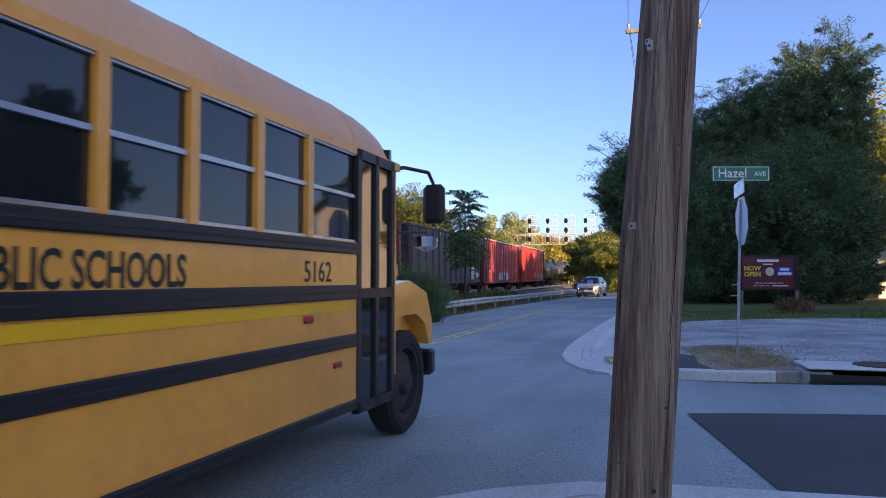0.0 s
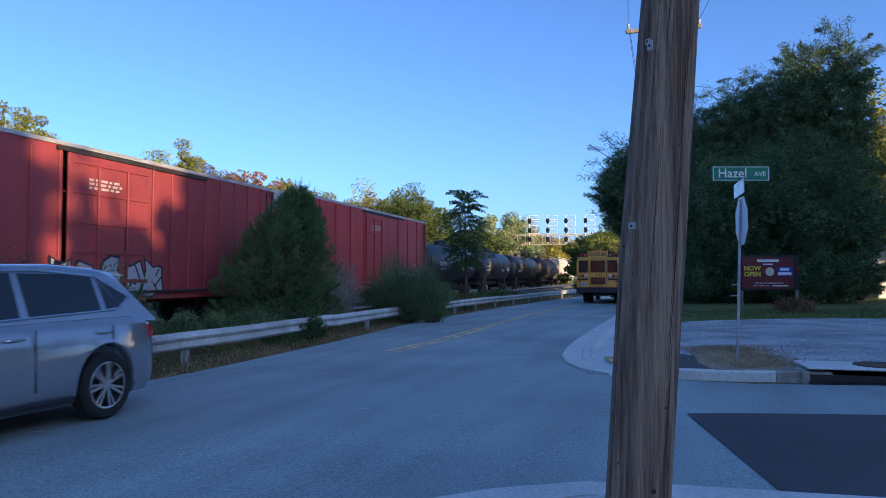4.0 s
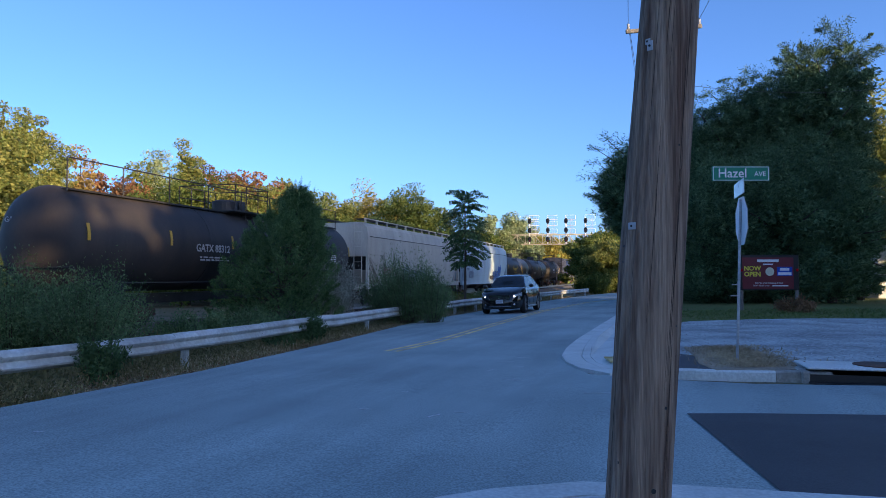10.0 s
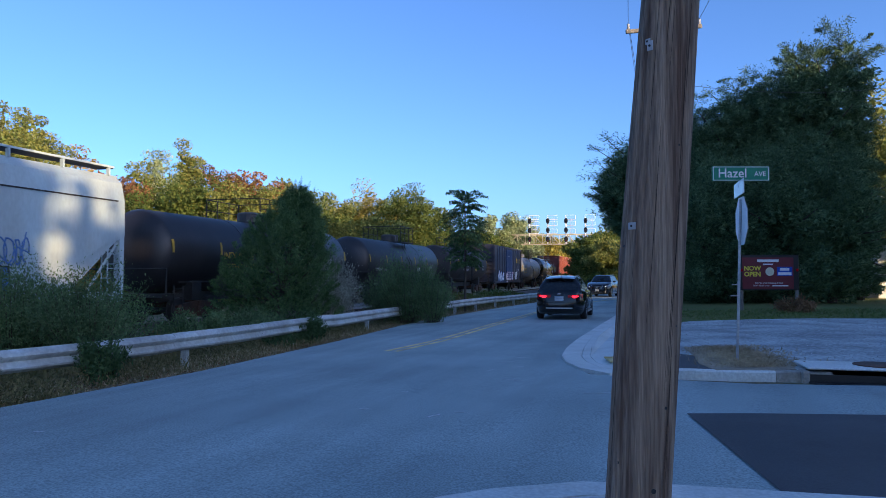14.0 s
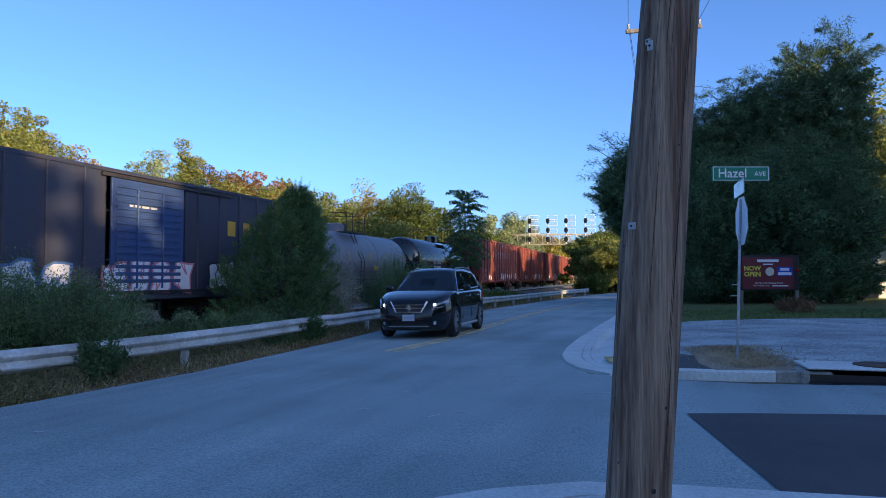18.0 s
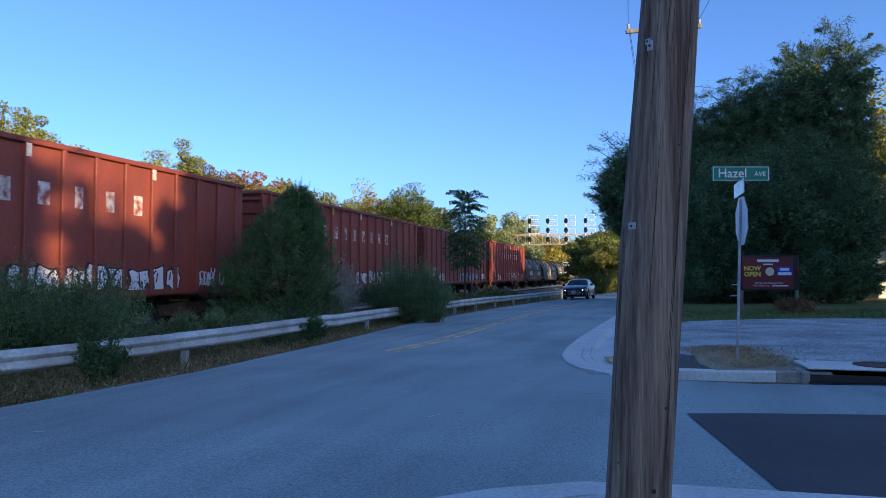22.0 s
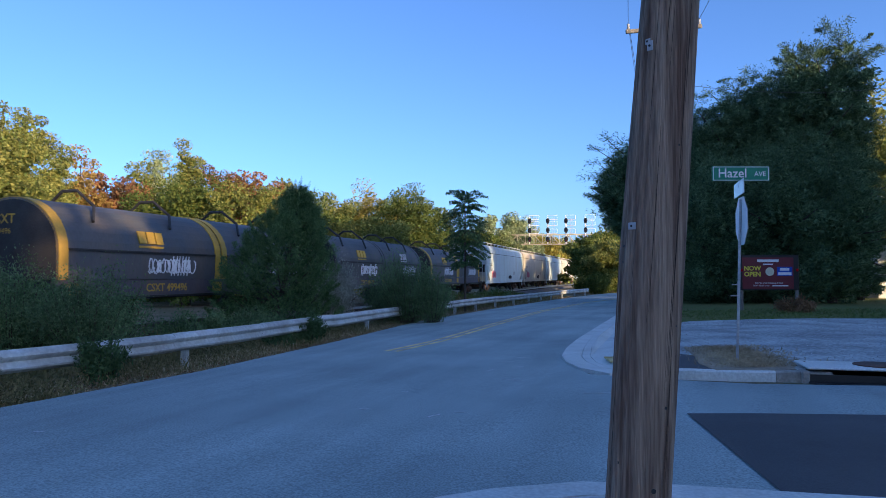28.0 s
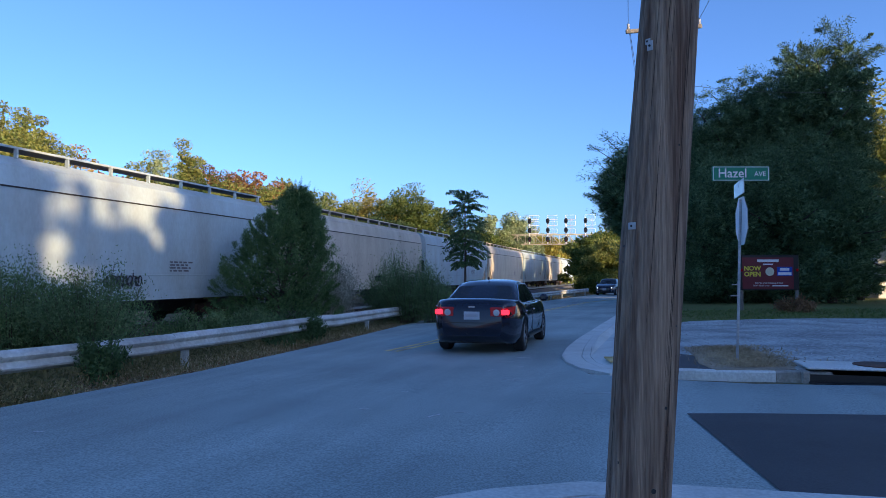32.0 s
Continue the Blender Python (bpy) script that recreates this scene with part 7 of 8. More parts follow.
        if oncoming:
            part("bulb", lathe([(h - 0.13, 0.02), (h - 0.03, 0.034), (h + 0.0, 0.03), (h + 0.012, 0.008)], 12, "X", at=(-0.06, s * curve_at(plan, h - 0.09) * 0.94, hz - tall * 0.5 - 0.02)), HEAD_LIT, hl, "lit lamp")
        tz = dk - 0.17
        tl_out = [corner(-h + 0.02, 0.72, tz + 0.0), corner(-h + 0.1, 0.99, tz + 0.03), corner(-h + 0.3, 1.0, tz + 0.05), corner(-h + 0.28, 1.0, tz - 0.1), corner(-h + 0.1, 1.0, tz - 0.16), corner(-h + 0.02, 0.72, tz - 0.13)]
        tl = part("tail_light", loft([[(x + 0.08, y * 0.88, z) for x, y, z in tl_out], tl_out]), TAIL_RED, c, "red tail light")
        yb = curve_at(plan, -h + 0.03)
        if style == "round":
            part("reverse_lamp", lathe([(-h - 0.02, 0.05), (-h - 0.0, 0.07)], 16, "X", at=(0, s * yb * 0.78, tz - 0.07)), CLEAR_LENS, tl, "round clear lamp")
            part("tail_lobe", boxes((-h + 0.015, s * yb * 0.78, tz - 0.06, 0.04, 0.26, 0.19), bevel=0.02), TAIL_RED, tl)
        else:
            part("tail_lobe", boxes((-h + 0.012, s * yb * 0.74, tz - 0.055, 0.045, 0.34, 0.12), bevel=0.02), TAIL_RED, tl)
        if not oncoming:
            part("bulb", boxes((-h + 0.012, s * (yb + 0.03), tz - 0.06, 0.05, 0.17, 0.1), bevel=0.02) if style == "round" else boxes((-h - 0.008, s * yb * 0.9, tz - 0.045, 0.04, 0.24, 0.045), (-h - 0.008, s * yb * 0.86, tz - 0.09, 0.04, 0.12, 0.03), bevel=0.008), TAIL_LIT, tl, "lit brake lamp")
        part("fog_lamp", boxes((h - 0.07, s * w * 0.6, 0.40, 0.06, 0.18, 0.08), bevel=0.02), CLEAR_LENS, c)
    gw, gh = {"shield": (w * 0.95, 0.26), "v": (w * 0.78, 0.2), "crossover": (w * 1.2, 0.2)}.get(style, (w * 0.95, 0.13))
    g = part("grille", boxes((h - 0.02, 0, hood_z - 0.36, 0.06, gw, gh), bevel=0.025), BLACK_PAINT, c, "front grille")
    nb = 5 if style == "shield" else 3
    for k in range(nb):
        part("grille_bar", boxes((h + 0.013, 0, hood_z - 0.36 - gh * 0.4 + k * gh * 0.8 / (nb - 1), 0.014, gw * 0.92, 0.015)), CHROME, g)
    if style == "v":
        part("chrome_bow", path_rods([(h - 0.03, -gw * 0.62, hood_z - 0.2), (h + 0.02, -gw * 0.42, hood_z - 0.46), (h + 0.02, gw * 0.42, hood_z - 0.46), (h - 0.03, gw * 0.62, hood_z - 0.2)], 0.028), CHROME, g, "chrome bow round the grille")
    part("badge", lathe([(h + 0.01, 0.07), (h + 0.028, 0.055)], 16, "X", at=(0, 0, hood_z - 0.35)), CHROME, g, "round bright badge")
    part("lower_intake", boxes((h - 0.03, 0, 0.40, 0.06, w * 0.95, 0.15), bevel=0.025), BLACK_PAINT, c)
    if style == "wide":
        for k in range(4):
            part("intake_bar", boxes((h + 0.004, 0, 0.345 + k * 0.04, 0.014, w * 0.92, 0.01)), CHROME, c)
    if style == "crossover":
        part("lower_bumper", boxes((h - 0.1, 0, 0.33, 0.14, w * 1.42, 0.2), bevel=0.05), BLACK_PAINT, c, "black lower bumper", smooth=True)
        part("chrome_bow", path_rods([(h - 0.2, -gw * 0.6, hood_z - 0.25), (h + 0.0, -gw * 0.5, hood_z - 0.3), (h + 0.025, 0, hood_z - 0.33), (h + 0.0, gw * 0.5, hood_z - 0.3), (h - 0.2, gw * 0.6, hood_z - 0.25)], 0.02), CHROME, g, "chrome grille bar")
        for s in (-1, 1):
            part("fog_surround", boxes((h - 0.16, s * w * 0.7, 0.46, 0.14, 0.26, 0.13), bevel=0.04), BLACK_PAINT, c, "black fog lamp surround")
    if style in ("v", "shield"):
        part("lower_trim", boxes((h - 0.0, 0, 0.32, 0.05, w * 1.05, 0.025), bevel=0.008), CHROME, c)
    part("front_plate", boxes((h + 0.02, 0, 0.53, 0.015, 0.31, 0.155)), PLATE, c, "pale number plate")
    part("plate_bar", boxes((h + 0.029, 0, 0.53, 0.004, 0.24, 0.05)), SPRAY[4], c)
    part("rear_bumper", boxes((-h + 0.07, 0, 0.46, 0.14, Wd * 0.66, 0.24), bevel=0.06), body_mat, c, "rear bumper", smooth=True)
    if rails:
        part("skid_plate", boxes((-h - 0.015, 0, 0.42, 0.03, Wd * 0.52, 0.05), bevel=0.012), ALLOY, c, "silver rear trim")
    pz = dk - 0.30
    part("rear_plate", boxes((-h - 0.004, 0, pz, 0.012, 0.31, 0.155)), PLATE, c, "pale number plate")
    part("plate_bar", boxes((-h - 0.012, 0, pz, 0.004, 0.24, 0.05)), SPRAY[4], c)
    part("rear_badge", boxes((-h - 0.004, 0, dk - 0.13, 0.02, 0.13, 0.035), bevel=0.008), CHROME, c)
    part("tail_seam", boxes((-h + 0.018, 0, dk - 0.44, 0.04, Wd * 0.6, 0.012)), BLACK_PAINT, c)
    part("antenna", boxes((roof_r + 0.22, 0, H + 0.03, 0.13, 0.03, 0.06), bevel=0.012), BLACK_PAINT, c)
    part("underbody", boxes((0, 0, clear + 0.14, L - 0.6, Wd - 0.55, 0.3)), BLACK_PAINT, c)
    for x in (fa, ra):
        for s in (-1, 1):
            wheel(c, x, s * (w - 0.12), r, 0.22, s)
    return c


SILVER = car_paint("silver_car_paint", (0.34, 0.37, 0.41))
BLACK_CAR = car_paint("black_car_paint", (0.010, 0.011, 0.013))
BLACK_CAR2 = car_paint("deep_black_car_paint", (0.008, 0.009, 0.012))
NAVY_CAR = car_paint("dark_blue_car_paint", (0.010, 0.014, 0.03))

crv = road_car("silver compact sport utility car with headlights on", "car", 4.55, 1.84, 1.64, 2.62, 0.35, SILVER, 1.04, 1.02, 1.0, 0.1, -1.7, -2.1, oncoming=True, name="suv", style="crossover")
cad = road_car("black sport utility car with a wide chrome grille", "car", 4.83, 1.91, 1.67, 2.81, 0.38, BLACK_CAR, 1.08, 1.06, 1.05, 0.25, -1.7, -2.2, oncoming=True, rails=True, name="suv", style="shield")
bmw = road_car("black compact sport utility car with lit brake lights", "car", 4.45, 1.82, 1.58, 2.67, 0.35, BLACK_CAR2, 1.03, 1.0, 0.95, 0.15, -1.7, -2.05, oncoming=False, rails=True, name="suv")
nis = road_car("large black sport utility car with headlights on", "car", 5.0, 1.96, 1.77, 2.9, 0.39, BLACK_CAR, 1.14, 1.12, 1.1, 0.3, -2.0, -2.35, oncoming=True, rails=True, name="suv", style="v")
ava = road_car("black saloon car with headlights on", "car", 4.96, 1.84, 1.46, 2.82, 0.34, BLACK_CAR2, 0.96, 0.95, 1.05, 0.25, -1.1, -1.95, deck=1.02, oncoming=True, name="sedan", style="wide")
mal = road_car("dark blue saloon car with lit brake lights", "car", 4.87, 1.79, 1.45, 2.85, 0.335, NAVY_CAR, 0.95, 0.93, 1.05, 0.25, -1.0, -1.8, deck=1.06, oncoming=False, name="sedan", style="round")
last = road_car("dark saloon car far down the road with headlights on", "car", 4.8, 1.82, 1.48, 2.8, 0.335, NAVY_CAR, 0.96, 0.94, 1.05, 0.25, -1.1, -1.9, deck=1.03, oncoming=True, name="sedan")

# ---------------- school bus ----------------
WB = 5.8
BUS_YEL = mat("bus_yellow", (0.92, 0.42, 0.05), 0.35, var=0.07, scale=1.2, fine=9, bump=0.02, col2=(0.82, 0.36, 0.05), coat=0.3)
BUS_ROOF = mat("bus_roof_tan", (0.82, 0.46, 0.24), 0.45, var=0.08, scale=1.0, bump=0.03)
BRIGHT_YEL = plain("reflective_yellow", (0.95, 0.52, 0.004), 0.4)
bus = thing("school_bus", "yellow school bus with black rub rails and roof lamps", "bus")
# origin on the ground under the rear axle; looks along +x
BL0, BL1, BW, BH = -2.75, 5.55, 1.22, 3.12
cove = [(1.22, 2.52), (1.215, 2.6), (1.18, 2.7), (1.11, 2.8), (1.0, 2.89), (0.84, 2.97), (0.62, 3.04), (0.34, 3.09)]
sec = [(-y, z) for y, z in cove] + [(0, BH)] + cove[::-1]
# side skins below and above the window band, roof, floor
for s in (-1, 1):
    arch = [(-0.62, 0.6), (-0.60, 0.85), (-0.42, 1.08), (0, 1.17), (0.42, 1.08), (0.60, 0.85), (0.62, 0.6)]
    outline = [(BL0, 0.7), (-1.4, 0.46), (-0.62, 0.46)] + arch + [(0.62, 0.46), (BL1 - 0.95, 0.46), (BL1 - 0.95, 1.765), (BL0, 1.765)]
    part("side_panel", prism(outline, s * BW - 0.02, s * BW + 0.02, "XZ"), BUS_YEL, bus, "yellow side panel")
    part("window_header", boxes(((BL0 + BL1) / 2, s * BW, 2.5, BL1 - BL0, 0.04, 0.07)), BUS_YEL, bus)
    for z, hh in ((1.715, 0.09), (1.375, 0.11), (1.0, 0.10), (0.5, 0.08)):
        for a, b in (((BL0 + (0.02 if z < 1.5 else 0.14), BL1 - 0.96),) if z > 1.2 else ((BL0 + 0.14, -0.66), (0.66, BL1 - 0.98))):
            if z < 0.7 and a < -1:
                a = -1.4
            rr = part("rub_rail", boxes(((a + b) / 2, s * (BW + 0.03), z, b - a, 0.03, hh), bevel=0.01), BLACK_PAINT, bus, "black rub rail")
            part("rail_groove", boxes(((a + b) / 2, s * (BW + 0.047), z, b - a, 0.004, 0.012)), STEEL_DARK, rr)
    part("yellow_tape", boxes((-0.97, s * (BW + 0.024), 1.27, 3.2, 0.006, 0.07)), BRIGHT_YEL, bus, "bright reflective tape")
    part("yellow_tape", boxes((2.55, s * (BW + 0.024), 1.27, 3.76, 0.006, 0.07)), BRIGHT_YEL, bus, "bright reflective tape")
    nwin, x0w, x1w = 11, BL0 + 0.26, BL1 - 0.93
    for k in range(nwin):
        pitch = 0.632 if k < 10 else x1w - x0w - 6.32
        xc = x0w + k * 0.632 + pitch / 2
        wn_ = part("side_window", boxes((xc, s * (BW - 0.025), 2.11, pitch - 0.07, 0.02, 0.74)), GLASS, bus, "dark split window")
        for zb in (2.13, 1.77, 2.465):
            part("sash_bar", boxes((xc, s * (BW - 0.005), zb, pitch - 0.07, 0.03, 0.028)), ALLOY, wn_, "bright sash bar")
        part("window_post", boxes((x0w + k * 0.632, s * (BW - 0.0), 2.115, 0.075, 0.05, 0.74)), BUS_YEL, bus)
    part("corner_panel", boxes(((BL0 + x0w) / 2, s * BW, 2.115, x0w - BL0, 0.045, 0.76)), BUS_YEL, bus)
    words("lettering", "BALTIMORE COUNTY PUBLIC SCHOOLS", 0.23, BLACK_PAINT, bus, spot(1.03, s * (BW + 0.022), 1.51, FACE_NEAR if s < 0 else FACE_BACK), "black lettering", bold=0.004, width=2.95)
    words("lettering", "5162", 0.21, BLACK_PAINT, bus, spot(3.95, s * (BW + 0.022), 1.52, FACE_NEAR if s < 0 else FACE_BACK), "black fleet number")
    for x, z in ((-2.0, 1.2), (3.8, 1.2), (4.25, 0.84), (-2.5, 0.9)):
        part("side_marker", boxes((x, s * (BW + 0.03), z, 0.12, 0.02, 0.045), bevel=0.006), TAIL_RED, bus)
    part("arch_lip", prism([(x * 1.07, 0.6 + (z - 0.6) * 1.08) for x, z in arch] + arch[::-1], s * BW - 0.01, s * (BW + 0.05), "XZ"), BLACK_PAINT, bus, "black wheel arch lip")
roof = bmesh.new()
up = sec
rings = [[(x, y * k, 2.52 + (z - 2.52) * kk) for y, z in up] for x, k, kk in ((BL0 + 0.0, 0.99, 0.94), (BL0 + 0.2, 1, 1), (BL1 - 0.9, 1, 1), (BL1 - 0.5, 0.995, 0.96), (BL1 - 0.25, 0.98, 0.84), (BL1 - 0.1, 0.95, 0.62), (BL1 - 0.02, 0.9, 0.3))]
part("roof", loft(rings, roof), BUS_ROOF, bus, "curved tan roof", smooth=True)
for x in (-1.2, 0.8, 2.8, 4.6):
    rr = [[(x + dx, y * 1.003, z + 0.004) for y, z in up] for dx in (-0.02, 0.02)]
    part("roof_seam", loft(rr), BUS_ROOF, bus)
# rear face
part("rear_wall", boxes((BL0, 0, 1.36, 0.05, 2 * BW - 0.04, 0.94), (BL0, 0, 2.64, 0.05, 2 * BW - 0.1, 0.22)), BUS_YEL, bus, "yellow rear wall")
for y, w_ in ((-1.17, 0.1), (-0.49, 0.14), (0.49, 0.14), (1.17, 0.1)):
    part("rear_post", boxes((BL0, y, 2.18, 0.05, w_, 0.72)), BUS_YEL, bus)
for y, w_ in ((-0.82, 0.5), (0.0, 0.82), (0.82, 0.5)):
    part("rear_window", boxes((BL0 + 0.0, y, 2.18, 0.03, w_ + 0.04, 0.68), bevel=0.0), GLASS, bus, "rear window")
    part("window_gasket", boxes((BL0 - 0.02, y, 2.52, 0.03, w_ + 0.02, 0.035), (BL0 - 0.02, y, 1.85, 0.03, w_ + 0.02, 0.035), (BL0 - 0.02, y - w_ / 2, 2.185, 0.03, 0.035, 0.7), (BL0 - 0.02, y + w_ / 2, 2.185, 0.03, 0.035, 0.7)), RUBBER, bus)
for spec in ((BL0 - 0.028, -0.5, 1.77, 0.012, 0.018, 1.7), (BL0 - 0.028, 0.5, 1.77, 0.012, 0.018, 1.7), (BL0 - 0.028, 0, 2.63, 0.012, 1.0, 0.018)):
    part("door_seam", boxes(spec), BLACK_PAINT, bus, "emergency door seam")
part("lower_window", boxes((BL0 - 0.03, 0, 1.34, 0.02, 0.84, 0.42), bevel=0.008), GLASS, bus, "small lower rear window")
part("rear_bumper", boxes((BL0 - 0.1, 0, 0.8, 0.2, 2 * BW + 0.04, 0.33), bevel=0.03), BLACK_PAINT, bus, "black steel rear bumper")
for s in (-1, 1):
    part("rear_stripe", boxes((BL0 - 0.03, s * 0.88, 1.43, 0.03, 0.64, 0.11), bevel=0.01), BLACK_PAINT, bus)
    for j, (yy, mm) in enumerate(((1.06, AMBER), (0.88, TAIL_RED), (0.69, CLEAR_LENS))):
        part("tail_lamp", lathe([(BL0 - 0.07, 0.04), (BL0 - 0.06, 0.085), (BL0 - 0.02, 0.095)], 18, "X", at=(0, s * yy, 1.63)), mm, bus, "round tail lamp")
    part("tail_lamp", lathe([(BL0 - 0.05, 0.03), (BL0 - 0.02, 0.065)], 14, "X", at=(0, s * 1.05, 1.31)), TAIL_RED, bus, "small red lamp")
    part("reflector", lathe([(BL0 - 0.04, 0.02), (BL0 - 0.02, 0.04)], 12, "X", at=(0, s * 1.05, 1.08)), TAIL_RED, bus)
    cap = part("lamp_hood", prism([(s * 0.55, 2.74), (s * 1.2, 2.74), (s * 1.14, 2.86), (s * 0.94, 3.0), (s * 0.6, 3.09)], BL0 - 0.06, BL0 + 0.03, "YZ"), BLACK_PAINT, bus, "black lamp hood")
    for yy, mm in ((0.72, AMBER), (0.93, TAIL_RED)):
        part("warning_lamp", lathe([(BL0 - 0.09, 0.05), (BL0 - 0.05, 0.09)], 16, "X", at=(0, s * yy, 2.86)), mm, cap, "warning lamp")
part("sign_panel", prism([(-0.56, 2.74), (0.56, 2.74), (0.6, 3.07), (0, 3.12), (-0.6, 3.07)], BL0 - 0.05, BL0 + 0.03, "YZ"), BUS_YEL, bus, "yellow sign panel")
words("lettering", "SCHOOL BUS", 0.27, BLACK_PAINT, bus, spot(BL0 - 0.056, 0, 2.9, FACE_END), "black lettering", bold=0.008, width=0.98)
for y in (-0.25, 0, 0.25):
    part("clearance_lamp", boxes((BL0 - 0.03, y, 3.11, 0.05, 0.1, 0.04), bevel=0.01), TAIL_RED, bus)
words("lettering", "5162", 0.2, BLACK_PAINT, bus, spot(BL0 - 0.03, -0.05, 1.7, FACE_END), "black fleet number")
words("lettering", "STOP ON SIGNAL", 0.14, BLACK_PAINT, bus, spot(BL0 - 0.034, 0.05, 1.05, FACE_END), "black lettering", width=0.85)
part("rear_plate", boxes((BL0 - 0.035, 0.8, 1.16, 0.012, 0.34, 0.17)), PLATE, bus, "pale number plate")
part("plate_bar", boxes((BL0 - 0.043, 0.8, 1.16, 0.004, 0.26, 0.05)), SPRAY[2], bus)
part("exhaust_pipe", rod((BL0 - 0.12, -0.78, 0.44), (BL0 + 1.5, -0.78, 0.44), 0.085, seg=18), STEEL_DARK, bus)
# door, hood and front
part("front_wall", boxes((BL1 - 0.12, 0, 2.1, 0.05, 2 * BW - 0.06, 1.1)), GLASS, bus, "windscreen")
for s in (-1, 1):
    part("front_post", boxes((BL1 - 0.1, s * (BW - 0.03), 1.56, 0.1, 0.06, 1.9)), BUS_YEL, bus)
part("driver_side", boxes((BL1 - 0.55, BW, 1.2, 0.9, 0.04, 1.1)), BUS_YEL, bus)
part("driver_window", boxes((BL1 - 0.55, BW - 0.02, 2.12, 0.85, 0.02, 0.8)), GLASS, bus)
fd = part("folding_door", boxes((BL1 - 0.55, -BW + 0.01, 1.46, 0.78, 0.03, 2.06)), GLASS, bus, "glazed folding entrance door")
for dx in (-0.91, -0.55, -0.19):
    part("door_stile", boxes((BL1 + dx, -BW - 0.005, 1.47, 0.07, 0.05, 2.1)), BLACK_PAINT, fd)
for z in (0.45, 1.36, 2.48):
    part("door_rail", boxes((BL1 - 0.55, -BW - 0.005, z, 0.78, 0.05, 0.08)), BLACK_PAINT, fd)
hood_r = []
for x, hw, zt in ((BL1 - 0.15, 1.1, 1.62), (BL1 + 0.5, 1.08, 1.58), (BL1 + 1.0, 1.02, 1.5), (BL1 + 1.2, 0.9, 1.3)):
    hood_r.append([(x, -hw, 0.95), (x, -hw * 0.98, zt - 0.25), (x, -hw * 0.8, zt - 0.06), (x, 0, zt), (x, hw * 0.8, zt - 0.06), (x, hw * 0.98, zt - 0.25), (x, hw, 0.95)])
part("bonnet", loft(hood_r), BUS_YEL, bus, "yellow rounded bonnet")
for s in (-1, 1):
    fx = WB + 0.12
    part("fender", prism([(fx - 0.72, 0.66), (fx - 0.7, 1.25), (fx - 0.45, 1.42), (fx, 1.46), (fx + 0.5, 1.34), (fx + 0.68, 1.05), (fx + 0.7, 0.8), (fx + 0.58, 0.8), (fx + 0.46, 1.02), (fx + 0.2, 1.13), (fx - 0.2, 1.13), (fx - 0.46, 1.02), (fx - 0.57, 0.8), (fx - 0.58, 0.66)], s * 0.8, s * 1.2, "XZ"), BUS_YEL, bus, "rounded front wing")
    part("turn_lamp", boxes((BL1 + 0.1, s * 1.12, 1.55, 0.1, 0.1, 0.14), bevel=0.02), AMBER, bus, "amber turn lamp")
    arm = part("mirror_arm", path_rods([(BL1 - 0.08, s * 1.12, 2.46), (BL1 + 0.1, s * 1.24, 2.52), (BL1 + 0.34, s * 1.4, 2.5), (BL1 + 0.4, s * 1.43, 2.4), (BL1 + 0.4, s * 1.43, 1.98)], 0.018), STEEL_DARK, bus)
    part("mirror", boxes((BL1 + 0.4, s * 1.44, 2.2, 0.1, 0.22, 0.38), bevel=0.04), BLACK_PAINT, bus, "black side mirror")
    part("cross_mirror", lathe([(-0.1, 0.02), (-0.05, 0.12), (0.05, 0.13)], 14, "Z", at=(BL1 + 0.7, s * 1.25, 1.85)), CHROME, bus, "round convex mirror")
    part("mirror_stay", path_rods([(BL1 - 0.1, s * 1.12, 1.9), (BL1 + 0.7, s * 1.25, 1.95)], 0.014), STEEL_DARK, bus)
part("front_bumper", boxes((BL1 + 1.25, 0, 0.58, 0.16, 2.3, 0.28), bevel=0.03), BLACK_PAINT, bus)
part("floor_pan", boxes((1.35, 0, 0.72, 7.3, 2.3, 0.1)), BLACK_PAINT, bus)
part("chassis", boxes((1.7, 0, 0.55, 8.0, 0.9, 0.2)), STEEL_DARK, bus)
for s in (-1, 1):
    part("front_lamp_hood", boxes((BL1 - 0.1, s * 0.72, 2.74, 0.1, 0.4, 0.18), bevel=0.03), BLACK_PAINT, bus)
    part("clearance_lamp", boxes((BL1 - 0.02, s * 1.05, 2.66, 0.05, 0.08, 0.05), bevel=0.01), AMBER, bus)
for k in range(8):
    for y in (-0.75, 0.75):
        part("seat_back", boxes((-2.0 + k * 0.85, y, 1.5, 0.12, 0.8, 0.75), bevel=0.03), STEEL_DARK, bus, "dark bench seat back")
for s in (-1, 1):
    wheel(bus, WB + 0.12, s * 1.06, 0.49, 0.26, s)
    wheel(bus, 0, s * 1.08, 0.49, 0.26, s)
    wheel(bus, 0, s * 0.78, 0.49, 0.24, s)

# ---------------- everything that moves ----------------
def lane_path(points):
    """A smooth line through points (x, y), with its length."""
    pts = []
    P = [Vector(p) for p in points]
    for i in range(len(P) - 1):
        a, b = P[i], P[i + 1]
        p0, p3 = P[max(i - 1, 0)], P[min(i + 2, len(P) - 1)]
        for k in range(20):
            f = k / 20
            pts.append(0.5 * ((2 * a) + (b - p0) * f + (2 * p0 - 5 * a + 4 * b - p3) * f * f + (3 * a - p0 - 3 * b + p3) * f ** 3))
    pts.append(P[-1])
    d = [0.0]
    for a, b in zip(pts, pts[1:]):
        d.append(d[-1] + (b - a).length)
    return np.array(d), np.array([p[:] for p in pts])


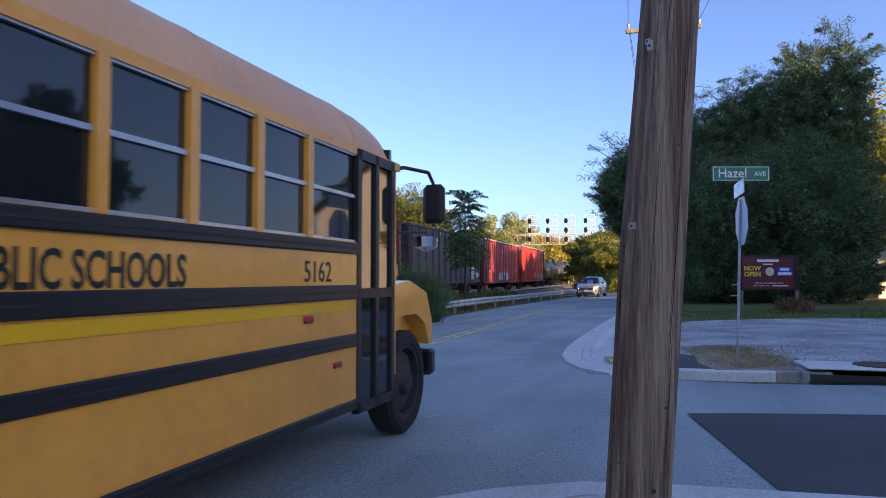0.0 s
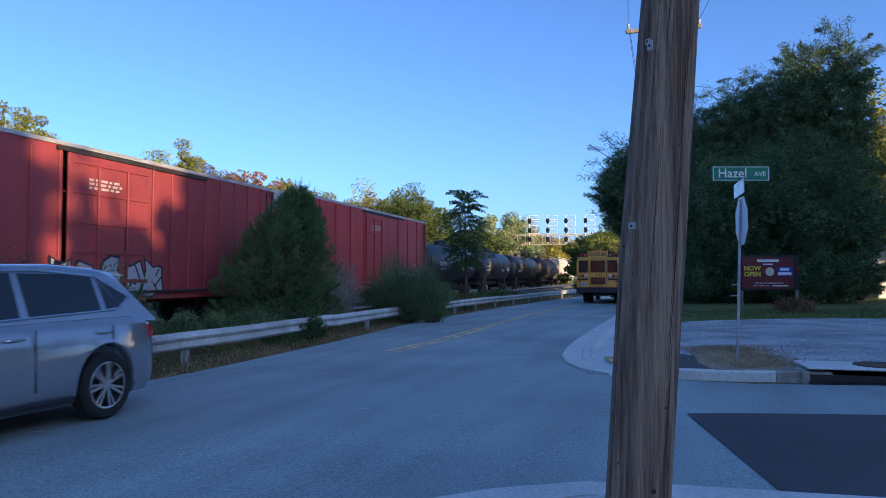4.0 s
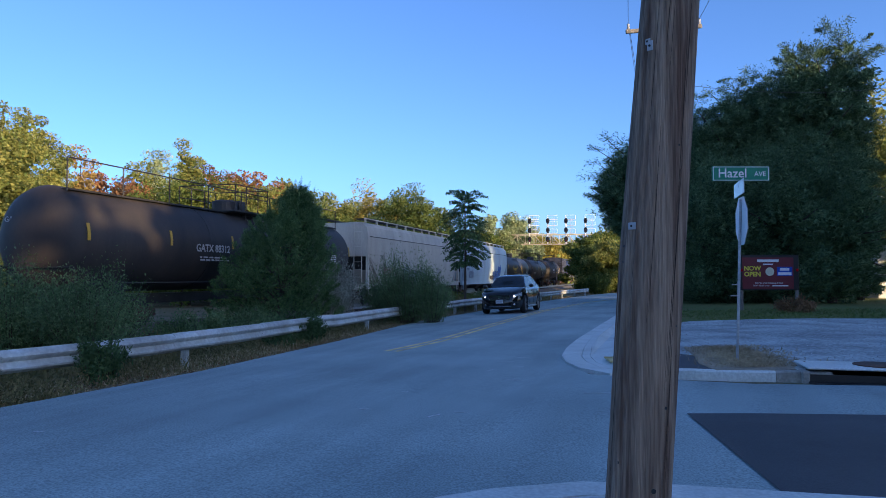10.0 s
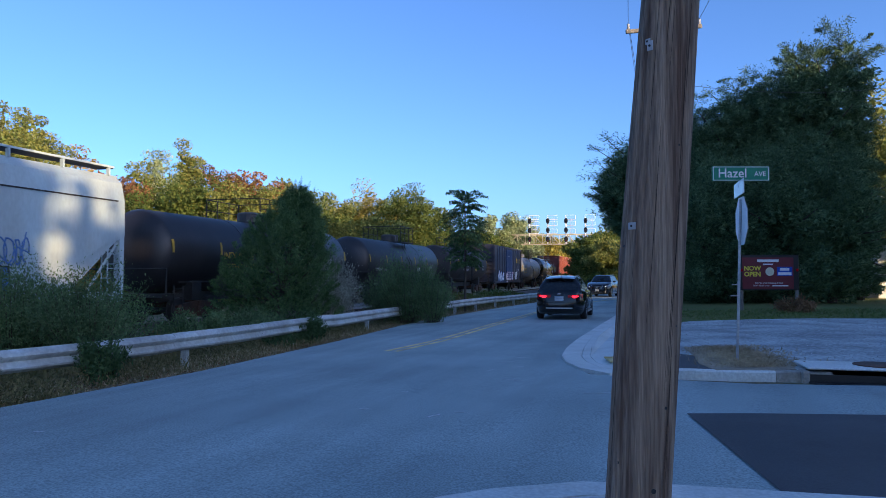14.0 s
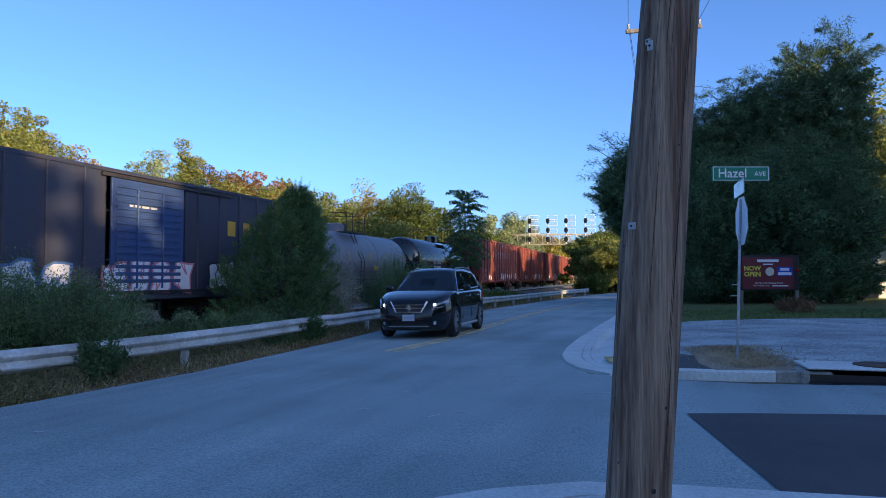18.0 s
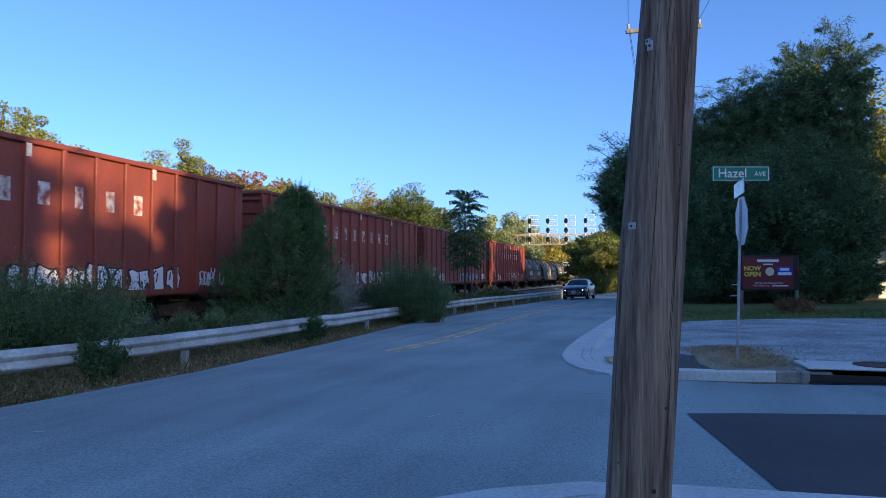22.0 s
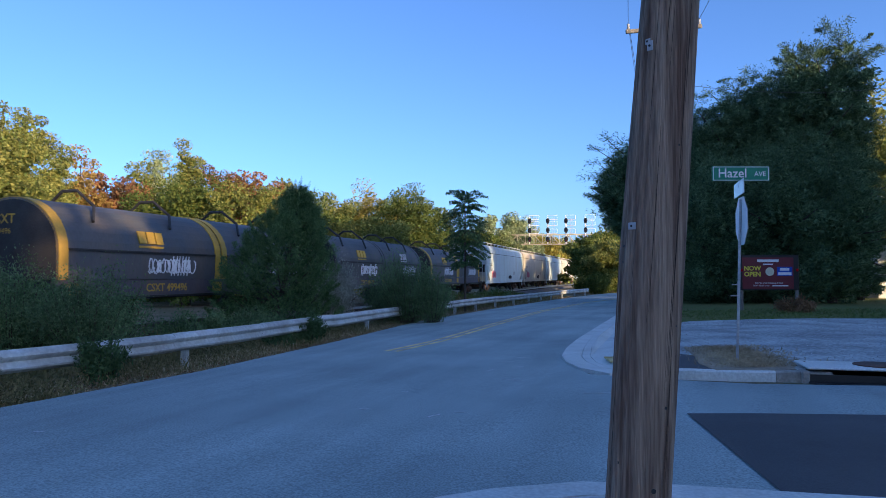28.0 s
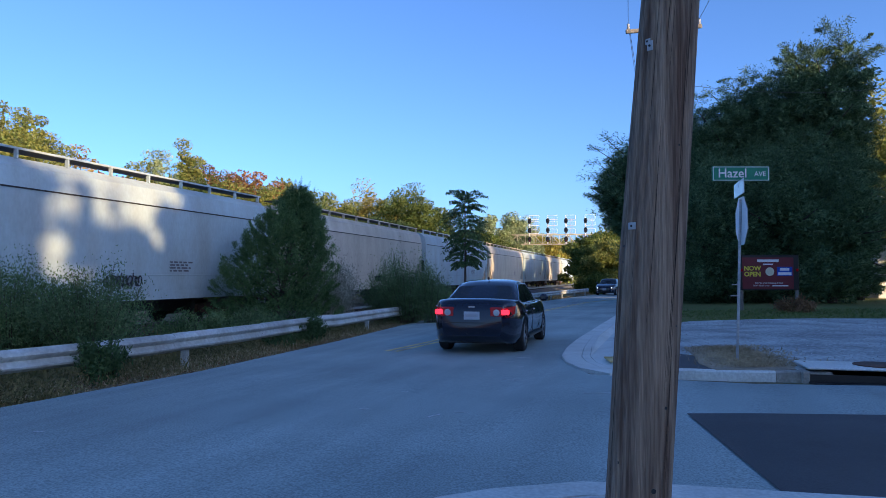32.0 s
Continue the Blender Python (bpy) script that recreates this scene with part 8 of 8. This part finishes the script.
COMING = lane_path([(-50, -60), (-18.5, -20), (-7.4, -0.5), (-4.25, 7.6), (-2.6, 12.6), (-0.95, 18.6), (0.95, 25.6), (3.4, 33.0), (5.9, 40.6), (9.6, 51.0), (12.9, 59.3), (19, 72), (32, 93), (60, 133), (125, 220)])
GOING = lane_path([(-47, -62), (-17.5, -21), (-7.0, -8.0), (-3.2, 1.75), (-1.68, 6.56), (0.05, 12.0), (2.0, 18.9), (4.2, 25.6), (6.5, 33.6), (9.2, 42), (13.6, 53.5), (17.6, 62), (22.5, 71), (36, 93), (64, 133), (130, 220)])


def spin_rows(times, dist, r, base):
    out = []
    for t, d in zip(times, dist):
        out.append((t, Matrix.Translation(base) @ Matrix.Rotation(d / r, 4, "Y")))
    return out


def drive(car, path, known, direction, wb, axle_x, first, final, aside=0.0):
    """known: (seconds, y of the watched axle); the axle's line is followed along the lane. direction +1: away."""
    L, P = path
    ts = np.array([k[0] for k in known], float)
    ss = np.array([np.interp(k[1], P[:, 1], L) for k in known])
    v0, v1 = (ss[1] - ss[0]) / (ts[1] - ts[0]), (ss[-1] - ss[-2]) / (ts[-1] - ts[-2])
    tt = np.concatenate([np.arange(0, 32.0, 0.1), [32.0]])
    s = np.interp(tt, ts, ss)
    # ease the speed between the known places
    s = np.where(tt < ts[0], ss[0] + v0 * (tt - ts[0]), s)
    s = np.where(tt > ts[-1], ss[-1] + v1 * (tt - ts[-1]), s)
    k = np.ones(7) / 7
    pad = np.concatenate([s[0] + (s[1] - s[0]) * np.arange(-3, 0), s, s[-1] + (s[-1] - s[-2]) * np.arange(1, 4)])
    s = np.convolve(pad, k, "valid")
    s = np.clip(s, 2.0, L[-1] - 8.0)

    def at(d):
        return np.array([np.interp(d, L, P[:, 0]), np.interp(d, L, P[:, 1])])
    rows = []
    for t, d in zip(tt, s):
        a = at(d)
        b = at(d + wb * direction * (1 if axle_x < 0 else -1))
        fwd = (b - a) if axle_x < 0 else (a - b)
        rz = math.atan2(fwd[1], fwd[0])
        a = a + np.array([-math.sin(rz), math.cos(rz)]) * aside
        o = a - np.array([math.cos(rz), math.sin(rz)]) * axle_x
        f, w = road_z(*(o + np.array([math.cos(rz), math.sin(rz)]) * 1.4)), road_z(*(o - np.array([math.cos(rz), math.sin(rz)]) * 1.4))
        n = np.array([math.sin(rz), -math.cos(rz)]) * 0.8
        rr, ll = road_z(*(o + n)), road_z(*(o - n))
        rows.append((float(t), Matrix.Translation((o[0], o[1], (f + w + rr + ll) / 4 + 0.022)) @ Euler((math.atan2(ll - rr, 1.6), -math.atan2(f - w, 2.8), rz)).to_matrix().to_4x4()))
    walk(car, rows)
    # wheels turn while the car is near enough to be seen turning
    ft = np.arange(max(0, first), min(32.0, final) + 0.001, 1 / 30)
    fd = np.interp(ft, tt, s) * direction
    for wob, r, base in WHEELS.get(car.name, []):
        walk(wob, spin_rows(ft, fd - fd[0], r, base))


def motions():
    times = [0, 0.1, 0.3] + list(range(1, 32)) + [31.7, 31.9, 32]
    for car, mid in TRAIN:
        walk(car, [(t, train_pose(mid, t)) for t in times])
    drive(bus, GOING, [(0, 1.6), (0.5, 6.65), (1.0, 11.7), (1.5, 17.8), (2, 23.1), (2.5, 29.2), (3, 35.1), (3.5, 40.4), (4.5, 48), (6, 56.5), (7, 63.5), (9, 80)], 1, 5.8, 0.0, 0, 4)
    drive(crv, COMING, [(0, 57), (1, 42.5), (2, 32.6), (2.5, 26.1), (3, 18.7), (3.5, 12.2), (4.2, 2.5)], -1, 2.62, 1.36, 1.5, 5, -0.2)
    drive(cad, COMING, [(6, 63), (7, 56.2), (8, 50.2), (9, 41.4), (9.5, 36.2), (10, 31.1), (10.5, 25.1), (11, 18.9), (11.5, 12.9), (12, 6.9)], -1, 2.81, 1.455, 9, 13)
    drive(bmw, GOING, [(12.5, 5.0), (13, 11.8), (13.5, 19.4), (14, 26.2), (14.5, 33.6), (16.5, 53), (17, 56.5), (18, 63)], 1, 2.67, -1.285, 12, 15)
    drive(nis, COMING, [(12.5, 64), (13, 61.8), (14, 58.4), (16.5, 39.3), (17, 32.9), (17.5, 26.2), (18, 18.5), (18.5, 10.2), (19, 2)], -1, 2.9, 1.5, 16, 19.5, 0.45)
    drive(ava, COMING, [(19.5, 66), (21, 59), (22, 51.2), (22.5, 45.2), (23, 40.4), (23.5, 32.0), (24, 23.0), (24.5, 12.6), (25, 3)], -1, 2.82, 1.46, 22, 25.5)
    drive(mal, GOING, [(30, -17.5), (31, -1.6), (31.5, 7.6), (32, 14.8)], 1, 2.85, -1.375, 30.5, 32)
    drive(last, COMING, [(30, 80), (31.5, 67), (32, 63)], -1, 2.8, 1.45, 31, 32)


motions()
